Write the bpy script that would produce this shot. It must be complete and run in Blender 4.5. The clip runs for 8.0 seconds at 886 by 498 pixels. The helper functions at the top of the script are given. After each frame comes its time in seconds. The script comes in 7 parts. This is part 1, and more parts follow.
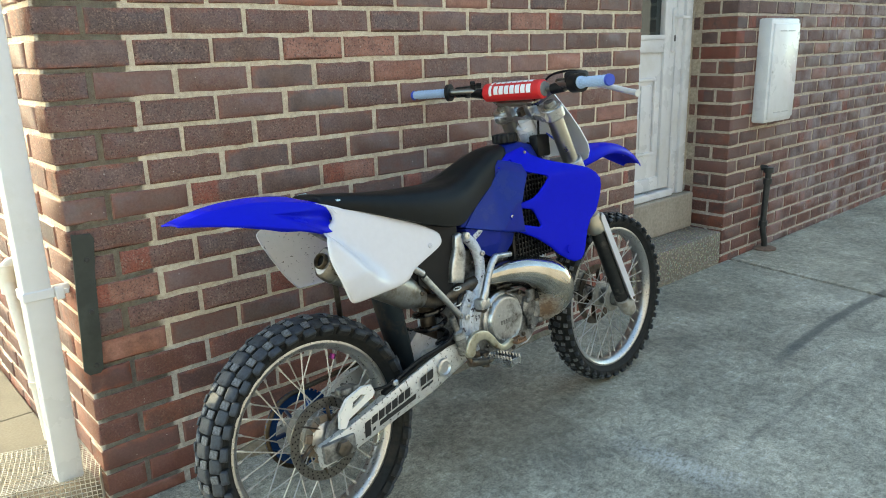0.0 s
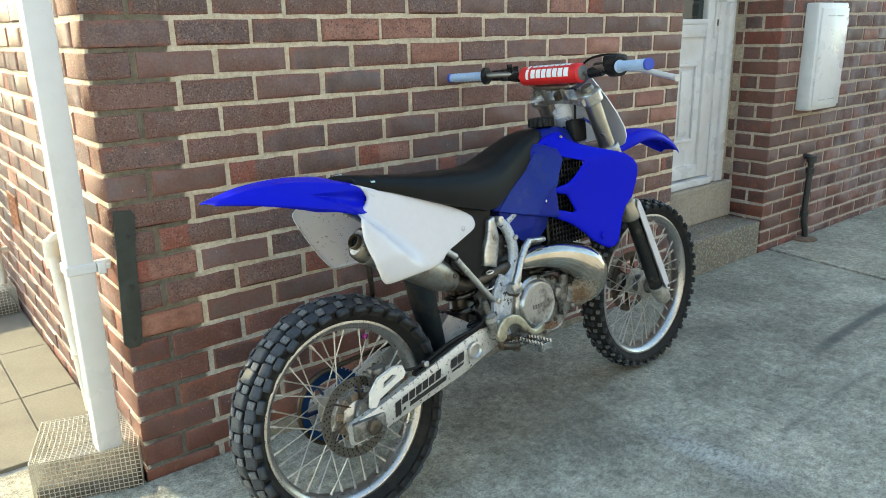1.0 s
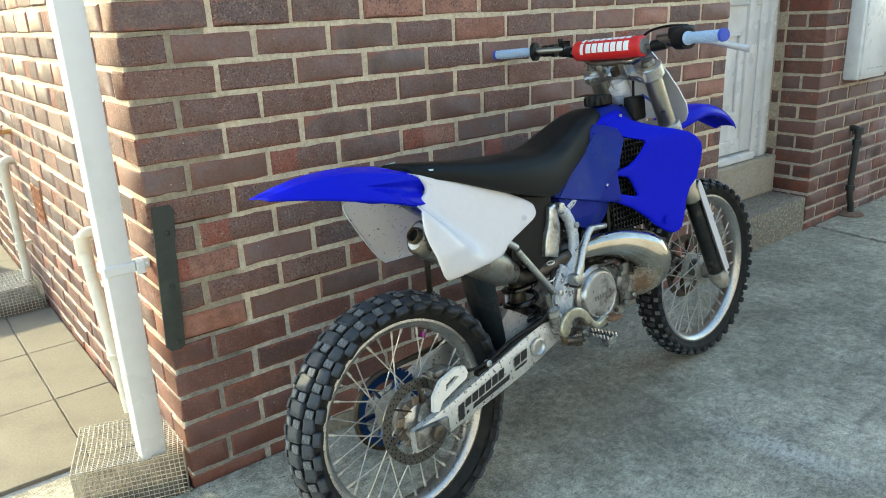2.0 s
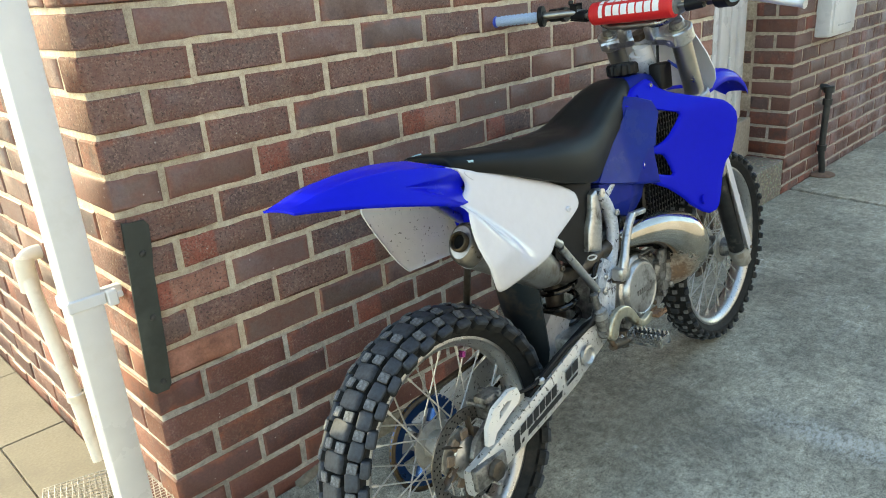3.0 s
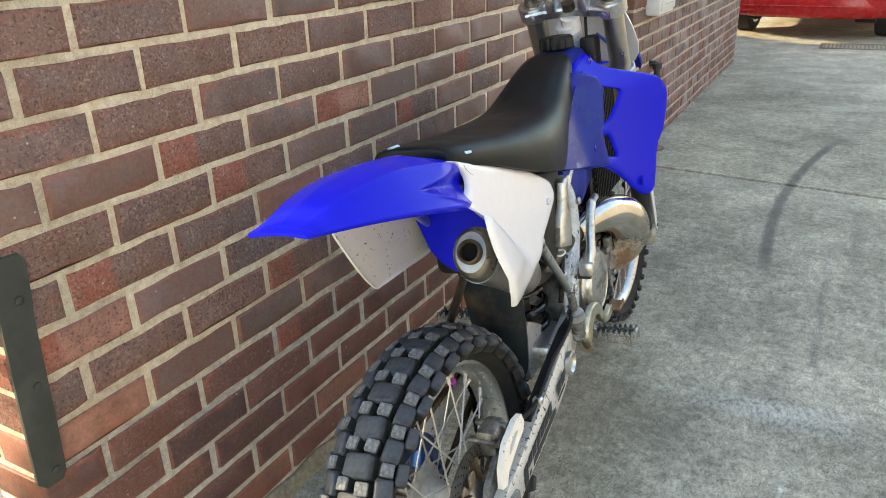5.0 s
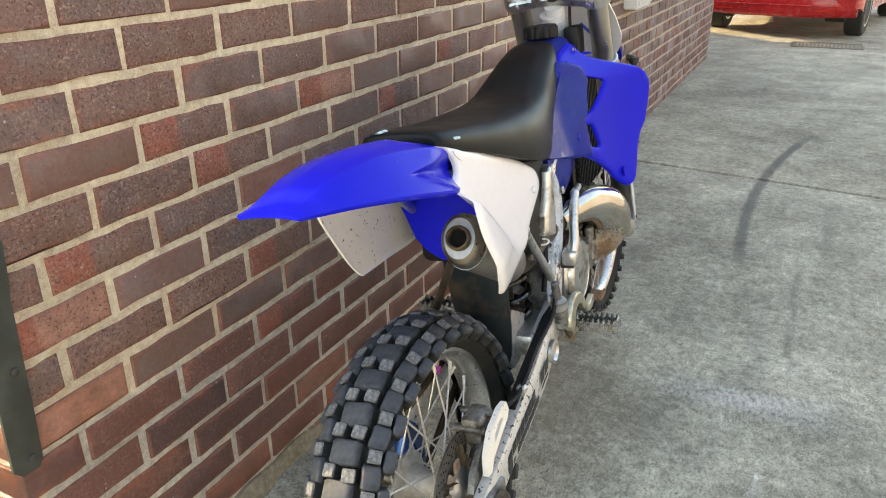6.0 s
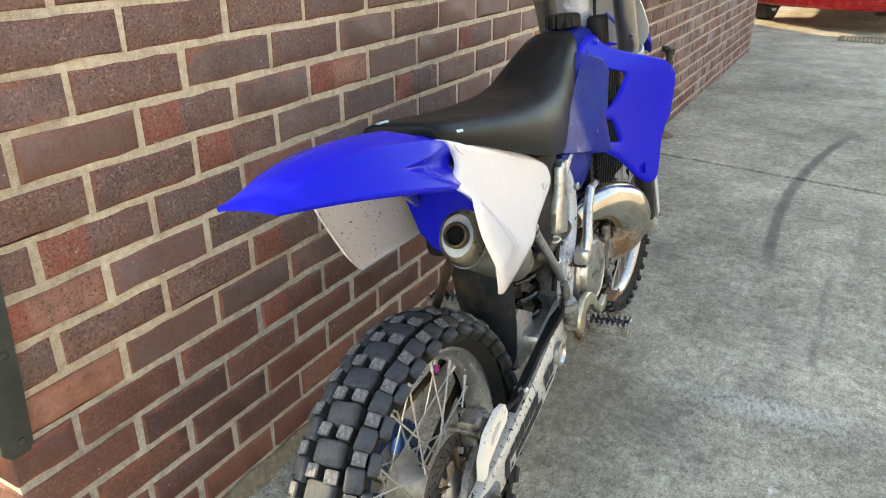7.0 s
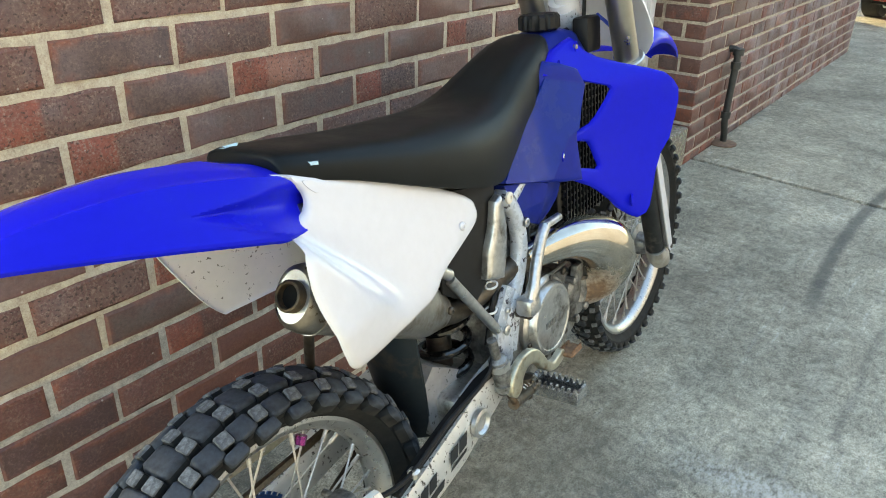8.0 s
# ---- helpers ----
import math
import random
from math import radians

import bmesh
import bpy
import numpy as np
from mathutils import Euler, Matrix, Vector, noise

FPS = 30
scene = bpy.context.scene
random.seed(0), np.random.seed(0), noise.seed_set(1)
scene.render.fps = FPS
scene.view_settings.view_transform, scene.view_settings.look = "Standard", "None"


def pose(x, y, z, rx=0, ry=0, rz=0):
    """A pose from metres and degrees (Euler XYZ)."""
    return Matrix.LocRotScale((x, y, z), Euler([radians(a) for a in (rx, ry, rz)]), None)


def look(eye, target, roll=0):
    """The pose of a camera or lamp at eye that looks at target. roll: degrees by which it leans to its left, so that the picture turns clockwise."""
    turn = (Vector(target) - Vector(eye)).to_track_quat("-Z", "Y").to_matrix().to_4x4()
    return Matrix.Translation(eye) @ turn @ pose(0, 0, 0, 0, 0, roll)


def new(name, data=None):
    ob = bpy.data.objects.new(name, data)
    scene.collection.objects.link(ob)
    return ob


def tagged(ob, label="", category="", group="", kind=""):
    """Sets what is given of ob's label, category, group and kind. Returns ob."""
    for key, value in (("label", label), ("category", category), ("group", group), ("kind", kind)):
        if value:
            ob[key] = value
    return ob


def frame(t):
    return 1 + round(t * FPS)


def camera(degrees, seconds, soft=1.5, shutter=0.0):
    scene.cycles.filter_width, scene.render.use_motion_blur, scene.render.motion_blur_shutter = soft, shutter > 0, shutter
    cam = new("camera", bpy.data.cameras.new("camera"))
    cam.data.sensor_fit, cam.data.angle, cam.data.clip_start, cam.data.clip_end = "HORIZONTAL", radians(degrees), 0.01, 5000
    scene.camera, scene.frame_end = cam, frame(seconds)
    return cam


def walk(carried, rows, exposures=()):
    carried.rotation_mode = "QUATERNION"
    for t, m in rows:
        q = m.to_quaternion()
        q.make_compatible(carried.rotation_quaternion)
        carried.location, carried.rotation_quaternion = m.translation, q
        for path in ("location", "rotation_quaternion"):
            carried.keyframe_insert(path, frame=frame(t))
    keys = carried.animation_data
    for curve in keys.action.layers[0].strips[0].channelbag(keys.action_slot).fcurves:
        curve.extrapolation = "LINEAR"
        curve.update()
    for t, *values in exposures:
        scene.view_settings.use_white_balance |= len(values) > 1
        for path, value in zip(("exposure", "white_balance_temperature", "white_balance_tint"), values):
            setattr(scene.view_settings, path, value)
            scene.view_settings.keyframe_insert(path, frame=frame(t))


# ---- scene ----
cam = camera(62.1, 8.0, 1.0)
PATH = [
    (0, (-0.525, -2.126, 1.319), (0.748, -0.677, 0.79), -1.6),
    (0.5, (-0.535, -2.132, 1.313), (0.709, -0.663, 0.771), -1.5),
    (1, (-0.528, -2.132, 1.316), (0.667, -0.632, 0.749), -1.2),
    (1.2, (-0.524, -2.135, 1.316), (0.643, -0.618, 0.736), -1.0),
    (1.5, (-0.512, -2.112, 1.323), (0.625, -0.579, 0.725), -1.2),
    (2, (-0.541, -1.939, 1.317), (0.619, -0.434, 0.692), -2.6),
    (2.2, (-0.569, -1.854, 1.327), (0.616, -0.38, 0.676), -2.9),
    (3.3, (-0.507, -1.449, 1.299), (0.823, -0.134, 0.591), -4.8),
    (3.5, (-0.49, -1.387, 1.303), (0.872, -0.107, 0.592), -5.1),
    (4, (-0.5, -1.231, 1.295), (0.976, -0.093, 0.569), -5.1),
    (4.5, (-0.528, -1.13, 1.282), (1.034, -0.135, 0.527), -3.6),
    (6, (-0.555, -1.054, 1.258), (1.082, -0.226, 0.462), -0.7),
    (6.5, (-0.559, -1.068, 1.257), (1.061, -0.217, 0.45), -0.4),
    (7, (-0.488, -1.082, 1.255), (1.094, -0.181, 0.427), 0.1),
    (7.5, (-0.279, -1.133, 1.247), (1.239, -0.145, 0.399), 0.9),
    (8, (-0.096, -1.202, 1.255), (1.345, -0.125, 0.382), 1.3),
]
walk(cam, [(t, look(eye, target, roll)) for t, eye, target, roll in PATH], [(0.0, 2.48, 7550, -3), (2.0, 2.46, 7350, -4), (3.5, 2.61, 8000, 0), (4.5, 2.75, 8400, 4), (6.5, 2.87, 9200, 10), (8.0, 2.91, 8350, 1)])

# ---- light ----
SUN_TURN, SUN_HEIGHT = -16.0, 27.0
world = bpy.data.worlds.new("sky")
scene.world = world
world.use_nodes = True
wt = world.node_tree
sky = wt.nodes.new("ShaderNodeTexSky")
sky.sky_type, sky.sun_disc = "NISHITA", False
sky.sun_elevation, sky.sun_rotation = radians(SUN_HEIGHT), radians(SUN_TURN)
wt.links.new(sky.outputs["Color"], wt.nodes["Background"].inputs["Color"])
wt.nodes["Background"].inputs["Strength"].default_value = 0.15
sun = new("sun", bpy.data.lights.new("sun", "SUN"))
sun.data.energy, sun.data.angle, sun.data.color = 1.7, radians(0.5), (1.0, 0.87, 0.64)
sa, se = radians(SUN_TURN), radians(SUN_HEIGHT)
sun.matrix_world = look((10 * math.sin(sa) * math.cos(se), 10 * math.cos(sa) * math.cos(se), 10 * math.sin(se)), (0, 0, 0))


# ---- materials ----
def material(name):
    m = bpy.data.materials.new(name)
    m.use_nodes = True
    return m, m.node_tree, m.node_tree.nodes["Principled BSDF"]


def node(t, kind, **values):
    n = t.nodes.new(kind)
    for key, v in values.items():
        n.inputs[key.replace("_", " ")].default_value = v
    return n


def noise_of(t, coord, scale, detail=4.0, rough=0.55):
    n = node(t, "ShaderNodeTexNoise", Scale=scale, Detail=detail, Roughness=rough)
    t.links.new(coord, n.inputs["Vector"])
    return n.outputs["Fac"]


def ramp(t, fac, stops):
    n = t.nodes.new("ShaderNodeValToRGB")
    el = n.color_ramp.elements
    while len(el) < len(stops):
        el.new(0.5)
    for e, (p, c) in zip(el, stops):
        e.position, e.color = p, (*c, 1) if len(c) == 3 else c
    t.links.new(fac, n.inputs["Fac"])
    return n.outputs["Color"]


def mix(t, fac, a, b, mode="MIX"):
    n = t.nodes.new("ShaderNodeMix")
    n.data_type, n.blend_type = "RGBA", mode
    for socket, v in ((n.inputs[0], fac), (n.inputs[6], a), (n.inputs[7], b)):
        if hasattr(v, "is_output"):
            t.links.new(v, socket)
        elif isinstance(v, (int, float)):
            socket.default_value = v
        else:
            socket.default_value = (*v, 1)
    return n.outputs[2]


def calc(t, op, a, b=0.0, c=0.0):
    n = t.nodes.new("ShaderNodeMath")
    n.operation = op
    for socket, v in zip(n.inputs, (a, b, c)):
        if hasattr(v, "is_output"):
            t.links.new(v, socket)
        else:
            socket.default_value = v
    return n.outputs[0]


def bump(t, bsdf, height, strength=0.3, distance=0.002):
    n = node(t, "ShaderNodeBump", Strength=strength, Distance=distance)
    t.links.new(height, n.inputs["Height"])
    t.links.new(n.outputs["Normal"], bsdf.inputs["Normal"])


def place(t, kind="Object"):
    return t.nodes.new("ShaderNodeTexCoord").outputs[kind]


def ground_place(t):
    return t.nodes.new("ShaderNodeNewGeometry").outputs["Position"]


def plain(name, colour, rough=0.5, metal=0.0, grain=0.12, scale=60.0, relief=0.1, dirt=None, dirt_amount=0.5, dirt_scale=9.0, coat=0.0, shine=0.5, crisp=False):
    """A coloured surface with fine grain, uneven gloss and, where given, patches of dirt."""
    m, t, b = material(name)
    pos = place(t)
    fine, broad = noise_of(t, pos, scale, 5), noise_of(t, pos, dirt_scale, 6, 0.65)
    dark = tuple(c * (1 - grain) for c in colour)
    light = tuple(min(1, c * (1 + grain)) for c in colour)
    col = ramp(t, fine, [(0.3, dark), (0.7, light)])
    if dirt:
        edge = 0.67 - 0.15 * dirt_amount
        where = ramp(t, broad, [(edge - 0.008, (0, 0, 0)), (edge + 0.012, (0.95,) * 3)] if crisp else [(0.62 - 0.25 * dirt_amount, (0, 0, 0)), (0.72, (1, 1, 1))])
        col = mix(t, where, col, dirt)
    t.links.new(col, b.inputs["Base Color"])
    r = ramp(t, broad, [(0.3, (rough * 0.8,) * 3), (0.75, (min(1, rough * 1.25 + 0.03),) * 3)])
    t.links.new(r, b.inputs["Roughness"])
    b.inputs["Metallic"].default_value = metal
    b.inputs["Coat Weight"].default_value = coat
    b.inputs["Specular IOR Level"].default_value = shine
    if relief:
        bump(t, b, fine, relief, 0.001)
    return m


def brick_material(name, per_object):
    """Purple-brown drag-faced facing bricks with redder burnt edges and pale grit; smoother red ones in the lowest courses."""
    m, t, b = material(name)
    pos = ground_place(t)
    if per_object:
        rnd = t.nodes.new("ShaderNodeObjectInfo").outputs["Random"]
    else:
        rnd = t.nodes.new("ShaderNodeNewGeometry").outputs["Random Per Island"]
    r2 = calc(t, "FRACT", calc(t, "MULTIPLY", rnd, 17.31))
    r3 = calc(t, "FRACT", calc(t, "MULTIPLY", rnd, 53.77))
    sep = t.nodes.new("ShaderNodeSeparateXYZ")
    t.links.new(pos, sep.inputs[0])
    cloud, fine = noise_of(t, pos, 17, 5, 0.65), noise_of(t, pos, 120, 6, 0.75)
    low = ramp(t, sep.outputs["Z"], [(0.4560, (1, 1, 1)), (0.4570, (0, 0, 0))])
    dark = ramp(t, rnd, [(0.0, (0.124, 0.092, 0.090)), (0.25, (0.174, 0.109, 0.100)), (0.45, (0.138, 0.103, 0.099)), (0.62, (0.196, 0.114, 0.097)),
                         (0.80, (0.160, 0.102, 0.093)), (0.90, (0.314, 0.142, 0.108)), (0.96, (0.397, 0.190, 0.142)), (1.0, (0.151, 0.110, 0.106))])
    red = ramp(t, rnd, [(0.0, (0.100, 0.050, 0.050)), (0.22, (0.185, 0.072, 0.056)), (0.42, (0.085, 0.046, 0.049)), (0.60, (0.150, 0.060, 0.050)), (0.78, (0.225, 0.092, 0.066)), (0.90, (0.110, 0.053, 0.052)), (1.0, (0.165, 0.066, 0.055))])
    base = mix(t, low, dark, red)
    warm = mix(t, r2, (0.280, 0.090, 0.051), (0.175, 0.073, 0.053))
    if per_object:
        gen = t.nodes.new("ShaderNodeSeparateXYZ")
        t.links.new(place(t, "Generated"), gen.inputs[0])
        gx, gz = gen.outputs["X"], gen.outputs["Z"]
        ex = calc(t, "MULTIPLY", calc(t, "MINIMUM", gx, calc(t, "SUBTRACT", 1.0, gx)), 0.22)
        ez = calc(t, "MULTIPLY", calc(t, "MINIMUM", gz, calc(t, "SUBTRACT", 1.0, gz)), 0.07)
        rim = calc(t, "ADD", calc(t, "MINIMUM", ex, ez), calc(t, "MULTIPLY", calc(t, "SUBTRACT", cloud, 0.5), 0.05))
        base = mix(t, ramp(t, rim, [(0.0, (0.75,) * 3), (0.014, (0, 0, 0))]), base, warm)
        # some bricks were half covered in the kiln and stayed red at one end
        end = calc(t, "MULTIPLY", calc(t, "GREATER_THAN", r3, 0.86), ramp(t, calc(t, "ADD", gx, calc(t, "MULTIPLY", calc(t, "SUBTRACT", fine, 0.5), 0.08)), [(0.37, (0.85,) * 3), (0.40, (0, 0, 0))]))
        base = mix(t, end, base, (0.31, 0.088, 0.058))
    col = mix(t, ramp(t, cloud, [(0.42, (0, 0, 0)), (0.70, (0.8,) * 3)]), base, mix(t, r2, (0.070, 0.050, 0.050), warm))
    rough_face = calc(t, "MULTIPLY", ramp(t, r3, [(0.20, (0.15,) * 3), (0.55, (1, 1, 1))]), calc(t, "SUBTRACT", 1.0, calc(t, "MULTIPLY", low, 0.5)))
    patch = ramp(t, noise_of(t, pos, 30, 4, 0.6), [(0.40, (0.15,) * 3), (0.62, (1, 1, 1))])
    lines = ramp(t, noise_of(t, pos, 190, 4, 0.7), [(0.50, (0, 0, 0)), (0.60, (1, 1, 1))])
    pocks = ramp(t, noise_of(t, pos, 150, 3, 0.6), [(0.36, (1, 1, 1)), (0.44, (0, 0, 0))])
    grit = calc(t, "MULTIPLY", calc(t, "MULTIPLY", lines, rough_face), calc(t, "MULTIPLY", patch, 0.85))
    col = mix(t, grit, col, (0.33, 0.225, 0.18))
    col = mix(t, calc(t, "MULTIPLY", pocks, calc(t, "MULTIPLY", rough_face, 0.75)), col, (0.045, 0.028, 0.026))
    fleck = t.nodes.new("ShaderNodeTexVoronoi")
    fleck.inputs["Scale"].default_value = 26.0
    t.links.new(pos, fleck.inputs["Vector"])
    col = mix(t, ramp(t, fleck.outputs["Distance"], [(0.045, (0.8,) * 3), (0.065, (0, 0, 0))]), col, (0.46, 0.40, 0.36))
    # darker bricks round the door and past it, with lime smears further along
    darkened = calc(t, "MULTIPLY", calc(t, "MINIMUM", calc(t, "MAXIMUM", calc(t, "SUBTRACT", sep.outputs["X"], 3.3), 0.0), 0.3), 2.2)
    col = mix(t, darkened, col, mix(t, 1.0, col, (0.66, 0.60, 0.60), "MULTIPLY"))
    reach = calc(t, "MULTIPLY", calc(t, "SMOOTH_MIN", calc(t, "MAXIMUM", calc(t, "SUBTRACT", sep.outputs["X"], 3.9), 0.0), 1.0, 0.3), 0.75)
    smear = calc(t, "MULTIPLY", reach, ramp(t, noise_of(t, pos, 4.3, 5, 0.65), [(0.44, (0, 0, 0)), (0.64, (1, 1, 1))]))
    col = mix(t, smear, col, (0.30, 0.26, 0.28))
    wash = ramp(t, noise_of(t, pos, 21, 6, 0.7), [(0.58, (0, 0, 0)), (0.80, (0.42, 0.42, 0.42))])
    col = mix(t, wash, col, (0.26, 0.185, 0.150))
    col = mix(t, 0.5, col, ramp(t, fine, [(0.3, (0.28,) * 3), (0.7, (0.72,) * 3)]), "OVERLAY")
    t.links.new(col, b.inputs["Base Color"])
    t.links.new(mix(t, rough_face, (0.50,) * 3, (0.85,) * 3), b.inputs["Roughness"])
    drag = calc(t, "ADD", calc(t, "MULTIPLY", fine, 0.6), calc(t, "MULTIPLY", calc(t, "MULTIPLY", calc(t, "SUBTRACT", lines, pocks), rough_face), 0.5))
    bump(t, b, drag, 0.6, 0.003)
    return m


BRICK, BRICK_REST = brick_material("brick", True), brick_material("brick_rest", False)


def mortar_material():
    """Sandy cream mortar, greyer and paler below the damp course."""
    m, t, b = material("mortar")
    pos = ground_place(t)
    sep = t.nodes.new("ShaderNodeSeparateXYZ")
    t.links.new(pos, sep.inputs[0])
    low = ramp(t, sep.outputs["Z"], [(0.450, (1, 1, 1)), (0.466, (0, 0, 0))])
    broad, fine, sand = noise_of(t, pos, 7, 6, 0.7), noise_of(t, pos, 60, 6, 0.7), noise_of(t, pos, 380, 3, 0.7)
    col = mix(t, low, (0.66, 0.565, 0.43), (0.55, 0.52, 0.47))
    col = mix(t, ramp(t, broad, [(0.40, (0, 0, 0)), (0.68, (0.75,) * 3)]), col, mix(t, low, (0.47, 0.39, 0.285), (0.35, 0.33, 0.295)))
    # darker pointing round the door and past it
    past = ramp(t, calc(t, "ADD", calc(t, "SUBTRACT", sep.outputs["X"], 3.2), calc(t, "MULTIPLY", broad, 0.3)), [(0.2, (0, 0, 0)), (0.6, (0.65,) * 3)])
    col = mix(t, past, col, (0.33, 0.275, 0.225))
    col = mix(t, 0.8, col, ramp(t, fine, [(0.3, (0.30,) * 3), (0.7, (0.70,) * 3)]), "OVERLAY")
    col = mix(t, 0.6, col, ramp(t, sand, [(0.3, (0.30,) * 3), (0.7, (0.70,) * 3)]), "OVERLAY")
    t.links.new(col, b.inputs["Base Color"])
    b.inputs["Roughness"].default_value = 0.93
    bump(t, b, calc(t, "ADD", fine, sand), 0.8, 0.004)
    return m


MORTAR = mortar_material()


def concrete_material(name, light, marks):
    """Old tamped concrete: mottled and speckled, scuffed along x, with pale scrapes, stains and a bent skid mark."""
    m, t, b = material(name)
    pos = ground_place(t)
    def grey(v, tint=(1.0, 0.935, 0.75)):
        return tuple(light * v * c for c in tint)
    broad, mid, mottle, fine, grit = (noise_of(t, pos, s, d, r) for s, d, r in ((0.8, 6, 0.62), (3.4, 8, 0.72), (75, 5, 0.75), (170, 5, 0.7), (420, 3, 0.6)))
    drawn = t.nodes.new("ShaderNodeMapping")
    drawn.inputs["Scale"].default_value = (0.55, 1.25, 1.0)
    drawn.inputs["Rotation"].default_value = (0, 0, 0.5)
    t.links.new(pos, drawn.inputs["Vector"])
    flecks = noise_of(t, drawn.outputs[0], 95, 6, 0.8)
    stretch = t.nodes.new("ShaderNodeMapping")
    stretch.inputs["Scale"].default_value = (1.6, 26.0, 1.0)
    stretch.inputs["Rotation"].default_value = (0, 0, 0.06)
    t.links.new(pos, stretch.inputs["Vector"])
    brush = noise_of(t, stretch.outputs[0], 1.4, 6, 0.72)
    cross = t.nodes.new("ShaderNodeMapping")
    cross.inputs["Scale"].default_value = (30.0, 2.2, 1.0)
    cross.inputs["Rotation"].default_value = (0, 0, -0.12)
    t.links.new(pos, cross.inputs["Vector"])
    tamp = noise_of(t, cross.outputs[0], 1.2, 5, 0.7)
    col = ramp(t, calc(t, "ADD", calc(t, "MULTIPLY", broad, 0.45), calc(t, "MULTIPLY", mid, 0.55)), [(0.37, grey(0.52)), (0.50, grey(0.95)), (0.62, grey(1.42))])
    col = mix(t, 0.75, col, ramp(t, flecks, [(0.35, (0.12,) * 3), (0.45, (0.48,) * 3), (0.70, (0.66,) * 3)]), "OVERLAY")
    col = mix(t, 0.6, col, ramp(t, fine, [(0.36, (0.15,) * 3), (0.46, (0.48,) * 3), (0.70, (0.70,) * 3)]), "OVERLAY")
    col = mix(t, 0.75, col, ramp(t, grit, [(0.36, (0.2,) * 3), (0.66, (0.8,) * 3)]), "OVERLAY")
    col = mix(t, 0.22, col, ramp(t, tamp, [(0.35, (0.30,) * 3), (0.65, (0.70,) * 3)]), "OVERLAY")
    scrape = calc(t, "MULTIPLY", ramp(t, brush, [(0.55, (0, 0, 0)), (0.66, (1, 1, 1))]), ramp(t, mid, [(0.46, (0, 0, 0)), (0.60, (0.75,) * 3)]))
    col = mix(t, calc(t, "MULTIPLY", scrape, ramp(t, mottle, [(0.40, (0, 0, 0)), (0.6, (1, 1, 1))])), col, grey(1.9, (1, 1, 0.97)))
    col = mix(t, 0.75, col, ramp(t, noise_of(t, pos, 30, 8, 0.85), [(0.37, (0.20,) * 3), (0.63, (0.80,) * 3)]), "OVERLAY")
    stain = ramp(t, noise_of(t, pos, 2.3, 6, 0.7), [(0.55, (0, 0, 0)), (0.72, (0.6,) * 3)])
    col = mix(t, calc(t, "MULTIPLY", stain, ramp(t, mottle, [(0.38, (1, 1, 1)), (0.66, (0.2,) * 3)])), col, grey(0.40, (1.0, 0.93, 0.80)))
    rub = calc(t, "MULTIPLY", ramp(t, tamp, [(0.62, (0, 0, 0)), (0.72, (0.45,) * 3)]), ramp(t, mid, [(0.45, (1, 1, 1)), (0.55, (0, 0, 0))]))
    col = mix(t, rub, col, grey(0.30))
    pits = ramp(t, grit, [(0.63, (0, 0, 0)), (0.72, (1, 1, 1))])
    col = mix(t, calc(t, "MULTIPLY", pits, 0.75), col, grey(0.25))
    for size, low, high, shade, amount in ((150.0, 0.12, 0.40, 0.28, 0.95), (85.0, 0.08, 0.36, 0.34, 0.90), (55.0, 0.05, 0.30, 0.42, 0.80), (190.0, 0.10, 0.40, 1.9, 0.75)):
        cell = t.nodes.new("ShaderNodeTexVoronoi")
        cell.inputs["Scale"].default_value = size
        t.links.new(pos, cell.inputs["Vector"])
        tone = t.nodes.new("ShaderNodeSeparateColor")
        t.links.new(cell.outputs["Color"], tone.inputs[0])
        drift = ramp(t, noise_of(t, pos, size / 14, 4, 0.7), [(0.38, (0.15,) * 3), (0.60, (1, 1, 1))])
        picked = calc(t, "MULTIPLY", calc(t, "MULTIPLY", drift, ramp(t, tone.outputs[0], [(0.50, (0, 0, 0)), (0.72, (amount,) * 3)])), ramp(t, calc(t, "ADD", cell.outputs["Distance"], calc(t, "MULTIPLY", calc(t, "SUBTRACT", fine, 0.5), 0.5)), [(low, (1, 1, 1)), (high, (0, 0, 0))]))
        col = mix(t, picked, col, grey(shade))
    chips = t.nodes.new("ShaderNodeTexVoronoi")
    chips.inputs["Scale"].default_value = 7.0
    t.links.new(pos, chips.inputs["Vector"])
    spot = ramp(t, calc(t, "ADD", chips.outputs["Distance"], calc(t, "MULTIPLY", calc(t, "SUBTRACT", fine, 0.5), 0.06)), [(0.030, (1, 1, 1)), (0.055, (0, 0, 0))])
    col = mix(t, calc(t, "MULTIPLY", spot, ramp(t, mid, [(0.50, (0, 0, 0)), (0.58, (0.9,) * 3)])), col, grey(2.1, (1, 1, 0.98)))
    if marks:
        sep = t.nodes.new("ShaderNodeSeparateXYZ")
        t.links.new(pos, sep.inputs[0])
        x, y = sep.outputs["X"], sep.outputs["Y"]
        # a skid mark of rubber in a long bend
        off = calc(t, "SUBTRACT", x, 3.05)
        line = calc(t, "ABSOLUTE", calc(t, "ADD", calc(t, "ADD", y, 0.868), calc(t, "MULTIPLY", calc(t, "MULTIPLY", off, off), 0.082)))
        within = ramp(t, calc(t, "ADD", line, calc(t, "MULTIPLY", calc(t, "SUBTRACT", mottle, 0.5), 0.03)), [(0.014, (1, 1, 1)), (0.036, (0, 0, 0))])
        near = ramp(t, calc(t, "ABSOLUTE", calc(t, "DIVIDE", calc(t, "SUBTRACT", x, 3.52), 1.25)), [(0.72, (1, 1, 1)), (1.0, (0, 0, 0))])
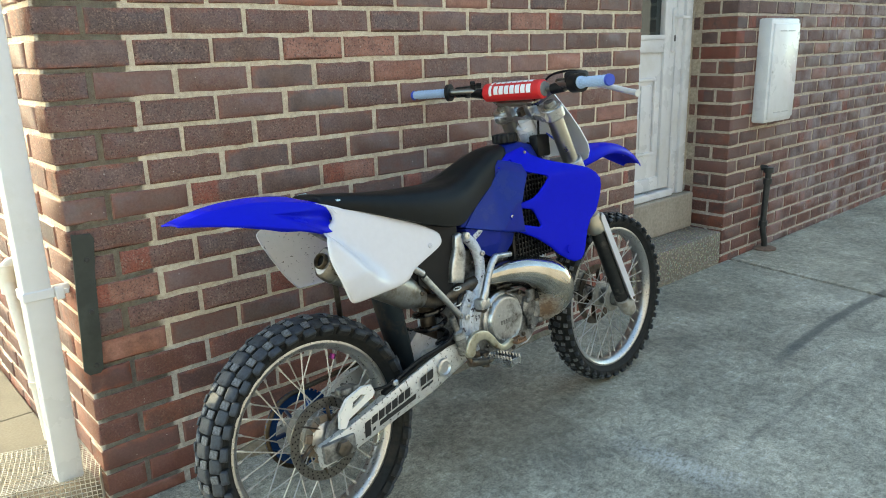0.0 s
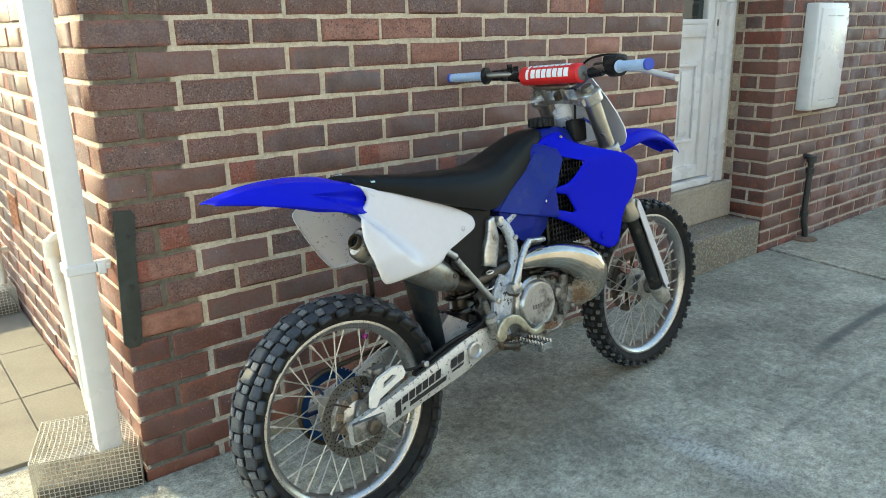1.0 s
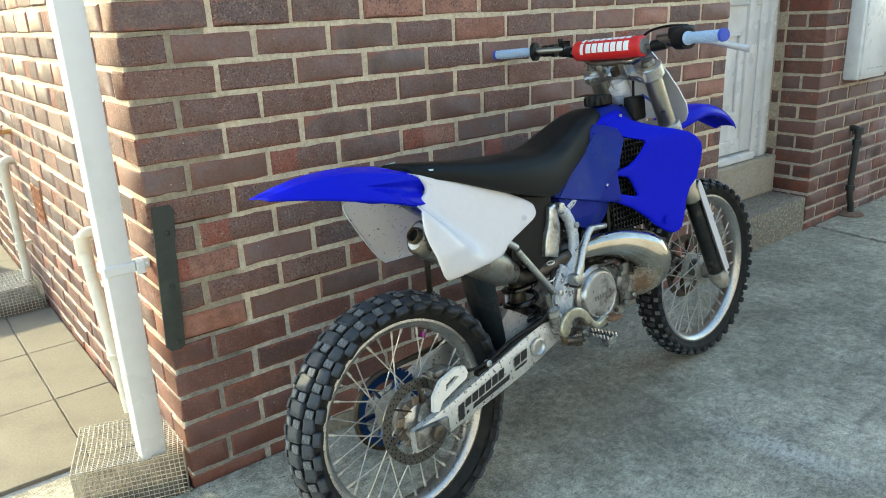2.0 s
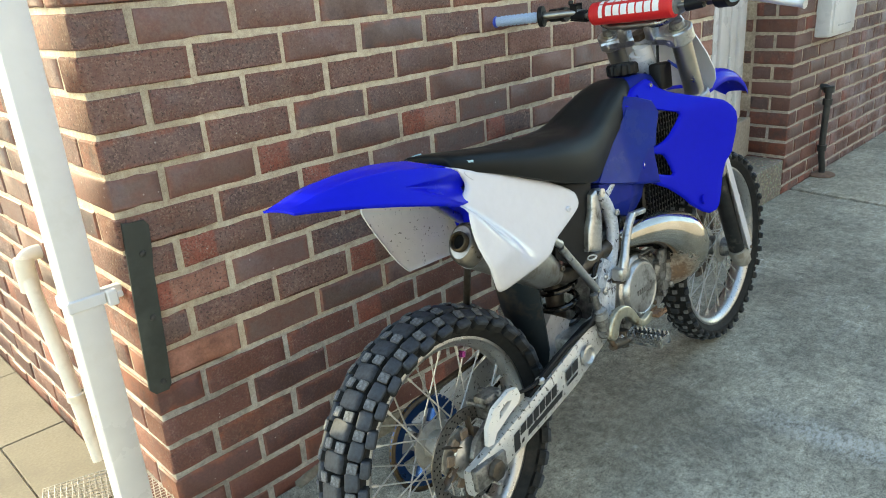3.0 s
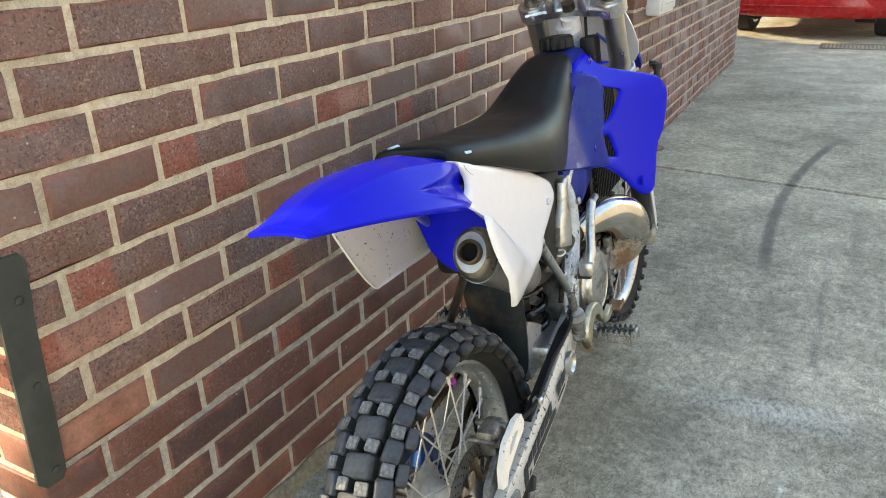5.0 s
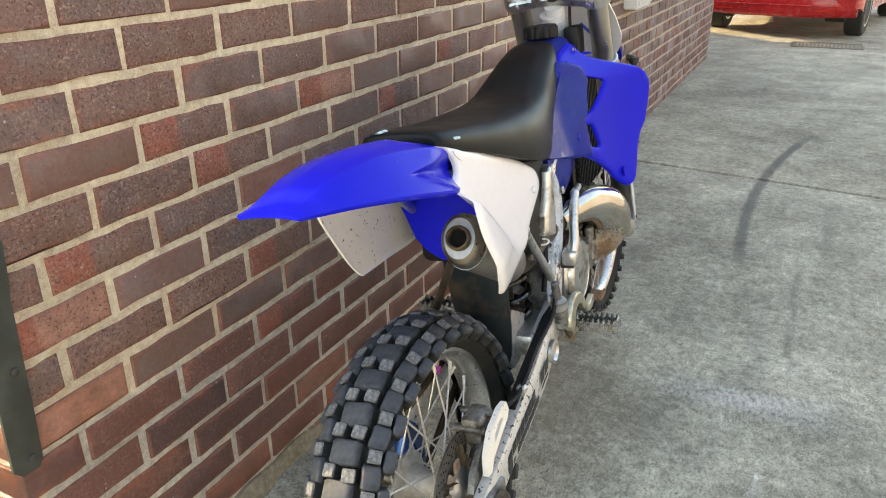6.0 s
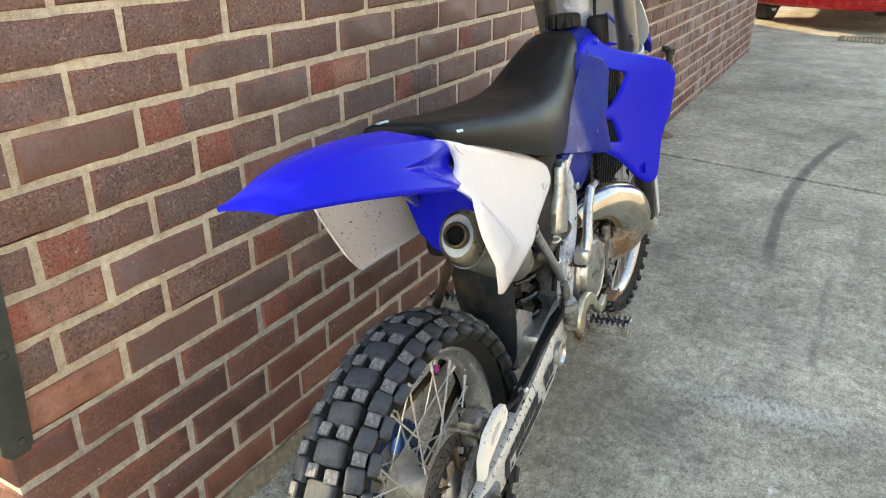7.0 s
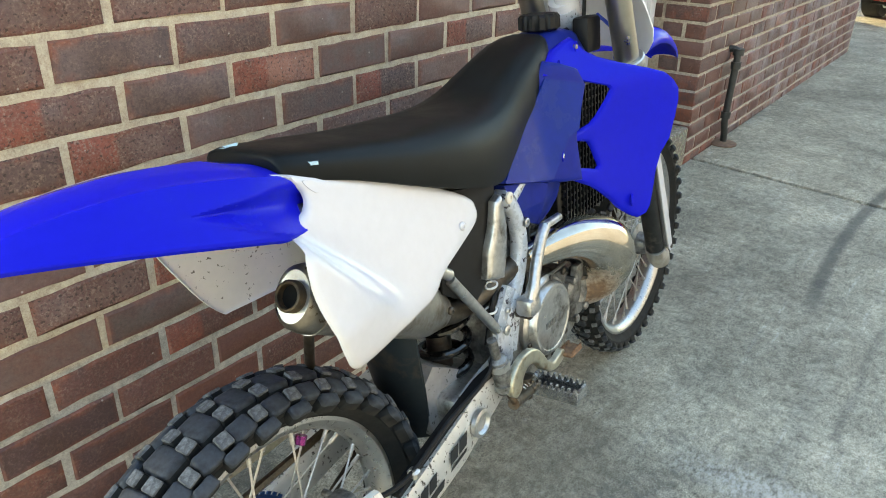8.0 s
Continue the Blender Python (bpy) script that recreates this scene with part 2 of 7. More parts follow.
        col = mix(t, calc(t, "MULTIPLY", calc(t, "MULTIPLY", within, near), 0.72), col, (0.062, 0.063, 0.062))
        # rubbed dark streaks along the drive
        wob = calc(t, "MULTIPLY", calc(t, "SUBTRACT", mid, 0.5), 0.10)
        for y0, x0, x1, wide, amount in ((-1.12, 1.55, 2.6, 0.012, 0.5), (-1.03, 1.25, 2.1, 0.030, 0.28), (-1.22, 2.3, 3.4, 0.020, 0.3)):
            away = calc(t, "ABSOLUTE", calc(t, "ADD", calc(t, "SUBTRACT", y, y0), wob))
            gate = calc(t, "MULTIPLY", ramp(t, calc(t, "SUBTRACT", x, x0), [(0.0, (0, 0, 0)), (0.2, (1, 1, 1))]), ramp(t, calc(t, "SUBTRACT", x1, x), [(0.0, (0, 0, 0)), (0.2, (1, 1, 1))]))
            streak = calc(t, "MULTIPLY", calc(t, "MULTIPLY", ramp(t, away, [(wide * 0.4, (1, 1, 1)), (wide * 1.6, (0, 0, 0))]), gate), calc(t, "MULTIPLY", ramp(t, mottle, [(0.36, (0.2,) * 3), (0.6, (1, 1, 1))]), amount))
            col = mix(t, streak, col, (0.085, 0.085, 0.085))
        # ladder-like prints of knobbly tyres, dark and pale
        for ax, ay, bx, by, wide, shade, amount in ((1.13, -0.50, 1.60, -0.88, 0.028, 0.34, 0.55), (0.92, -0.58, 1.46, -0.92, 0.032, 0.36, 0.60), (1.36, -0.86, 1.52, -1.32, 0.034, 2.2, 0.60), (1.16, -0.40, 1.62, -0.60, 0.030, 0.40, 0.50)):
            length = math.hypot(bx - ax, by - ay)
            dx, dy = (bx - ax) / length, (by - ay) / length
            along = calc(t, "ADD", calc(t, "MULTIPLY", calc(t, "SUBTRACT", x, ax), dx), calc(t, "MULTIPLY", calc(t, "SUBTRACT", y, ay), dy))
            off = calc(t, "ADD", calc(t, "MULTIPLY", calc(t, "SUBTRACT", x, ax), -dy), calc(t, "MULTIPLY", calc(t, "SUBTRACT", y, ay), dx))
            bow = calc(t, "ADD", off, calc(t, "MULTIPLY", calc(t, "MULTIPLY", calc(t, "SUBTRACT", along, length / 2), calc(t, "SUBTRACT", along, length / 2)), 0.22))
            rung = ramp(t, calc(t, "SINE", calc(t, "MULTIPLY", along, math.tau / 0.026)), [(0.0, (0.25,) * 3), (0.6, (1, 1, 1))])
            band = ramp(t, calc(t, "ABSOLUTE", calc(t, "ADD", bow, calc(t, "MULTIPLY", calc(t, "SUBTRACT", mottle, 0.5), 0.03))), [(wide * 0.7, (1, 1, 1)), (wide * 1.3, (0, 0, 0))])
            ends = calc(t, "MULTIPLY", ramp(t, along, [(0.0, (0, 0, 0)), (0.12, (1, 1, 1))]), ramp(t, calc(t, "SUBTRACT", length, along), [(0.0, (0, 0, 0)), (0.12, (1, 1, 1))]))
            worn = ramp(t, noise_of(t, pos, 38, 6, 0.75), [(0.40, (0, 0, 0)), (0.62, (1, 1, 1))])
            col = mix(t, calc(t, "MULTIPLY", calc(t, "MULTIPLY", calc(t, "MULTIPLY", rung, band), ends), calc(t, "MULTIPLY", worn, amount)), col, grey(shade, (1, 0.98, 0.93)))
        # brown oily dirt dropped under the engine
        ox, oy = calc(t, "SUBTRACT", x, 1.20), calc(t, "ADD", y, 0.55)
        oil = calc(t, "SQRT", calc(t, "ADD", calc(t, "MULTIPLY", calc(t, "MULTIPLY", ox, ox), 0.16), calc(t, "MULTIPLY", oy, oy)))
        drip = ramp(t, calc(t, "ADD", oil, calc(t, "MULTIPLY", calc(t, "SUBTRACT", mid, 0.5), 0.25)), [(0.06, (0.45,) * 3), (0.26, (0, 0, 0))])
        col = mix(t, calc(t, "MULTIPLY", drip, ramp(t, fine, [(0.3, (0.4,) * 3), (0.6, (1, 1, 1))])), col, (0.125, 0.095, 0.060))
        # a pale scraped patch
        dx, dy = calc(t, "SUBTRACT", x, 1.42), calc(t, "ADD", y, 1.02)
        far = calc(t, "SQRT", calc(t, "ADD", calc(t, "MULTIPLY", calc(t, "MULTIPLY", dx, dx), 14.0), calc(t, "MULTIPLY", dy, dy)))
        patch = calc(t, "MULTIPLY", ramp(t, calc(t, "ADD", far, calc(t, "MULTIPLY", calc(t, "SUBTRACT", mid, 0.5), 0.5)), [(0.05, (0.7,) * 3), (0.30, (0, 0, 0))]), ramp(t, flecks, [(0.46, (0.05,) * 3), (0.56, (1, 1, 1))]))
        col = mix(t, patch, col, grey(1.6, (1, 1, 0.96)))
    t.links.new(col, b.inputs["Base Color"])
    b.inputs["Roughness"].default_value = 0.88
    bump(t, b, calc(t, "ADD", calc(t, "ADD", fine, mottle), calc(t, "MULTIPLY", grit, 0.5)), 0.4, 0.004)
    return m


CONCRETE = concrete_material("drive_concrete", 0.315, True)
FAR_GROUND = concrete_material("road_surface", 0.20, False)
PAVER = plain("buff_paving", (0.160, 0.142, 0.108), 0.9, grain=0.16, scale=120, relief=0.4, dirt=(0.14, 0.125, 0.10), dirt_amount=0.5, dirt_scale=5)


def aggregate_material():
    """Worn concrete with pebbles standing out of it."""
    m, t, b = material("exposed_aggregate")
    pos = ground_place(t)
    stone = t.nodes.new("ShaderNodeTexVoronoi")
    stone.inputs["Scale"].default_value = 75.0
    t.links.new(pos, stone.inputs["Vector"])
    fine, broad = noise_of(t, pos, 160, 5, 0.7), noise_of(t, pos, 9, 5, 0.65)
    peb = ramp(t, stone.outputs["Distance"], [(0.30, (1, 1, 1)), (0.48, (0, 0, 0))])
    tone = mix(t, 0.75, stone.outputs["Color"], (0.5, 0.5, 0.5))
    col = mix(t, peb, (0.17, 0.15, 0.12), mix(t, 1.0, tone, (0.66, 0.58, 0.48), "MULTIPLY"))
    col = mix(t, ramp(t, broad, [(0.48, (0, 0, 0)), (0.66, (0.6,) * 3)]), col, (0.25, 0.225, 0.185))
    col = mix(t, 0.7, col, ramp(t, fine, [(0.3, (0.25,) * 3), (0.7, (0.75,) * 3)]), "OVERLAY")
    t.links.new(col, b.inputs["Base Color"])
    b.inputs["Roughness"].default_value = 0.9
    bump(t, b, calc(t, "ADD", peb, calc(t, "MULTIPLY", fine, 0.6)), 0.8, 0.006)
    return m


AGGREGATE = aggregate_material()
UPVC = plain("white_upvc", (0.66, 0.66, 0.67), 0.28, grain=0.02, scale=30, relief=0.02, dirt=(0.58, 0.57, 0.55), dirt_amount=0.3, dirt_scale=4)
CREAM_PVC = plain("cream_pipe", (0.72, 0.66, 0.55), 0.4, grain=0.04, scale=30, relief=0.03, dirt=(0.55, 0.48, 0.38), dirt_amount=0.3)
BLACK_PAINT = plain("black_paint", (0.022, 0.024, 0.024), 0.5, grain=0.3, scale=40, relief=0.2, dirt=(0.06, 0.055, 0.05))
RUBBER_FLAP = plain("dark_rubber", (0.030, 0.036, 0.032), 0.55, grain=0.2, scale=30, relief=0.1, dirt=(0.06, 0.07, 0.06))
WIRE = plain("galvanised_wire", (0.55, 0.53, 0.48), 0.35, metal=0.9, grain=0.2, scale=60)
TERRACOTTA = plain("terracotta", (0.36, 0.15, 0.08), 0.85, grain=0.2, scale=60, relief=0.3)
RENDER_WALL = plain("cement_render", (0.33, 0.29, 0.24), 0.9, grain=0.2, scale=60, relief=0.4, dirt=(0.24, 0.21, 0.17))
ROOF = plain("roof_tile", (0.16, 0.09, 0.07), 0.85, grain=0.3, scale=20, relief=0.3)


def glass_material(name):
    m, t, b = material(name)
    b.inputs["Base Color"].default_value = (0.02, 0.03, 0.03, 1)
    b.inputs["Roughness"].default_value = 0.04
    b.inputs["Specular IOR Level"].default_value = 0.8
    return m


GLASS = glass_material("dark_glass")


# ---- building helpers ----
def finish(bm, name, mat, smooth=35.0):
    bmesh.ops.recalc_face_normals(bm, faces=bm.faces)
    me = bpy.data.meshes.new(name)
    bm.to_mesh(me)
    bm.free()
    for m in mat if isinstance(mat, (list, tuple)) else [mat]:
        me.materials.append(m)
    if smooth:
        for p in me.polygons:
            p.use_smooth = True
        me.set_sharp_from_angle(angle=radians(smooth))
    return me


def part(name, bm, mat, parent=None, label="", smooth=35.0):
    ob = new(name, finish(bm, name, mat, smooth))
    ob.parent = parent
    return tagged(ob, label) if label else ob


def root(name, m, label, category, **tags):
    ob = new(name)
    ob.matrix_world = m
    return tagged(ob, label, category, **tags)


def block(bm, x0, x1, y0, y1, z0, z1, bevel=0.0, segments=1, m=None):
    r = bmesh.ops.create_cube(bm, size=1.0)
    vs = r["verts"]
    for v in vs:
        v.co = Vector(((x0 + x1) / 2 + v.co.x * (x1 - x0), (y0 + y1) / 2 + v.co.y * (y1 - y0), (z0 + z1) / 2 + v.co.z * (z1 - z0)))
    if bevel:
        es = list({e for v in vs for e in v.link_edges})
        r = bmesh.ops.bevel(bm, geom=es, offset=bevel, segments=segments, affect="EDGES", profile=0.5)
        vs = list({v for f in r["faces"] for v in f.verts} | {v for v in vs if v.is_valid})
    if m is not None:
        bmesh.ops.transform(bm, matrix=m, verts=[v for v in vs if v.is_valid])
    return bm


def B():
    return bmesh.new()


def ring_tube(bm, pts, radii, sides=12, closed=False, cap=True, flat=1.0):
    """A tube along points, with one radius or one for each; flat squeezes it along its second axis."""
    pts = [Vector(p) for p in pts]
    n = len(pts)
    radii = [radii] * n if isinstance(radii, (int, float)) else radii
    rings, up = [], None
    for i, p in enumerate(pts):
        a, c = (pts[i - 1], pts[(i + 1) % n]) if closed else (pts[max(i - 1, 0)], pts[min(i + 1, n - 1)])
        d = (c - a).normalized()
        if up is None:
            up = Vector((0, 0, 1)) if abs(d.z) < 0.9 else Vector((1, 0, 0))
        side = d.cross(up).normalized()
        up = side.cross(d).normalized()
        rings.append([bm.verts.new(p + radii[i] * (math.cos(k * math.tau / sides) * side + flat * math.sin(k * math.tau / sides) * up)) for k in range(sides)])
    for i in range(n if closed else n - 1):
        a, c = rings[i], rings[(i + 1) % n]
        for k in range(sides):
            bm.faces.new((a[k], a[(k + 1) % sides], c[(k + 1) % sides], c[k]))
    if cap and not closed:
        bm.faces.new(rings[0][::-1])
        bm.faces.new(rings[-1])
    return bm


def curve(pts, steps=6, closed=False):
    """Points on a smooth curve through pts (of any dimension)."""
    p = [np.array(q, float) for q in pts]
    n, out = len(p), []
    for i in range(n if closed else n - 1):
        if closed:
            a, b, c, d = p[i - 1], p[i], p[(i + 1) % n], p[(i + 2) % n]
        else:
            a, b, c, d = p[max(i - 1, 0)], p[i], p[i + 1], p[min(i + 2, n - 1)]
        for k in range(steps):
            u = k / steps
            out.append(0.5 * (2 * b + (c - a) * u + (2 * a - 5 * b + 4 * c - d) * u * u + (3 * b - a - 3 * c + d) * u ** 3))
    if not closed:
        out.append(p[-1])
    return [tuple(float(v) for v in q) for q in out]


def lathe(bm, profile, sides=32, m=None, closed=False):
    """Turns a profile of (radius, along) about the y axis."""
    rings = []
    for r, a in profile:
        rings.append([bm.verts.new((r * math.cos(k * math.tau / sides), a, r * math.sin(k * math.tau / sides))) for k in range(sides)])
    pairs = list(zip(rings, rings[1:])) + ([(rings[-1], rings[0])] if closed else [])
    for a, c in pairs:
        for k in range(sides):
            bm.faces.new((a[k], c[k], c[(k + 1) % sides], a[(k + 1) % sides]))
    if not closed:
        for r, flip in ((rings[0], False), (rings[-1], True)):
            bm.faces.new(r[::-1] if flip else r)
    if m is not None:
        bmesh.ops.transform(bm, matrix=m, verts=[v for r in rings for v in r])
    return bm


# ---- ground ----
def sheet(name, x0, x1, y0, y1, z, mat, label, category):
    bm = B()
    block(bm, x0, x1, y0, y1, z - 0.10, z, 0.006)
    return tagged(part(name, bm, mat), label, category, kind="structure")


bm = B()
block(bm, -400, 400, -400, 400, -0.35, -0.03)
tagged(part("ground", bm, FAR_GROUND), "worn grey ground stretching away round the house", "ground", kind="structure")
def bay(corners, label):
    bm = B()
    top = [bm.verts.new((x, y, 0.0)) for x, y in corners]
    low = [bm.verts.new((x, y, -0.10)) for x, y in corners]
    bm.faces.new(top)
    bm.faces.new(low[::-1])
    for i in range(len(top)):
        j = (i + 1) % len(top)
        bm.faces.new((top[i], low[i], low[j], top[j]))
    bmesh.ops.bevel(bm, geom=[e for e in bm.edges if all(v.co.z > -0.01 for v in e.verts)], offset=0.005, segments=2, affect="EDGES", profile=0.5)
    return tagged(part("pavement", bm, CONCRETE), label, "concrete drive", kind="structure")


bay([(-0.62, -5.0), (3.095, -5.0), (3.695, -0.002), (-0.62, -0.002)], "weathered grey concrete drive bay with scuffs and stains")
bay([(3.131, -5.0), (9.2, -5.0), (9.2, 6.0), (7.80, 6.0), (7.80, -0.002), (3.731, -0.002)], "grey concrete drive bay with a curved black skid mark")
bay([(9.212, -5.0), (16.0, -5.0), (16.0, 6.0), (9.212, 6.0)], "pale concrete yard beyond the end of the house")

bm = B()
vs = [bm.verts.new((x, y, z)) for z in (-0.09, -0.024) for x, y in ((3.09, -5.0), (3.136, -5.0), (3.736, -0.002), (3.69, -0.002))]
for f in ((0, 1, 2, 3), (4, 5, 6, 7), (0, 1, 5, 4), (1, 2, 6, 5), (2, 3, 7, 6), (3, 0, 4, 7)):
    bm.faces.new([vs[i] for i in f])
tagged(part("trim", bm, plain("joint_filler", (0.022, 0.021, 0.018), 0.95, grain=0.4, scale=90, relief=0.5)), "dark dirt-filled joint between the concrete bays", "joint", kind="structure")
# unseen wall, added to hold back low skylight and darken reflections
bm = B()
block(bm, -9.0, 16.0, -6.4, -6.2, -0.1, 4.8)
tagged(part("wall_skylight_block", bm, plain("skylight_block_grey", (0.24, 0.24, 0.25), 0.9, grain=0.2, scale=14, relief=0.3, dirt=(0.18, 0.18, 0.18), dirt_scale=2)), "plain grey wall added out of view across the drive to cut skylight", "wall", kind="structure")

# unseen wall added to shade the yard; its slits shape the sun patches
bm = B()
for strip in range(60):
    x0 = 8.0 + strip * 0.1
    x = x0 + 0.05
    gaps = []
    ragged = 0.05 * noise.noise((x * 3.1, 0.3, 0.0))
    if 8.15 < x < 9.75:
        mid = 1.90 - 0.50 * (x - 8.2) + ragged
        gaps.append((mid - 0.17, mid + 0.12 + 0.06 * noise.noise((x * 5.0, 4.0, 0.0))))
    elif 9.95 < x < 11.4:
        gaps.append((1.16 + ragged, 1.62 - ragged))
    z = -0.1
    for low, high in gaps + [(3.4, 3.4)]:
        block(bm, x0, x0 + 0.1, 2.6, 2.75, z, low)
        z = high
block(bm, 14.0, 18.0, 2.6, 2.75, -0.1, 3.4)
tagged(part("wall_sun_block", bm, plain("sun_block_render", (0.30, 0.26, 0.20), 0.9, grain=0.2, scale=14, relief=0.3)), "plain wall added out of view to shade the yard, with ragged gaps for sun patches", "wall", kind="structure")

# ---- brick walls ----
PITCH, COURSE, GAP = 0.2325, 0.083, 0.0145
EDGE = -0.013
BASE = -COURSE / 2


FULL, HALF = PITCH - GAP, PITCH / 2 - GAP
EXTRA = 0.013


def brick_block(length, depth, seed, corner=False):
    """One facing brick from 0 to length along x, its face towards -y; a corner brick also shows its end towards -x. Its arrises are worn unevenly."""
    rng = random.Random(seed)
    bm = B()
    block(bm, 0, length, 0, depth, 0, COURSE - GAP)
    es = [e for e in bm.edges if abs(e.verts[0].co.x - e.verts[1].co.x) > 0.05 and all(v.co.y < 0.001 for v in e.verts)]
    bmesh.ops.subdivide_edges(bm, edges=es, cuts=4)
    es = [e for e in bm.edges if all(v.co.y < 0.001 for v in e.verts) and (len(e.link_faces) == 2) and abs(e.link_faces[0].normal.y - e.link_faces[1].normal.y) > 0.5]
    es += [e for e in bm.edges if corner and all(v.co.x < 0.001 for v in e.verts) and not all(v.co.y < 0.001 for v in e.verts)]
    bmesh.ops.bevel(bm, geom=es, offset=0.0035 + 0.002 * rng.random(), segments=1, affect="EDGES", profile=0.5)
    for v in bm.verts:
        j = 0.0023
        v.co += Vector((rng.uniform(-j, j) * 0.7, rng.uniform(-0.0006, 0.0006) if v.co.y < 0.001 else 0, rng.uniform(-j, j)))
    return finish(bm, "brick", BRICK, 40)


KINDS = {"full": (FULL, 0.05, False), "half": (HALF, 0.05, False), "corner_long": (FULL + EXTRA, HALF, True), "corner_short": (HALF + EXTRA, FULL, True)}
MESHES = {k: [brick_block(*v[:2], 100 * i + n, v[2]) for n in range(8)] for i, (k, v) in enumerate(KINDS.items())}


def courses(length, rows, start, corner):
    """(x, kind, row) for each brick of a stretcher-bond wall; start(row) is where its first brick begins."""
    for r in range(-1, rows - 1):
        short = r % 2 == 1
        x = start(r)
        if corner:
            kind = "corner_short" if short else "corner_long"
            yield 0.0, kind, r
            x = KINDS[kind][0] + GAP
        while x + FULL <= length + 0.012:
            yield x, "full", r
            x += PITCH
        if length - x > 0.06:
            yield x, "half", r


def brick_wall(name, m, length, rows, near, label, depth=0.22, start=lambda r: 0.0, corner=False, flip=False):
    """A wall along local x that faces local -y (flip: laid from its far end); bricks where near() holds are parts, the rest is one joined part."""
    bm = B()
    inset = 0.013 if corner else 0.0045
    block(bm, inset, length - 0.0045, 0.0045, depth, BASE - 0.3, BASE + (rows - 1) * COURSE)
    wall = part(name, bm, MORTAR, smooth=0)
    wall.matrix_world = m
    tagged(wall, label, "brick wall", kind="structure")
    rng = random.Random(name)
    rest = []
    for x, kind, r in courses(length, rows, start, corner):
        l = KINDS[kind][0]
        z = BASE + r * COURSE + GAP / 2
        if flip:
            x = length - x - l
        mesh = rng.choice(MESHES[kind])
        j = 0.0 if kind.startswith("corner") else 1.0
        at = pose(x + j * rng.uniform(-0.002, 0.002), j * rng.uniform(-0.0015, 0.0015), z + rng.uniform(-0.0012, 0.0012), 0, 0, j * rng.uniform(-0.25, 0.25))
        if near(x + l / 2, r):
            ob = new("brick", mesh)
            ob.parent = wall
            ob.matrix_local = at
        else:
            rest.append((mesh, at))
    verts, faces = [], []
    for mesh, at in rest:
        k = len(verts)
        verts += [tuple(at @ v.co) for v in mesh.vertices]
        faces += [tuple(k + i for i in p.vertices) for p in mesh.polygons]
    if verts:
        me = bpy.data.meshes.new("bricks")
        me.from_pydata(verts, [], faces)
        me.materials.append(BRICK_REST)
        ob = new("bricks", me)
        ob.parent = wall
        tagged(ob, kind="stuff")
    return wall


ROWS_HIGH = 31
bm = B()
for x0, x1, h in ((0.30, 1.02, 0.045), (1.30, 2.10, 0.022)):
    rows = []
    for k in range(25):
        x = x0 + (x1 - x0) * k / 24
        e = min(1.0, min(k, 24 - k) / 4.0)
        hh = h * (0.25 + 0.75 * e) * (0.8 + 0.5 * noise.noise(Vector((x * 7, 3, 0))))
        out = 0.030 * (0.7 + 0.6 * noise.noise(Vector((x * 9, 8, 0))))
        rows.append([bm.verts.new((x, y, z)) for y, z in ((0.012, -0.02), (-out, -0.02), (-out, 0.004), (-out * 0.5, hh * 0.6), (-0.004, hh), (0.012, hh))])
    for a, c in zip(rows, rows[1:]):
        for q in range(6):
            bm.faces.new((a[q], a[(q + 1) % 6], c[(q + 1) % 6], c[q]))
    bm.faces.new(rows[0])
    bm.faces.new(rows[-1][::-1])
tagged(part("trim", bm, plain("base_cement", (0.20, 0.17, 0.125), 0.95, grain=0.35, scale=70, relief=0.8, dirt=(0.09, 0.10, 0.05), dirt_amount=0.5, dirt_scale=14)), "crumbling mossy cement fillet along the foot of the wall", "cement fillet", kind="structure")
LEFT_END, DOOR_END, WALL_END = 2.66, 3.60, 7.72
after_corner = lambda r: (FULL if r % 2 == 1 else HALF) + GAP
brick_wall("wall_front", pose(EDGE, 0, 0), LEFT_END - EDGE, ROWS_HIGH, lambda x, r: r < 20, "dark red and purple brick house wall with cream mortar", corner=True)
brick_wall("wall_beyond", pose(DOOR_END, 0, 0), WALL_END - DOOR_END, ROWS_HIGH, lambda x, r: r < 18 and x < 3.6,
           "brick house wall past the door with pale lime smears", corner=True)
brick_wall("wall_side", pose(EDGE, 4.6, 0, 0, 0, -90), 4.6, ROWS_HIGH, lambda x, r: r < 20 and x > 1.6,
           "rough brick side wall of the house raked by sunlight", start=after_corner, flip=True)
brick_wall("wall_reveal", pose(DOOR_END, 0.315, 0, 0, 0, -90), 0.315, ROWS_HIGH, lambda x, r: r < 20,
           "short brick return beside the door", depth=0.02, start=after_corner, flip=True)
brick_wall("wall_end", pose(WALL_END, 0.06, 0, 0, 0, 90), 4.54, ROWS_HIGH, lambda x, r: False, "plain brick end wall of the house")

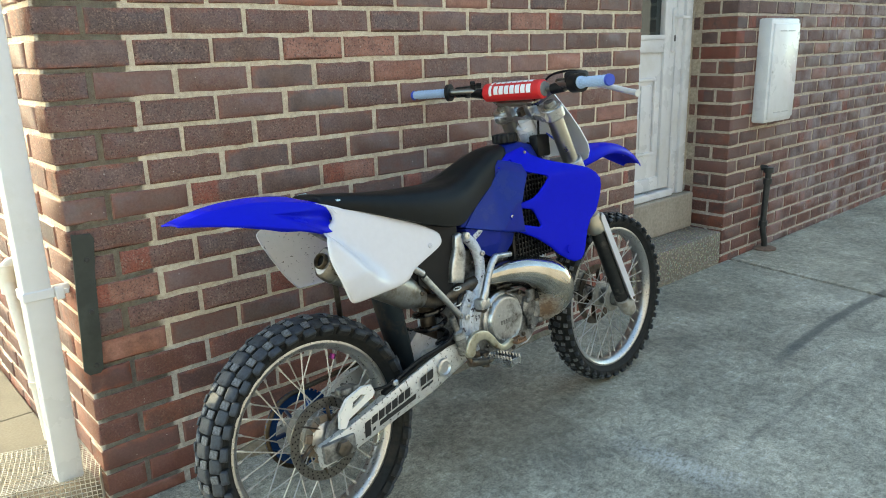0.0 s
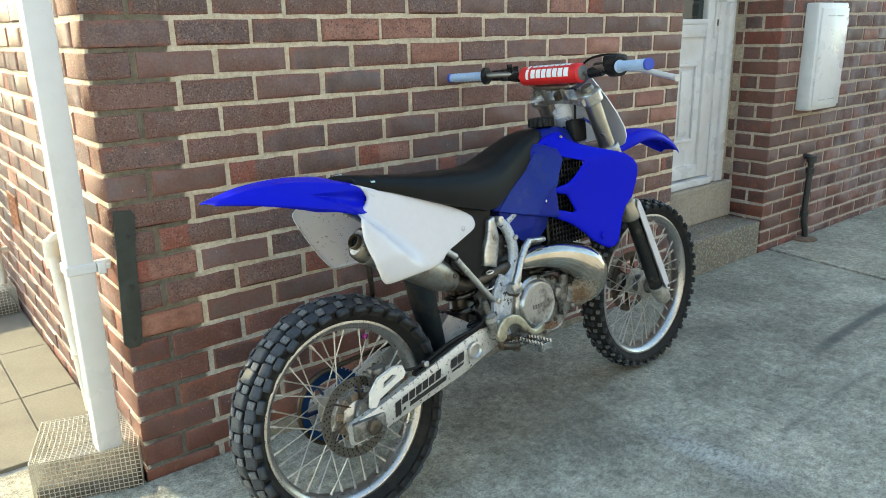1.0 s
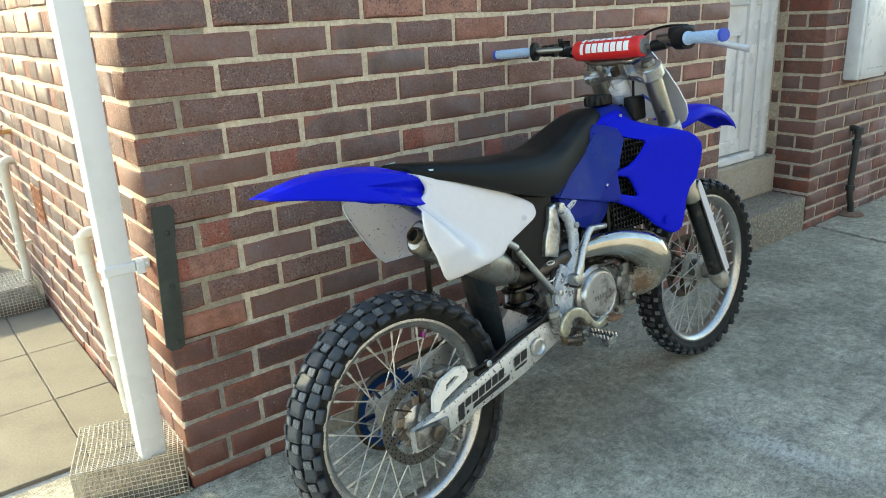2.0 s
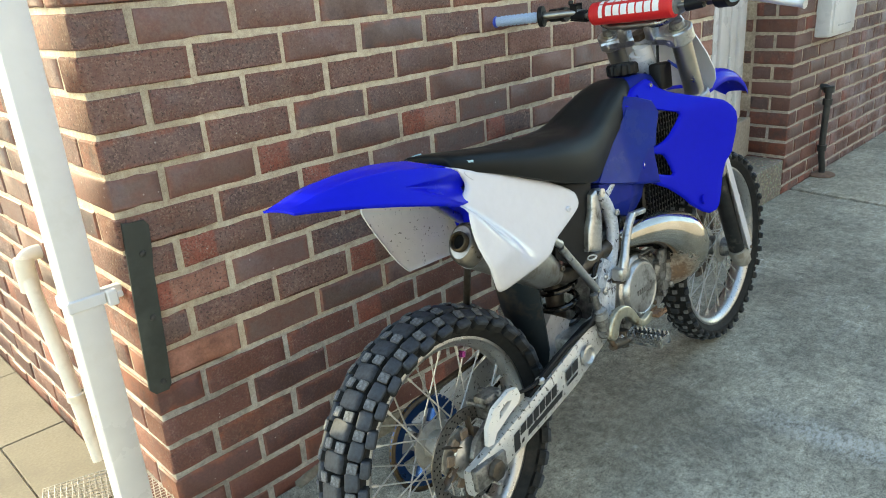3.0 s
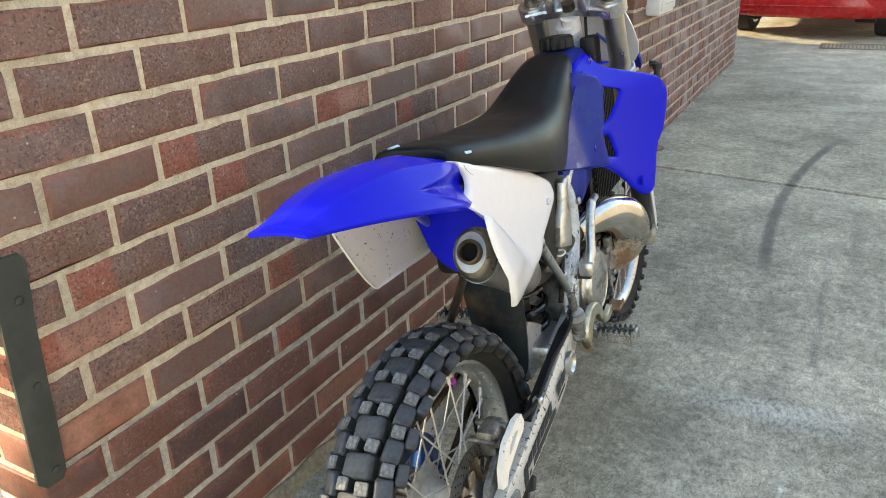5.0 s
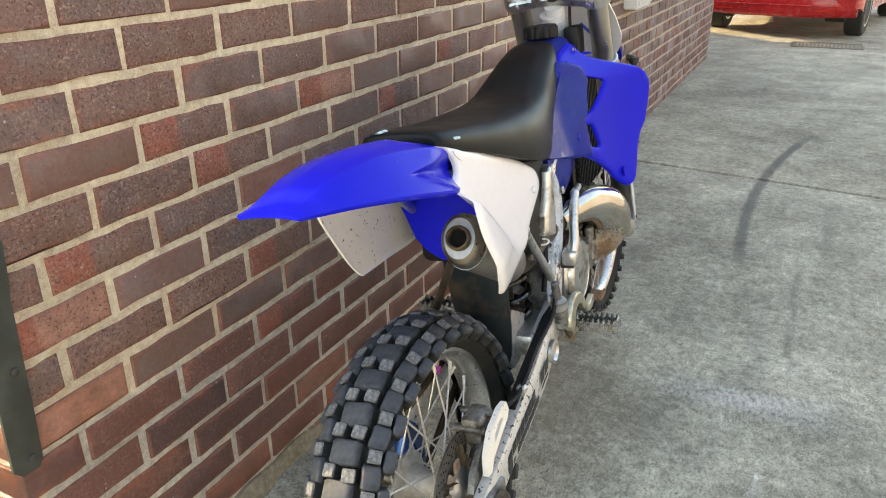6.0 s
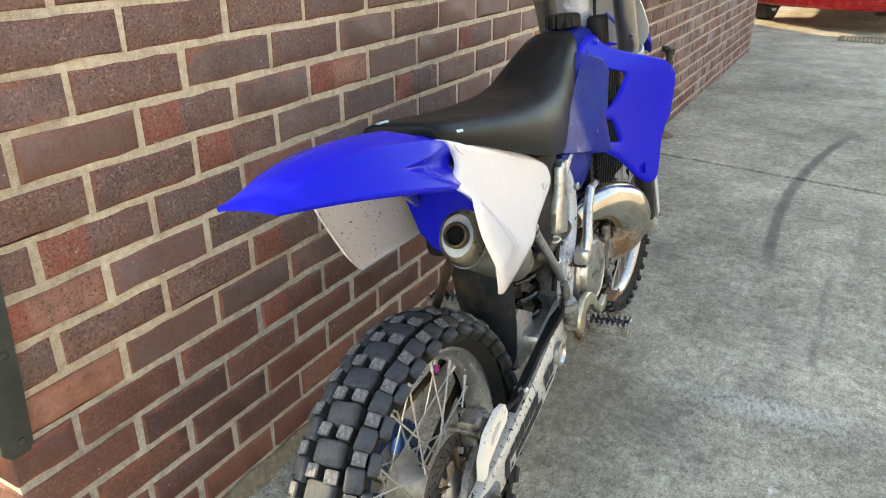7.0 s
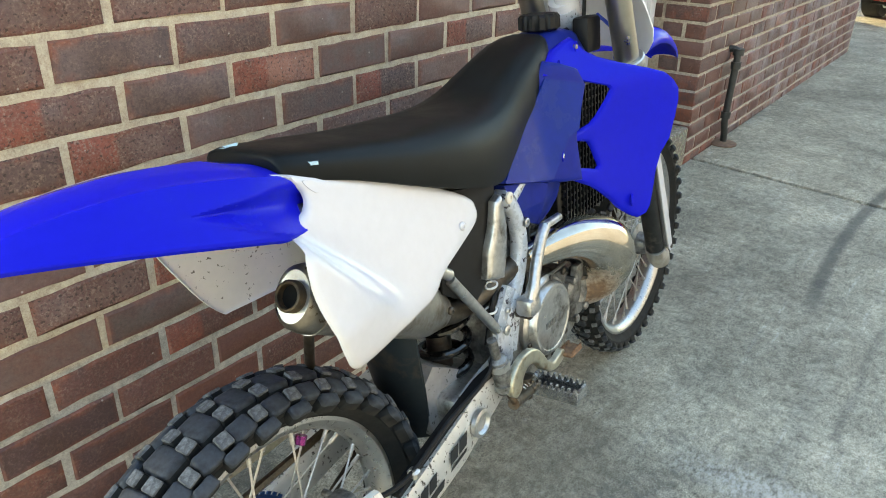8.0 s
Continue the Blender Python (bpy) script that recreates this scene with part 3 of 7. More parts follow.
# ---- door, step and house top ----
def door():
    d = tagged(new("door_1"), "white plastic panelled house door with a dark glass light", "door", kind="structure")
    d.matrix_world = pose(0, 0, 0)
    y = 0.26
    x1 = 3.39
    bm = B()
    block(bm, LEFT_END - 0.02, 2.745, y - 0.012, y + 0.06, 0.42, 2.50, 0.006)
    for a in ((x1 + 0.006, 3.465, y - 0.002), (3.465, 3.532, y - 0.020)):
        block(bm, a[0], a[1], a[2], y + 0.06, 0.42, 2.50, 0.007, 2)
    block(bm, 2.745, x1 + 0.006, y - 0.012, y + 0.06, 2.43, 2.50, 0.006)
    block(bm, 2.745, x1 + 0.006, y - 0.030, y + 0.06, 0.42, 0.462, 0.006)
    part("door_frame", bm, UPVC, d)
    part("mortar_fill", block(B(), 3.532, DOOR_END + 0.004, y + 0.010, y + 0.06, 0.42, 2.50), MORTAR, d)
    gx0, gx1, gz = 2.85, 3.285, 1.345
    bm = B()
    block(bm, 2.75, gx0, y + 0.002, y + 0.055, 0.47, 2.42, 0.006, 2)
    block(bm, gx1, x1, y + 0.002, y + 0.055, 0.47, 2.42, 0.006, 2)
    block(bm, gx0, gx1, y + 0.003, y + 0.055, 0.47, 0.546, 0.006, 2)
    block(bm, gx0, gx1, y + 0.003, y + 0.055, 1.257, gz - 0.012, 0.006, 2)
    block(bm, gx0, gx1, y + 0.020, y + 0.055, 0.54, 1.26)
    block(bm, gx0, gx1, y + 0.003, y + 0.055, 2.32, 2.42, 0.006, 2)
    leaf = part("door_leaf", bm, UPVC, d)
    for a0, a1 in ((2.865, 3.0), (3.045, 3.230)):
        bm = B()
        z0, z1, w = 0.68, 1.12, 0.020
        for a in ((a0, a1, z0, z0 + w), (a0, a1, z1 - w, z1), (a0, a0 + w, z0 + w, z1 - w), (a1 - w, a1, z0 + w, z1 - w)):
            block(bm, a[0], a[1], y + 0.005, y + 0.022, a[2], a[3], 0.006, 2)
        block(bm, a0 + 0.040, a1 - 0.040, y + 0.010, y + 0.022, z0 + 0.040, z1 - 0.040, 0.006, 2)
        part("moulding", bm, UPVC, leaf)
    bm = B()
    for a in ((gx0 - 0.01, gx1 + 0.004, gz - 0.02, gz + 0.008), (gx0 - 0.01, gx1 + 0.004, 2.31, 2.34), (gx0 - 0.01, gx0 + 0.02, gz + 0.008, 2.31), (gx1 - 0.014, gx1 + 0.004, gz + 0.008, 2.31)):
        block(bm, a[0], a[1], y - 0.003, y + 0.03, a[2], a[3], 0.005, 2)
    part("glazing_bead", bm, UPVC, leaf)
    bm = B()
    block(bm, gx0, gx1, y + 0.028, y + 0.034, gz - 0.01, 2.33)
    part("pane", bm, GLASS, leaf, smooth=0)
    bm = block(B(), 3.345, 3.378, y - 0.012, y + 0.004, 1.255, 1.50, 0.006, 2)
    handle = part("door_handle", bm, UPVC, leaf)
    part("lever", ring_tube(B(), curve([(3.362, y - 0.01, 1.447), (3.362, y - 0.05, 1.447), (3.370, y - 0.056, 1.446), (3.43, y - 0.056, 1.442)], 4), 0.009, 10), UPVC, handle)
    part("keyhole", block(B(), 3.356, 3.367, y - 0.016, y - 0.010, 1.315, 1.350, 0.002), BLACK_PAINT, handle)
    for z in (0.72, 1.42, 2.2):
        part("hinge", ring_tube(B(), [(3.393, y - 0.004, z - 0.05), (3.393, y - 0.004, z + 0.05)], 0.010, 10), UPVC, d)


door()
bm = B()
block(bm, LEFT_END - 0.1, DOOR_END + 0.1, 0.33, 0.36, 0.0, 2.6)
tagged(part("wall_hall", bm, RENDER_WALL), "plain dim wall closing the doorway behind the door", "wall", kind="structure")
bm = B()
block(bm, LEFT_END + 0.002, DOOR_END - 0.012, 0.20, 0.33, 0.20, 0.418, 0.006)
tagged(part("sill", bm, RENDER_WALL), "grey cement rendered block under the door", "door sill", kind="structure")
bm = B()
block(bm, LEFT_END + 0.003, DOOR_END - 0.014, -0.004, 0.33, -0.05, 0.200, 0.012, 2)
bmesh.ops.subdivide_edges(bm, edges=bm.edges[:], cuts=5, use_grid_fill=True)
for v in bm.verts:
    v.co += 0.004 * Vector((noise.noise(v.co * 9), noise.noise(v.co * 9 + Vector((7, 0, 0))), noise.noise(v.co * 9 + Vector((0, 7, 0)))))
tagged(part("step", bm, AGGREGATE), "rough exposed-aggregate concrete doorstep", "door step", kind="structure")
bm = B()
block(bm, LEFT_END - 0.3, DOOR_END + 0.3, 0.005, 0.33, 2.50, 2.6)
tagged(part("lintel", bm, RENDER_WALL), "plain concrete lintel over the door", "lintel", kind="structure")
bm = B()
top = BASE + ROWS_HIGH * COURSE
block(bm, EDGE - 0.06, WALL_END + 0.06, -0.10, 4.7, top - 0.02, top + 0.16, 0.01)
tagged(part("roof", bm, ROOF), "low dark roof edge over the brick walls", "roof", kind="structure")


# ---- pipes and fittings on the house ----
def meter_box():
    o = root("meter_box", pose(3.855, 0, 0.825), "white plastic gas meter box fixed to the brick wall", "meter box")
    w, d, h = 0.365, 0.078, 0.605
    bm = B()
    block(bm, 0, w, -d, 0.004, 0, h, 0.012, 2)
    part("body", bm, UPVC, o)
    bm = B()
    block(bm, 0.022, w - 0.012, -d - 0.010, -d + 0.004, 0.022, h - 0.030, 0.005, 2)
    lid = part("door", bm, UPVC, o)
    slot = plain("grey_slot", (0.45, 0.45, 0.46), 0.6)
    for z in (0.055, h - 0.075):
        for x in (0.09, 0.20):
            part("vent_slot", block(B(), x, x + 0.085, -d - 0.013, -d - 0.008, z, z + 0.007, 0.002), slot, lid)
    bm = B()
    lathe(bm, [(0.008, -d - 0.014), (0.008, -d - 0.008)], 12, pose(0.035, 0, 0.30))
    part("latch", bm, plain("grey_latch", (0.5, 0.5, 0.5), 0.4, 0.6), lid)
    for z in (0.12, 0.48):
        part("hinge", block(B(), w - 0.013, w + 0.006, -d - 0.006, -d + 0.012, z, z + 0.04, 0.003), UPVC, o)


meter_box()


def gas_pipe():
    o = root("gas_pipe", pose(4.03, -0.045, 0), "black painted gas pipe bent into the wall", "gas pipe")
    bm = B()
    pts = curve([(0.05, 0.0, 0.0), (0.045, 0, 0.06), (0.015, 0, 0.12), (0.005, 0, 0.20), (0.012, 0, 0.36), (0.02, 0, 0.49), (0.022, 0.012, 0.525), (0.022, 0.05, 0.53)], 5)
    ring_tube(bm, pts, 0.019, 12)
    part("pipe", bm, BLACK_PAINT, o)
    for z, r, x in ((0.16, 0.027, 0.006), (0.43, 0.027, 0.017), (0.50, 0.030, 0.021)):
        bm = B()
        ring_tube(bm, [(x, 0, z), (x, 0, z + 0.035)], r, 12)
        part("coupling", bm, BLACK_PAINT, o)
    bm = B()
    lathe(bm, [(0.075, -0.001), (0.075, 0.008), (0.045, 0.016), (0.03, 0.018)], 24, pose(0.05, 0, 0, 90))
    part("collar", bm, plain("rusty_collar", (0.16, 0.10, 0.07), 0.8, grain=0.3), o)


gas_pipe()


def downpipe():
    o = root("downpipe", pose(-0.098, 0.058, 0), "white square plastic downpipe at the house corner", "downpipe")
    bm = B()
    block(bm, -0.035, 0.035, -0.033, 0.033, 0.13, 2.52, 0.006, 2)
    part("pipe", bm, UPVC, o)
    for z in (0.685, 2.2):
        bm = B()
        block(bm, -0.040, 0.040, -0.038, 0.038, z, z + 0.028, 0.003)
        clip = part("clip", bm, UPVC, o)
        bm = B()
        block(bm, 0.040, 0.086, -0.010, 0.012, z + 0.004, z + 0.024, 0.003)
        block(bm, 0.040, 0.062, -0.048, -0.030, z - 0.006, z + 0.030, 0.003)
        block(bm, 0.040, 0.075, -0.044, -0.034, z + 0.006, z + 0.020, 0.003)
        part("bracket", bm, UPVC, clip)


downpipe()


def waste_pipe(y, top, foot, lean, label):
    o = root("waste_pipe", pose(-0.062, y, 0), label, "waste pipe")
    bm = B()
    pts = curve([(0.065, 0, top), (0.02, 0, top), (0.0, 0, top - 0.018), (0.0, 0, top - 0.05)], 5) + [(0.0, -lean * 0.5, (top + foot) / 2), (0.0, -lean, foot)]
    ring_tube(bm, pts, 0.020, 14)
    part("pipe", bm, CREAM_PVC, o)
    bm = B()
    ring_tube(bm, [(0.0, 0, top - 0.10), (0.0, 0, top - 0.03), (0.004, 0, top - 0.005)], 0.026, 14)
    part("elbow", bm, CREAM_PVC, o)
    bm = B()
    ring_tube(bm, [(0, -lean * 0.7, foot + 0.17), (0, -lean * 0.7, foot + 0.19)], 0.025, 14)
    block(bm, 0.0, 0.062, -lean * 0.7 - 0.006, -lean * 0.7 + 0.006, foot + 0.17, foot + 0.19)
    part("clip", bm, CREAM_PVC, o)


waste_pipe(2.08, 0.71, 0.12, 0.0, "cream plastic waste pipe running down into a gully")
waste_pipe(0.62, 0.66, 0.10, 0.22, "cream plastic waste pipe slanting down behind the downpipe")


def wire_cage(m, w, d, h, label, nx, ny, nz):
    o = root("gully_guard", m, label, "wire guard")
    bm = B()
    sag = lambda x, y: -0.018 * math.sin(math.pi * x / w) * math.sin(math.pi * y / d)
    for i in range(nx + 1):
        x = w * i / nx
        pts = [(x, 0, 0), (x, 0, h)] + [(x, d * k / 6, h + sag(x, d * k / 6)) for k in range(1, 6)] + [(x, d, h), (x, d, 0)]
        ring_tube(bm, pts, 0.0012, 5, cap=False)
    for j in range(ny + 1):
        y = d * j / ny
        pts = [(0, y, 0), (0, y, h)] + [(w * k / 6, y, h + sag(w * k / 6, y)) for k in range(1, 6)] + [(w, y, h), (w, y, 0)]
        ring_tube(bm, pts, 0.0012, 5, cap=False)
    for k in range(nz):
        z = h * (k + 0.5) / nz
        ring_tube(bm, [(0, 0, z), (w, 0, z), (w, d, z), (0, d, z)], 0.0012, 5, closed=True)
    part("wire_mesh", bm, WIRE, o)
    bm = B()
    block(bm, 0.004, w - 0.006, 0.004, d - 0.02, -0.05, 0.048, 0.012, 2)
    bmesh.ops.subdivide_edges(bm, edges=bm.edges[:], cuts=3, use_grid_fill=True)
    for v in bm.verts:
        v.co += 0.007 * Vector((noise.noise(v.co * 14), noise.noise(v.co * 14 + Vector((5, 0, 0))), noise.noise(v.co * 14 + Vector((0, 5, 0)))))
    part("kerb", bm, plain("gully_cement", (0.13, 0.108, 0.080), 0.9, grain=0.25, scale=50, relief=0.5), o, "rough broken cement kerb")


wire_cage(pose(-0.312, 0.082, 0, 0, 0, -19), 0.295, 0.26, 0.14, "galvanised wire mesh cage over a gully at the wall corner", 22, 21, 10)
wire_cage(pose(-0.40, 1.93, 0, 0, 0, 0), 0.37, 0.30, 0.13, "wire mesh cage over a gully along the side wall", 24, 20, 9)


def rubber_strip():
    o = root("rubber_strip", pose(0.012, -0.002, 0.65, 0, 3.4, 0), "dark rubber protection strip screwed to the wall corner", "rubber strip")
    bm = B()
    outline = [(-0.026, 0.205), (-0.010, 0.202), (0.022, 0.203), (0.031, 0.19), (0.029, 0.12), (0.026, 0.10), (0.027, -0.10), (0.026, -0.19), (0.018, -0.204), (-0.012, -0.205), (-0.026, -0.19), (-0.027, 0.0)]
    front = [bm.verts.new((x, -0.006, z)) for x, z in outline]
    back = [bm.verts.new((x, 0.0, z)) for x, z in outline]
    bm.faces.new(front)
    bm.faces.new(back[::-1])
    for i in range(len(outline)):
        j = (i + 1) % len(outline)
        bm.faces.new((front[i], back[i], back[j], front[j]))
    part("strip", bm, RUBBER_FLAP, o, smooth=0)
    for z in (0.13, -0.02, -0.18):
        bm = B()
        lathe(bm, [(0.0075, -0.006), (0.007, -0.009), (0.003, -0.0105)], 12, pose(0.008, 0, z))
        part("screw", bm, BLACK_PAINT, o)


rubber_strip()


def air_brick():
    o = root("air_brick", pose(EDGE, 1.72, 0.50, 0, 0, -90), "terracotta air brick set in the side wall", "air vent")
    bm = B()
    for i in range(6):
        block(bm, 0.0 + i * 0.036, 0.012 + i * 0.036, -0.006, 0.02, 0, 0.155, 0.002)
    for j in range(5):
        block(bm, 0.012, 0.18, -0.004, 0.02, j * 0.036, j * 0.036 + 0.011)
    part("grille", bm, TERRACOTTA, o)


air_brick()


def tap():
    o = root("garden_tap", pose(-0.01, 1.95, 0.86), "brass garden tap on the side wall", "tap")
    bm = B()
    ring_tube(bm, curve([(0.01, 0, 0), (-0.06, 0, 0), (-0.09, 0, -0.01), (-0.10, 0, -0.045)], 4), 0.011, 10)
    part("spout", bm, plain("brass", (0.6, 0.42, 0.2), 0.3, 1.0), o)
    bm = B()
    ring_tube(bm, [(-0.05, 0, 0), (-0.05, 0, 0.045)], 0.008, 10)
    ring_tube(bm, [(-0.05, -0.03, 0.048), (-0.05, 0.03, 0.048)], 0.007, 10)
    part("handle", bm, plain("tap_handle", (0.55, 0.2, 0.08), 0.4), o)


tap()


def blue_board():
    o = root("wheelie_bin", pose(-0.72, 3.9, 0), "bright blue plastic bin standing on the paving", "bin")
    bm = B()
    block(bm, -0.28, 0.26, -0.30, 0.30, 0.06, 0.96, 0.03, 2)
    for v in bm.verts:
        s = 0.82 + 0.18 * v.co.z
        v.co.x *= s
        v.co.y *= s
    blue = plain("bin_blue", (0.05, 0.09, 0.42), 0.45, grain=0.06, scale=20)
    part("body", bm, blue, o)
    bm = B()
    block(bm, -0.30, 0.28, -0.32, 0.34, 0.955, 1.02, 0.02, 2)
    part("lid", bm, blue, o)
    for x in (-0.24, 0.20):
        bm = B()
        lathe(bm, [(0.09, -0.03), (0.1, -0.015), (0.1, 0.015), (0.09, 0.03)], 20, pose(x, 0.26, 0.1, 0, 0, 90))
        part("wheel", bm, BLACK_PAINT, o)


blue_board()

# paving beside the house
slab_mesh = {}
def paver(x0, x1, y0, y1):
    key = (round(x1 - x0, 3), round(y1 - y0, 3))
    if key not in slab_mesh:
        bm = B()
        block(bm, 0.0018, key[0] - 0.0018, 0.0018, key[1] - 0.0018, -0.05, 0.0, 0.003)
        slab_mesh[key] = finish(bm, "slab", PAVER, 30)
    ob = new("slab", slab_mesh[key])
    ob.parent = paving
    ob.location = (x0, y0, random.uniform(-0.002, 0.002))


bm = B()
block(bm, -2.8, EDGE, 0.33, 6.0, -0.2, -0.012)
paving = tagged(part("paving", bm, MORTAR), "buff paving slabs along the side of the house", "paving", kind="structure")
for i, (a, b2) in enumerate(((-0.212, -0.016), (-0.662, -0.212), (-1.112, -0.662), (-1.562, -1.112), (-2.012, -1.562))):
    for j in range(10):
        paver(a, b2, 0.365 + 0.515 * j, 0.365 + 0.515 * (j + 1))
bm = B()
block(bm, -2.8, EDGE, -0.002, 0.335, -0.10, -0.002, 0.008)
tagged(part("pavement", bm, CONCRETE), "rough cement strip round the gully at the corner", "concrete drive", kind="structure")
bm = B()
block(bm, -6.0, -0.625, -5.0, -0.004, -0.10, -0.002, 0.008)
tagged(part("pavement", bm, CONCRETE), "concrete drive bay before the paving", "concrete drive", kind="structure")


# ---- yard beyond ----
def grate():
    o = root("drain_grate", pose(8.86, -1.47, 0.0, 0, 0, 0), "worn yellowish steel drain grating set in the concrete", "drain grate")
    iron = plain("grate_iron", (0.15, 0.125, 0.08), 0.7, 0.4, grain=0.3)
    bm = B()
    for a in ((0, 0.44, 0, 0.03), (0, 0.44, 0.71, 0.74), (0, 0.03, 0.03, 0.71), (0.41, 0.44, 0.03, 0.71)):
        block(bm, a[0], a[1], a[2], a[3], -0.02, 0.006, 0.002)
    part("frame", bm, iron, o)
    for i in range(17):
        bm = B()
        block(bm, 0.03, 0.41, 0.045 + i * 0.04, 0.06 + i * 0.04, -0.02, 0.004, 0.002)
        part("bar", bm, iron, o)


grate()


def car():
    o = root("car", pose(11.60, -0.80, 0, 0, 0, -10), "red hatchback car parked in the yard beyond the house", "car")
    red = plain("car_red", (0.40, 0.010, 0.012), 0.25, grain=0.03, coat=0.2, relief=0)
    tyre = plain("car_tyre", (0.02, 0.02, 0.02), 0.8)
    prof = [(-2.02, 0.34), (-2.06, 0.55), (-1.98, 0.90), (-1.92, 1.02), (-1.55, 1.40), (-0.9, 1.48), (0.2, 1.44), (0.95, 1.02), (1.75, 0.86), (1.98, 0.62), (1.96, 0.34), (1.5, 0.27), (-1.6, 0.29)]
    bm = B()
    rings = []
    for y, s, dz in ((-0.92, 0.95, 0.03), (-0.88, 0.98, 0.01), (-0.70, 0.995, 0), (-0.40, 1.005, 0.02), (0, 1.012, 0.03), (0.40, 1.005, 0.02), (0.70, 0.995, 0), (0.88, 0.98, 0.01), (0.92, 0.95, 0.03)):
        rings.append([bm.verts.new((x * s, y * (0.80 if z > 1.1 else 1.0), z + (dz if z > 0.3 else 0))) for x, z in prof])
    n = len(prof)
    for a, c in zip(rings, rings[1:]):
        for k in range(n):
            bm.faces.new((a[k], a[(k + 1) % n], c[(k + 1) % n], c[k]))
    bm.faces.new(rings[0])
    bm.faces.new(rings[-1][::-1])
    part("body", bm, red, o, smooth=40)
    bm = B()
    rings = []
    for k in range(17):
        u = -1 + k / 8
        back, low = -2.10 + 0.16 * abs(u) ** 3.5, 0.250 + 0.015 * abs(u) ** 3
        rings.append([bm.verts.new((x, u * 0.90, z)) for x, z in ((-1.86, low), (back + 0.05, low), (back + 0.015, low + 0.03), (back, low + 0.10), (back + 0.008, 0.47), (back + 0.03, 0.52), (-1.86, 0.52))])
    for a, c in zip(rings, rings[1:]):
        for k in range(7):
            bm.faces.new((a[k], a[(k + 1) % 7], c[(k + 1) % 7], c[k]))
    bm.faces.new(rings[0])
    bm.faces.new(rings[-1][::-1])
    part("bumper", bm, red, o)
    for y in (-0.52, 0.52):
        part("reflector", block(B(), -2.094 + 0.16 * 0.64 ** 3.5, -2.07, y * 1.1 - 0.13, y * 1.1 + 0.13, 0.325, 0.360, 0.010, 2), plain("lamp_lens", (0.55, 0.02, 0.015), 0.12, grain=0.05), o, "long red bumper reflector")
        part("mud_guard", block(B(), -1.75, -1.68, y * 1.25 - 0.11, y * 1.25 + 0.11, 0.19, 0.30, 0.01), tyre, o)
    part("bumper_crease", block(B(), -2.112, -2.09, -0.72, 0.72, 0.385, 0.395, 0.004), red, o)
    bm = B()
    block(bm, -1.90, -1.60, -0.60, 0.60, 1.08, 1.34, 0.02, 2)
    part("rear_window", bm, GLASS, o)
    for y in (-0.66, 0.66):
        bm = B()
        block(bm, -2.05, -1.93, y - 0.1, y + 0.1, 0.68, 0.95, 0.02, 2)
        part("tail_light", bm, plain("lamp_red", (0.35, 0.01, 0.01), 0.15), o)
    for x in (-1.32, 1.25):
        for y in (-0.825, 0.825):
            bm = B()
            lathe(bm, [(0.18, -0.10), (0.28, -0.10), (0.30, -0.08), (0.30, 0.08), (0.28, 0.10), (0.18, 0.10)], 28, pose(x, y, 0.30))
            w = part("wheel", bm, tyre, o)
            bm = B()
            lathe(bm, [(0.175, -0.09), (0.19, -0.103), (0.05, -0.085), (0.03, -0.09)], 24, pose(x, y, 0.30))
            lathe(bm, [(0.175, 0.09), (0.19, 0.103), (0.05, 0.085), (0.03, 0.09)], 24, pose(x, y, 0.30))
            part("rim", bm, plain("car_rim", (0.5, 0.5, 0.52), 0.3, 0.9), w)


car()

# ---- motorcycle ----
from mathutils.geometry import delaunay_2d_cdt

BLUE = plain("bike_blue", (0.001, 0.007, 0.48), 0.22, grain=0.03, coat=0.0, relief=0.012, shine=0.07, dirt=(0.003, 0.012, 0.46), dirt_amount=0.4, dirt_scale=7)
TANK_BLUE = plain("tank_blue", (0.005, 0.016, 0.20), 0.34, grain=0.08, shine=0.13, relief=0.03, dirt=(0.008, 0.02, 0.18), dirt_amount=0.5, dirt_scale=12)
STICKER_BLUE = plain("tank_film", (0.006, 0.025, 0.215), 0.24, grain=0.06, relief=0.03, shine=0.12, dirt=(0.010, 0.030, 0.18), dirt_amount=0.6, dirt_scale=10)
WHITE = plain("bike_white", (0.61, 0.60, 0.63), 0.16, grain=0.02, coat=0.10, relief=0.015, dirt=(0.585, 0.57, 0.59), dirt_amount=0.3, dirt_scale=6)
GRIME_WHITE = plain("spattered_white", (0.74, 0.71, 0.66), 0.4, grain=0.03, relief=0.02, dirt=(0.10, 0.08, 0.06), dirt_amount=0.20, dirt_scale=120, crisp=True)
RUBBER = plain("tyre_rubber", (0.010, 0.011, 0.0115), 0.8, grain=0.35, scale=70, relief=0.35, shine=0.3, dirt=(0.036, 0.032, 0.028), dirt_amount=0.5, dirt_scale=18)
RUBBER_BLOCK = plain("tread_rubber", (0.030, 0.036, 0.046), 0.70, grain=0.3, scale=90, relief=0.4, shine=0.4, dirt=(0.020, 0.022, 0.026), dirt_amount=0.6, dirt_scale=60)
RUBBER_SCUFF = plain("scuffed_tread", (0.125, 0.132, 0.142), 0.85, grain=0.45, scale=260, relief=1.0, shine=0.3, dirt=(0.045, 0.047, 0.05), dirt_amount=0.7, dirt_scale=70)
VINYL = plain("seat_vinyl", (0.0042, 0.0058, 0.0064), 0.40, grain=0.12, scale=420, relief=0.25, shine=0.15, dirt=(0.008, 0.010, 0.0105), dirt_amount=0.5, dirt_scale=9)
FOAM = plain("torn_foam", (0.45, 0.62, 0.68), 0.9, grain=0.15, scale=120, relief=0.4)
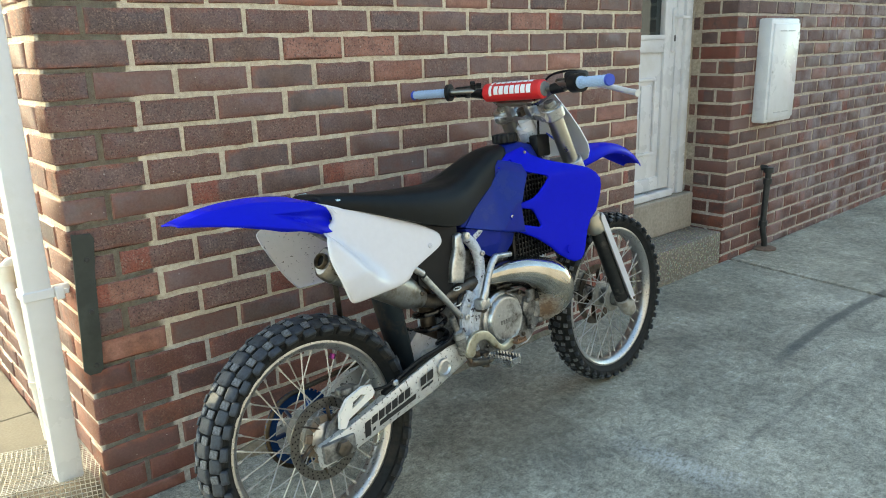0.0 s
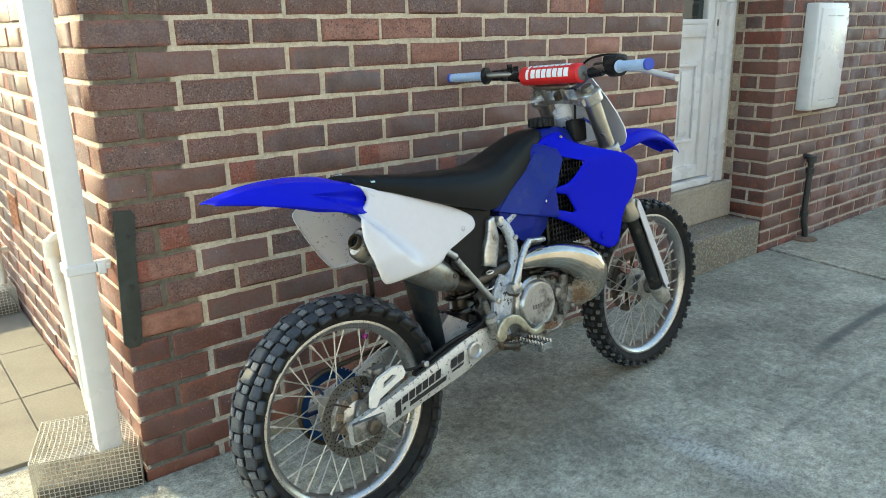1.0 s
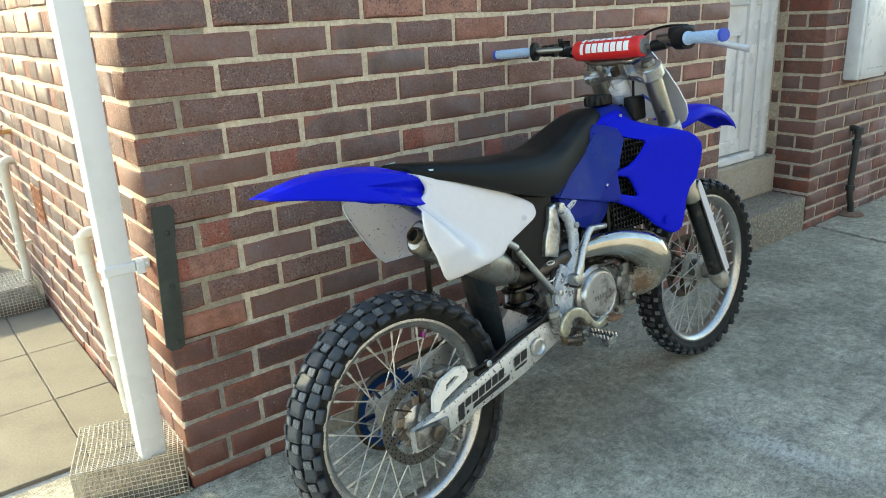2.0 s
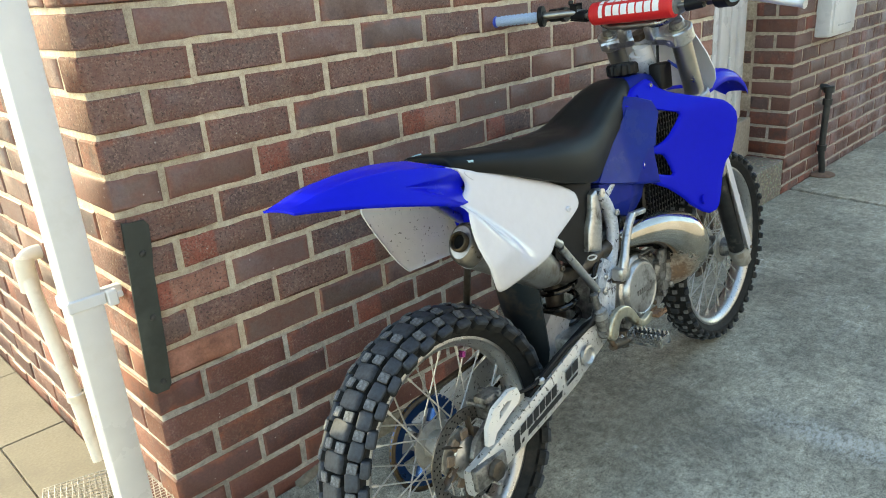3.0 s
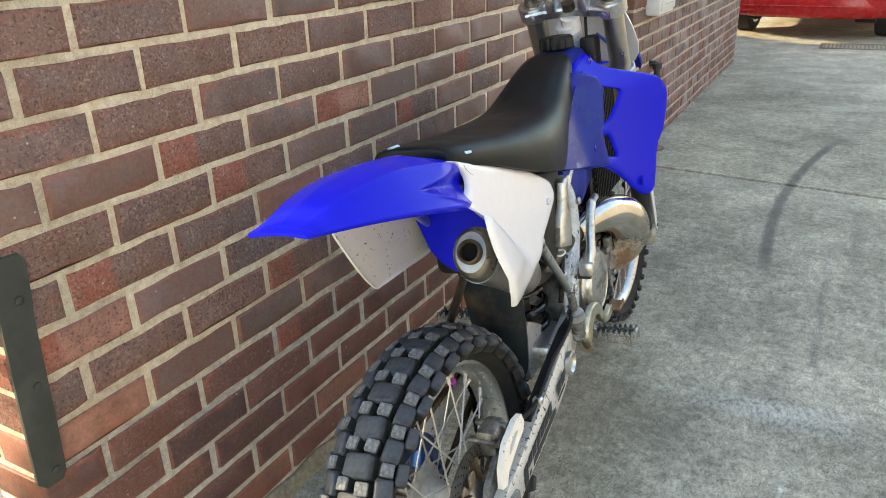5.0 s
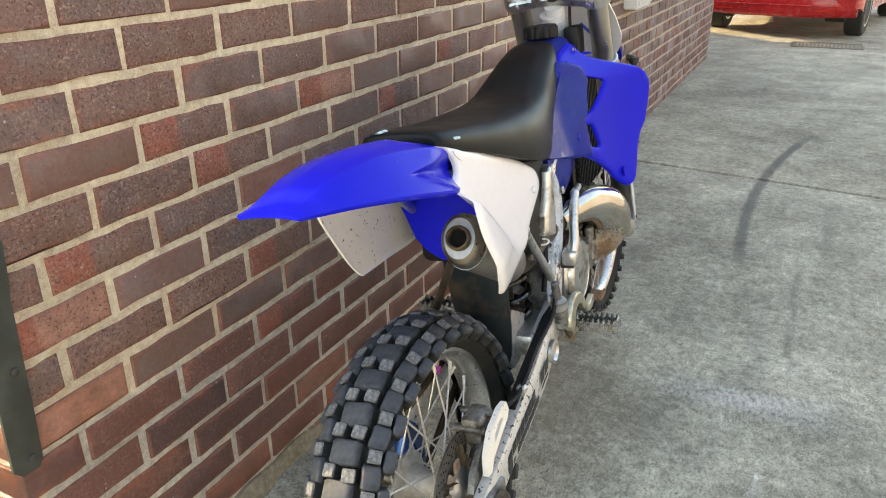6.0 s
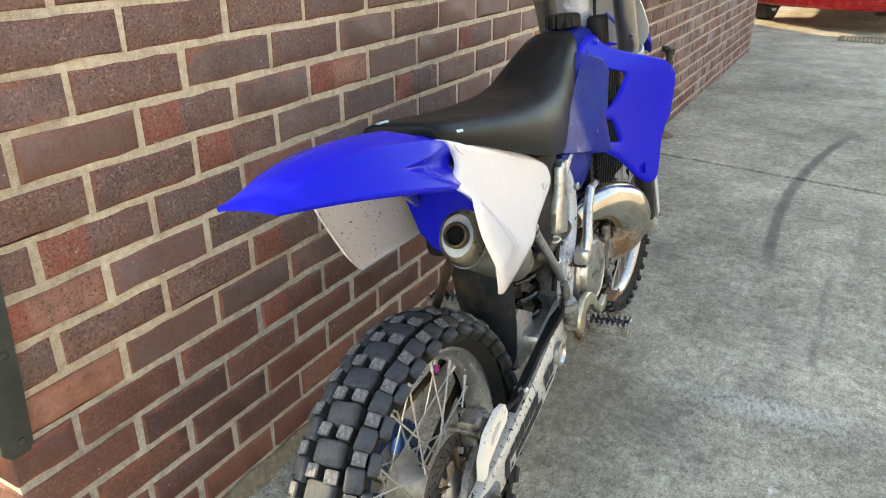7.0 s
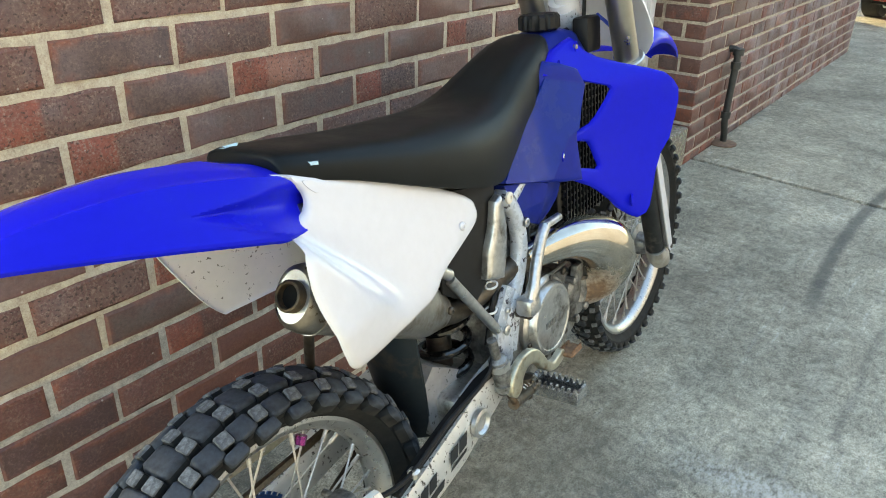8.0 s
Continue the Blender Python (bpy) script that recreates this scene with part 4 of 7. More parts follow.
BLACK = plain("black_plastic", (0.007, 0.007, 0.008), 0.5, grain=0.2, scale=50, relief=0.15, shine=0.25, dirt=(0.014, 0.013, 0.012), dirt_amount=0.4, dirt_scale=16)
FLAP = plain("dusty_flap", (0.010, 0.015, 0.019), 0.5, grain=0.2, scale=40, relief=0.15, shine=0.2, dirt=(0.085, 0.060, 0.036), dirt_amount=0.45, dirt_scale=9)
ALLOY = plain("bare_alloy", (0.52, 0.52, 0.515), 0.33, metal=0.95, grain=0.14, scale=90, relief=0.12, dirt=(0.07, 0.055, 0.042), dirt_amount=0.42, dirt_scale=22)
CAST = plain("cast_alloy", (0.27, 0.27, 0.265), 0.48, metal=0.85, grain=0.2, scale=160, relief=0.3, dirt=(0.022, 0.017, 0.013), dirt_amount=0.7, dirt_scale=26)
HUB_CAST = plain("dusty_hub", (0.40, 0.385, 0.35), 0.55, metal=0.4, grain=0.15, scale=60, relief=0.2, dirt=(0.20, 0.17, 0.13), dirt_amount=0.45, dirt_scale=18)
PEG_STEEL = plain("bare_steel", (0.52, 0.52, 0.51), 0.20, metal=0.85, grain=0.2, scale=90, relief=0.2, dirt=(0.03, 0.028, 0.025), dirt_amount=0.50, dirt_scale=45)
RIM_ALLOY = plain("rim_alloy", (0.46, 0.455, 0.45), 0.30, metal=0.95, grain=0.05, scale=60, relief=0.04, dirt=(0.06, 0.055, 0.05), dirt_amount=0.05, dirt_scale=110, crisp=True)
FRAME = plain("frame_silver", (0.50, 0.54, 0.60), 0.28, metal=0.15, grain=0.07, scale=60, relief=0.05, dirt=(0.020, 0.015, 0.030), dirt_amount=0.50, dirt_scale=44, crisp=True)
STEEL = plain("dark_steel", (0.11, 0.095, 0.08), 0.45, metal=0.9, grain=0.25, scale=80, relief=0.15, dirt=(0.10, 0.06, 0.035), dirt_amount=0.5, dirt_scale=30)
SPOKE = plain("spoke_steel", (0.48, 0.47, 0.45), 0.35, metal=0.6, grain=0.15, scale=60, dirt=(0.28, 0.25, 0.21), dirt_amount=0.4, dirt_scale=40)
def pipe_material():
    """Bright nickel, straw-coloured and cloudy in places, with one rusty patch inside the bend."""
    m, t, bs = material("nickel_pipe")
    pos = place(t)
    fine, broad = noise_of(t, pos, 70, 6, 0.7), noise_of(t, pos, 9, 5, 0.6)
    far = t.nodes.new("ShaderNodeVectorMath")
    far.operation = "DISTANCE"
    t.links.new(pos, far.inputs[0])
    far.inputs[1].default_value = (0.850, -0.140, 0.462)
    rust = ramp(t, calc(t, "ADD", far.outputs["Value"], calc(t, "MULTIPLY", calc(t, "SUBTRACT", fine, 0.5), 0.11)), [(0.020, (0.9,) * 3), (0.070, (0, 0, 0))])
    col = ramp(t, broad, [(0.35, (0.54, 0.51, 0.46)), (0.50, (0.44, 0.40, 0.34)), (0.58, (0.50, 0.46, 0.40)), (0.72, (0.34, 0.28, 0.19))])
    col = mix(t, rust, col, ramp(t, fine, [(0.35, (0.085, 0.040, 0.016)), (0.65, (0.19, 0.092, 0.034))]))
    t.links.new(col, bs.inputs["Base Color"])
    t.links.new(mix(t, rust, ramp(t, broad, [(0.3, (0.07,) * 3), (0.7, (0.22,) * 3)]), (0.8,) * 3), bs.inputs["Roughness"])
    t.links.new(calc(t, "SUBTRACT", 1.0, calc(t, "MULTIPLY", rust, 0.85)), bs.inputs["Metallic"])
    bump(t, bs, fine, 0.06, 0.001)
    return m


PIPE = pipe_material()
SILENCER = plain("brushed_silencer", (0.36, 0.345, 0.32), 0.36, metal=0.95, grain=0.12, scale=90, relief=0.08, dirt=(0.16, 0.115, 0.065), dirt_amount=0.35, dirt_scale=15)
# tail pipe soot, and the painted shade inside open holes
SOOT_HOLE_SHADE = plain("soot_hole_shade", (0.004, 0.004, 0.004), 0.9, grain=0.3, shine=0.1)
FORK = plain("fork_tube", (0.42, 0.40, 0.35), 0.3, metal=0.95, grain=0.08, scale=30, relief=0.03)
FORK_LOW = plain("fork_slider", (0.045, 0.046, 0.046), 0.4, metal=0.8, grain=0.15, scale=40, relief=0.05, dirt=(0.24, 0.22, 0.19), dirt_amount=0.25)
RED = plain("pad_red", (0.62, 0.018, 0.022), 0.5, grain=0.06, scale=150, relief=0.1)
PRINT = plain("white_print", (0.82, 0.82, 0.82), 0.5, grain=0.02)
INK = plain("black_print", (0.012, 0.012, 0.013), 0.4, grain=0.1)
GRIP = plain("grip_grey_blue", (0.36, 0.48, 0.66), 0.65, grain=0.15, scale=300, relief=0.5)
GRIP_END = plain("grip_blue", (0.03, 0.07, 0.45), 0.5, grain=0.1)
SPROCKET = plain("sprocket_blue", (0.010, 0.045, 0.15), 0.3, metal=0.7, grain=0.1)
CHAIN = plain("chain_gold", (0.07, 0.055, 0.038), 0.4, metal=0.9, grain=0.25, scale=200)
PINK = plain("purple_cap", (0.20, 0.03, 0.17), 0.3, metal=0.8, grain=0.4, scale=300)
CHROME_BAR = plain("bar_steel", (0.30, 0.29, 0.27), 0.3, metal=0.95, grain=0.1, scale=60)
MESH_BLACK = plain("radiator_black", (0.005, 0.005, 0.0055), 0.32, metal=0.3, grain=0.3, scale=90)
ZINC = plain("zinc_pedal", (0.50, 0.48, 0.38), 0.35, metal=0.9, grain=0.15, scale=60, dirt=(0.22, 0.15, 0.08), dirt_amount=0.35, dirt_scale=20)

bike = root("motorcycle", pose(0.38, -0.589, 0, -7.5, 0, 2.5), "blue and white two-stroke motocross bike leaning on the wall", "motorcycle")
AXLE, R_REAR, R_FRONT = 1.440, 0.330, 0.343
RAKE, SET = 26.8, 3.0
HEAD = Vector((0.985, 0, 1.10))
TURNED = Matrix.Translation((0, 0, 0.9)) @ Matrix.Rotation(radians(SET), 4, "X") @ Matrix.Translation((0, 0, -0.9))
# the fork's own frame: z up along the legs, origin on the steering axis at the top clamp
LEGS = TURNED @ Matrix.Translation(HEAD) @ pose(0, 0, 0, 0, -RAKE, 0)


def moved(bm, m):
    bmesh.ops.transform(bm, matrix=m, verts=bm.verts)
    return bm


def inside(p, poly):
    hit = False
    for (x0, y0), (x1, y1) in zip(poly, poly[1:] + poly[:1]):
        if (y0 > p[1]) != (y1 > p[1]) and p[0] < (x1 - x0) * (p[1] - y0) / (y1 - y0) + x0:
            hit = not hit
    return hit


def closer(loop, step):
    """The loop with its long edges split."""
    out = []
    for (x0, z0), (x1, z1) in zip(loop, loop[1:] + loop[:1]):
        n = max(1, int(math.hypot(x1 - x0, z1 - z0) / step + 0.5))
        out += [(x0 + (x1 - x0) * k / n, z0 + (z1 - z0) * k / n) for k in range(n)]
    return out


def panel(outline, depth, thick=0.004, holes=(), cell=0.016, curl=0.0):
    """A moulded sheet: an outline in x and z, with holes, bent to y = depth(x, z), its rim rolled over by curl, thickened inwards."""
    loops = [list(outline), *[list(h) for h in holes]]
    if curl:
        loops = [closer(h, 0.009) for h in loops]
    pts, edges = [], []
    for loop in loops:
        k = len(pts)
        pts += [Vector(p) for p in loop]
        edges += [(k + i, k + (i + 1) % len(loop)) for i in range(len(loop))]
    xs, zs = [p[0] for p in outline], [p[1] for p in outline]
    def keep(p):
        return inside(p, loops[0]) and not any(inside(p, h) for h in loops[1:])
    rim = [Vector(p) for p in pts]
    near = np.array([tuple(p) for p in rim])
    def away(p):
        return float(np.min((near[:, 0] - p[0]) ** 2 + (near[:, 1] - p[1]) ** 2)) ** 0.5
    if curl:
        for loop in loops:
            for i, (x, z) in enumerate(loop):
                a, c = Vector(loop[i - 1]), Vector(loop[(i + 1) % len(loop)])
                d = (c - a).normalized()
                for side in (1, -1):
                    for w in (0.3, 1.0):
                        q = Vector((x - side * d.y * curl * w, z + side * d.x * curl * w))
                        if keep(q) and away(q) > curl * w * 0.85:
                            pts.append(q)
    for i in range(int((max(xs) - min(xs)) / cell) + 1):
        for j in range(int((max(zs) - min(zs)) / cell) + 1):
            p = Vector((min(xs) + (i + 0.5 * (j % 2)) * cell, min(zs) + j * cell))
            if keep(p) and away(p) > max(0.55 * cell, 1.5 * curl):
                pts.append(p)
    v2, _, f2, *_ = delaunay_2d_cdt(pts, edges, [], 0, 1e-6)
    tris = [f for f in f2 if keep(tuple(sum((v2[i] for i in f), Vector((0, 0))) / len(f)))]
    bm = B()
    side = 1 if depth(*outline[0]) > 0 else -1
    def level(p):
        y = depth(p.x, p.y)
        if curl:
            u = max(0.0, 1 - away(p) / curl)
            y -= side * curl * 0.75 * (1 - math.sqrt(max(0.0, 1 - u * u)))
        return y
    ys = [level(p) for p in v2]
    outer = [bm.verts.new((p.x, y, p.y)) for p, y in zip(v2, ys)]
    inner = [bm.verts.new((p.x, y - side * thick, p.y)) for p, y in zip(v2, ys)]
    count = {}
    for f in tris:
        bm.faces.new([outer[i] for i in f])
        bm.faces.new([inner[i] for i in reversed(f)])
        for i, j in zip(f, f[1:] + f[:1]):
            count[(i, j)] = 1
    for (i, j) in count:
        if (j, i) not in count:
            bm.faces.new((outer[j], outer[i], inner[i], inner[j]))
    bmesh.ops.delete(bm, geom=[v for v in bm.verts if not v.link_faces], context="VERTS")
    return bm


def loft(sections, close=True):
    bm = B()
    rings = [[bm.verts.new(p) for p in s] for s in sections]
    n = len(rings[0])
    for a, c in zip(rings, rings[1:]):
        for k in range(n if close else n - 1):
            bm.faces.new((a[k], a[(k + 1) % n], c[(k + 1) % n], c[k]))
    if close:
        bm.faces.new(rings[0][::-1])
        bm.faces.new(rings[-1])
    return bm


def tubes(*runs, sides=12):
    bm = B()
    for pts, r in runs:
        ring_tube(bm, pts, r, sides)
    return bm


def bolt(x, y, z, side, parent, r=0.007, mat=None):
    bm = B()
    lathe(bm, [(r, 0), (r, 0.004), (r * 0.7, 0.006), (r * 0.35, 0.006), (r * 0.3, 0.003)], 12, pose(x, y, z, 0, 0, 0 if side > 0 else 180))
    return part("bolt", bm, mat or ALLOY, parent)


# ---- wheels ----
def knobby(radius, width, tall, rim_r):
    """A tyre's carcass, seated on its rim, and the radius on which its tread stands."""
    bm = B()
    w = width / 2
    base = radius - tall
    deep = base - rim_r
    profile = [(rim_r - 0.005, -0.026), (rim_r + 0.001, -0.029), (rim_r + 0.15 * deep, -0.72 * w), (rim_r + 0.40 * deep, -0.97 * w), (rim_r + 0.62 * deep, -1.0 * w), (rim_r + 0.84 * deep, -0.90 * w), (base - 0.003, -0.55 * w), (base, 0)]
    profile = profile + [(r, -y) for r, y in profile[-2::-1]]
    lathe(bm, profile, 72, closed=True)
    return bm, base


def tread_block(long, wide, high, tip, scuffed):
    """One rubber knob: the tall ones have torn pale tops and crisp edges, the broad ones are worn to smooth domes."""
    bm = B()
    vs = []
    if scuffed:
        levels, c = ((0, 1.10), (high * 0.86, 0.5 * (1 + tip)), (high * 0.97, tip), (high, tip * 0.93)), 0.16
    else:
        levels, c = ((0, 1.10), (high * 0.66, 1.02), (high * 0.86, 0.97), (high * 0.96, 0.91), (high, 0.76)), 0.24
    for z, s in levels:
        vs.append([bm.verts.new((sx * long / 2 * s, sy * wide / 2 * s, z)) for sx, sy in ((-1, -1 + c), (-1 + c, -1), (1 - c, -1), (1, -1 + c), (1, 1 - c), (1 - c, 1), (-1 + c, 1), (-1, 1 - c))])
    for k, (a, d) in enumerate(zip(vs, vs[1:])):
        for i in range(8):
            f = bm.faces.new((a[i], a[(i + 1) % 8], d[(i + 1) % 8], d[i]))
            f.material_index = 0 if k == 0 else 1
    bm.faces.new(vs[-1]).material_index = 1
    return finish(bm, "tread_block", [RUBBER, RUBBER_SCUFF if scuffed else RUBBER_BLOCK], 30 if scuffed else 60)


def wheel(name, at, radius, rim_r, width, units, tall, rows, hub_w, label, turn=None):
    m = (turn or Matrix()) @ at
    bm = moved(lathe(B(), [(rim_r, -0.030), (rim_r - 0.001, -0.026), (rim_r - 0.012, -0.024), (rim_r - 0.020, -0.012), (rim_r - 0.021, 0.012), (rim_r - 0.012, 0.024),
                           (rim_r - 0.001, 0.026), (rim_r, 0.030), (rim_r - 0.006, 0.031), (rim_r - 0.016, 0.026), (rim_r - 0.025, 0.010), (rim_r - 0.025, -0.010),
                           (rim_r - 0.016, -0.026), (rim_r - 0.006, -0.031)], 80, closed=True), m)
    w = part(name, bm, RIM_ALLOY, bike, label)
    bm, base = knobby(radius, width, tall, rim_r)
    part("tyre", moved(bm, m), RUBBER, w, "black knobby off-road tyre")
    rng = random.Random(units)
    for da, y, long, wide, high, tip, scuffed in rows:
        mesh = tread_block(long, wide, high, tip, scuffed)
        r0 = base - 0.007 - 0.030 * max(0.0, abs(y) / (width / 2) - 0.45)
        lean = math.atan2(y, 0.45 * width) * 0.85
        for u in range(units):
            ob = new("tread_block", mesh)
            ob.parent = w
            ob.matrix_local = m @ Matrix.Rotation(-(u + da) * math.tau / units, 4, "Y") @ Matrix.Translation((0, y, r0)) @ Matrix.Rotation(-lean, 4, "X") @ Matrix.Rotation(radians(rng.uniform(-6, 6)), 4, "Z") @ Matrix.Rotation(radians(rng.uniform(-5, 5)), 4, "Y")
    bm = lathe(B(), [(0.012, -hub_w), (0.030, -hub_w), (0.056, -hub_w + 0.004), (0.058, -hub_w + 0.010), (0.036, -hub_w + 0.016), (0.028, 0), (0.036, hub_w - 0.016),
                     (0.058, hub_w - 0.010), (0.056, hub_w - 0.004), (0.030, hub_w), (0.012, hub_w)], 36)
    part("hub", moved(bm, m), HUB_CAST, w)
    bm = B()
    flange = 0.053
    ring_tube(bm, [(0, 0, 0), (0, 0, 1)], 0.0019, 6)
    lathe(bm, [(0.0036, 0.90), (0.0036, 0.985), (0.0045, 1.0)], 8, pose(0, 0, 0, 90))
    straight = finish(bm, "spoke", SPOKE)
    for i in range(36):
        side = 1 if i % 2 else -1
        swing = 1 if (i // 2) % 2 else -1
        a = math.tau * i / 36
        b = a + swing * radians(48)
        p = Vector((flange * math.sin(b), side * (hub_w - 0.008), flange * math.cos(b)))
        q = Vector(((rim_r - 0.026) * math.sin(a), side * 0.004, (rim_r - 0.026) * math.cos(a)))
        d = q - p
        ob = new("spoke", straight)
        ob.parent = w
        ob.matrix_local = m @ Matrix.Translation(p) @ d.to_track_quat("Z", "Y").to_matrix().to_4x4() @ Matrix.Diagonal((1, 1, d.length, 1))
    return w, m


def disc(radius, inner, thick, holes, m):
    """A brake disc: a thin ring with scalloped arms."""
    bm = lathe(B(), [(radius, -thick / 2), (radius, thick / 2), (inner, thick / 2), (inner, -thick / 2)], 60, closed=True)
    arm_mesh = finish(ring_tube(B(), [(0.040, 0, 0), ((inner + 0.008) * math.cos(0.35), 0, (inner + 0.008) * math.sin(0.35))], 0.010, 8, flat=0.25), "disc_arm", STEEL)
    for k in range(6):
        ob = new("disc_arm", arm_mesh)
        ob.parent = holes
        ob.matrix_local = m @ Matrix.Rotation(math.tau * k / 6, 4, "Y")
    return moved(bm, m)


rear_rows = [(0.0, 0.0, 0.039, 0.049, 0.0245, 0.95, 0), (0.5, -0.0118, 0.0205, 0.0212, 0.0280, 0.96, 1), (0.5, 0.0118, 0.0205, 0.0208, 0.0280, 0.96, 1)]
for y in (-1, 1):
    rear_rows += [(0.5, y * 0.0358, 0.037, 0.0285, 0.0250, 0.94, 0), (0.0, y * 0.0352, 0.0205, 0.0208, 0.0285, 0.95, 1), (0.0, y * 0.0525, 0.033, 0.0185, 0.0245, 0.86, 0)]
rear, rm = wheel("rear_wheel", pose(0, 0, R_REAR), R_REAR - 0.003, 0.2535, 0.104, 33, 0.0265, rear_rows, 0.048, "alloy spoked rear wheel with worn knobby tyre")
front_rows = [(0.0, 0.0, 0.019, 0.028, 0.0155, 0.92, 0), (0.5, 0.0115, 0.016, 0.016, 0.0165, 0.92, 1), (0.5, -0.0115, 0.016, 0.016, 0.0165, 0.92, 1)]
for y in (-1, 1):
    front_rows += [(0.0, y * 0.029, 0.017, 0.016, 0.0165, 0.90, 1), (0.5, y * 0.0395, 0.020, 0.015, 0.0185, 0.86, 0)]
frontw, fm = wheel("front_wheel", pose(AXLE, 0, R_FRONT), R_FRONT, 0.279, 0.088, 38, 0.0155, front_rows, 0.036, "alloy spoked front wheel with knobby tyre", TURNED)
part("brake_disc", disc(0.110, 0.084, 0.004, rear, rm @ pose(0, -0.064, 0)), plain("worn_disc", (0.13, 0.122, 0.112), 0.35, metal=0.8, grain=0.25, scale=80), rear, "worn drilled rear brake disc")
# flat dark discs painted for the shade inside the drilled holes
verts, faces = [], []
for k in range(36):
    for q, r in ((0.0, 0.0895), (0.33, 0.097), (0.66, 0.1045)):
        a, n = math.tau * (k + q) / 36, len(verts)
        verts += [tuple(rm @ Vector((r * math.cos(a) + 0.0022 * math.cos(math.tau * i / 8), -0.0664, r * math.sin(a) + 0.0022 * math.sin(math.tau * i / 8)))) for i in range(8)]
        faces.append(tuple(range(n, n + 8)))
holes = bpy.data.meshes.new("drill_holes")
holes.from_pydata(verts, [], faces)
holes.materials.append(SOOT_HOLE_SHADE)
new("drill_holes", holes).parent = rear
part("brake_disc", disc(0.122, 0.094, 0.003, frontw, fm @ pose(0, 0.052, 0)), STEEL, frontw)
bm = lathe(B(), [(0.105, 0.0), (0.105, 0.006), (0.078, 0.006), (0.078, 0.0)], 60, closed=True)
for k in range(6):
    a = math.tau * k / 6
    ring_tube(bm, [(0.045 * math.cos(a), 0.003, 0.045 * math.sin(a)), (0.084 * math.cos(a), 0.003, 0.084 * math.sin(a))], 0.015, 8, flat=0.2)
for k in range(48):
    a = math.tau * k / 48
    block(bm, -0.004, 0.004, 0.0015, 0.0045, 0.102, 0.110, m=Matrix.Rotation(a, 4, "Y"))
part("sprocket", moved(bm, rm @ pose(0, 0.058, 0)), SPROCKET, rear, "blue alloy rear sprocket with lightening holes")
bm = lathe(B(), [(0.012, -0.05), (0.030, -0.055), (0.046, -0.064), (0.046, -0.070), (0.030, -0.078), (0.020, -0.080)], 28)
part("hub_cap", moved(bm, rm), ALLOY, rear)
lug = finish(block(B(), -0.012, 0.012, -0.0675, -0.0615, 0.036, 0.066, 0.003), "disc_lug", plain("rusty_lug", (0.22, 0.165, 0.12), 0.6, metal=0.5, grain=0.3, scale=90, relief=0.3))
for k in range(10):
    ob = new("disc_lug", lug)
    ob.parent = rear
    ob.matrix_local = rm @ Matrix.Rotation(math.tau * k / 10, 4, "Y")
part("valve_cap", moved(tubes(([(0.10, 0.0, 0.192), (0.094, 0.0, 0.18)], 0.009), sides=8), rm), PINK, rear, "purple anodised rim lock nut")
bm = lathe(B(), [(0.010, -0.115), (0.014, -0.115), (0.015, -0.09), (0.012, 0.1), (0.014, 0.115), (0.010, 0.115)], 16)
part("axle", moved(bm, rm), STEEL, rear)
bm = lathe(B(), [(0.010, -0.095), (0.030, -0.06), (0.034, -0.045), (0.034, 0.045), (0.030, 0.06), (0.010, 0.095)], 24)
part("axle", moved(bm, fm), CAST, frontw)

# ---- swingarm, chain and rear brake ----
def arm(side):
    y = side * 0.112
    prof = [(-0.055, 0.312, 0.028, 0.012), (0.02, 0.322, 0.034, 0.015), (0.10, 0.342, 0.036, 0.016), (0.22, 0.372, 0.041, 0.018), (0.34, 0.400, 0.046, 0.020), (0.42, 0.417, 0.044, 0.020), (0.52, 0.430, 0.034, 0.020)]
    secs = []
    for x, z, h, w in prof:
        yy = y if x < 0.3 else y - side * (x - 0.3) * 0.10
        c = 0.30
        secs.append([(x, yy + w * a, z + h * b) for a, b in ((-1, -1 + c), (-1, 1 - c), (-1 + c, 1), (1 - c, 1), (1, 1 - c), (1, -1 + c), (1 - c, -1), (-1 + c, -1))])
    return loft(secs)


ARM_ALLOY = plain("satin_arm", (0.56, 0.56, 0.545), 0.40, metal=0.45, grain=0.06, scale=50, relief=0.06, dirt=(0.035, 0.030, 0.027), dirt_amount=0.46, dirt_scale=110, crisp=True)
swing = part("swingarm", arm(-1), ARM_ALLOY, bike, "scuffed bare alloy swingarm", 25)
part("arm", arm(1), ARM_ALLOY, swing, smooth=25)
part("brace", block(B(), 0.36, 0.50, -0.10, 0.10, 0.40, 0.455, 0.015, 2), ALLOY, swing)
bm = lathe(B(), [(0.026, 0.0), (0.026, 0.008), (0.020, 0.010), (0.016, 0.004)], 24, pose(0.382, -0.128, 0.412, 0, 0, 180))
part("pivot_cap", bm, ALLOY, swing, "round alloy pivot cap")
part("axle_block", block(B(), -0.055, 0.045, -0.136, -0.118, 0.294, 0.345, 0.006, 2), CAST, swing)
part("axle_nut", lathe(B(), [(0.022, 0), (0.022, 0.014), (0.014, 0.018), (0.008, 0.018)], 6, pose(0, -0.136, 0.335 - 0.013, 0, 0, 180)), STEEL, swing)
part("chain_slider", loft([[(x, y, z + dz) for y, dz in ((-0.117, 0), (-0.099, 0), (-0.099, 0.010), (-0.117, 0.010))] for x, z in ((0.17, 0.398), (0.30, 0.434), (0.42, 0.462), (0.48, 0.462))]), BLACK, swing, "black rubber strip along the swingarm")


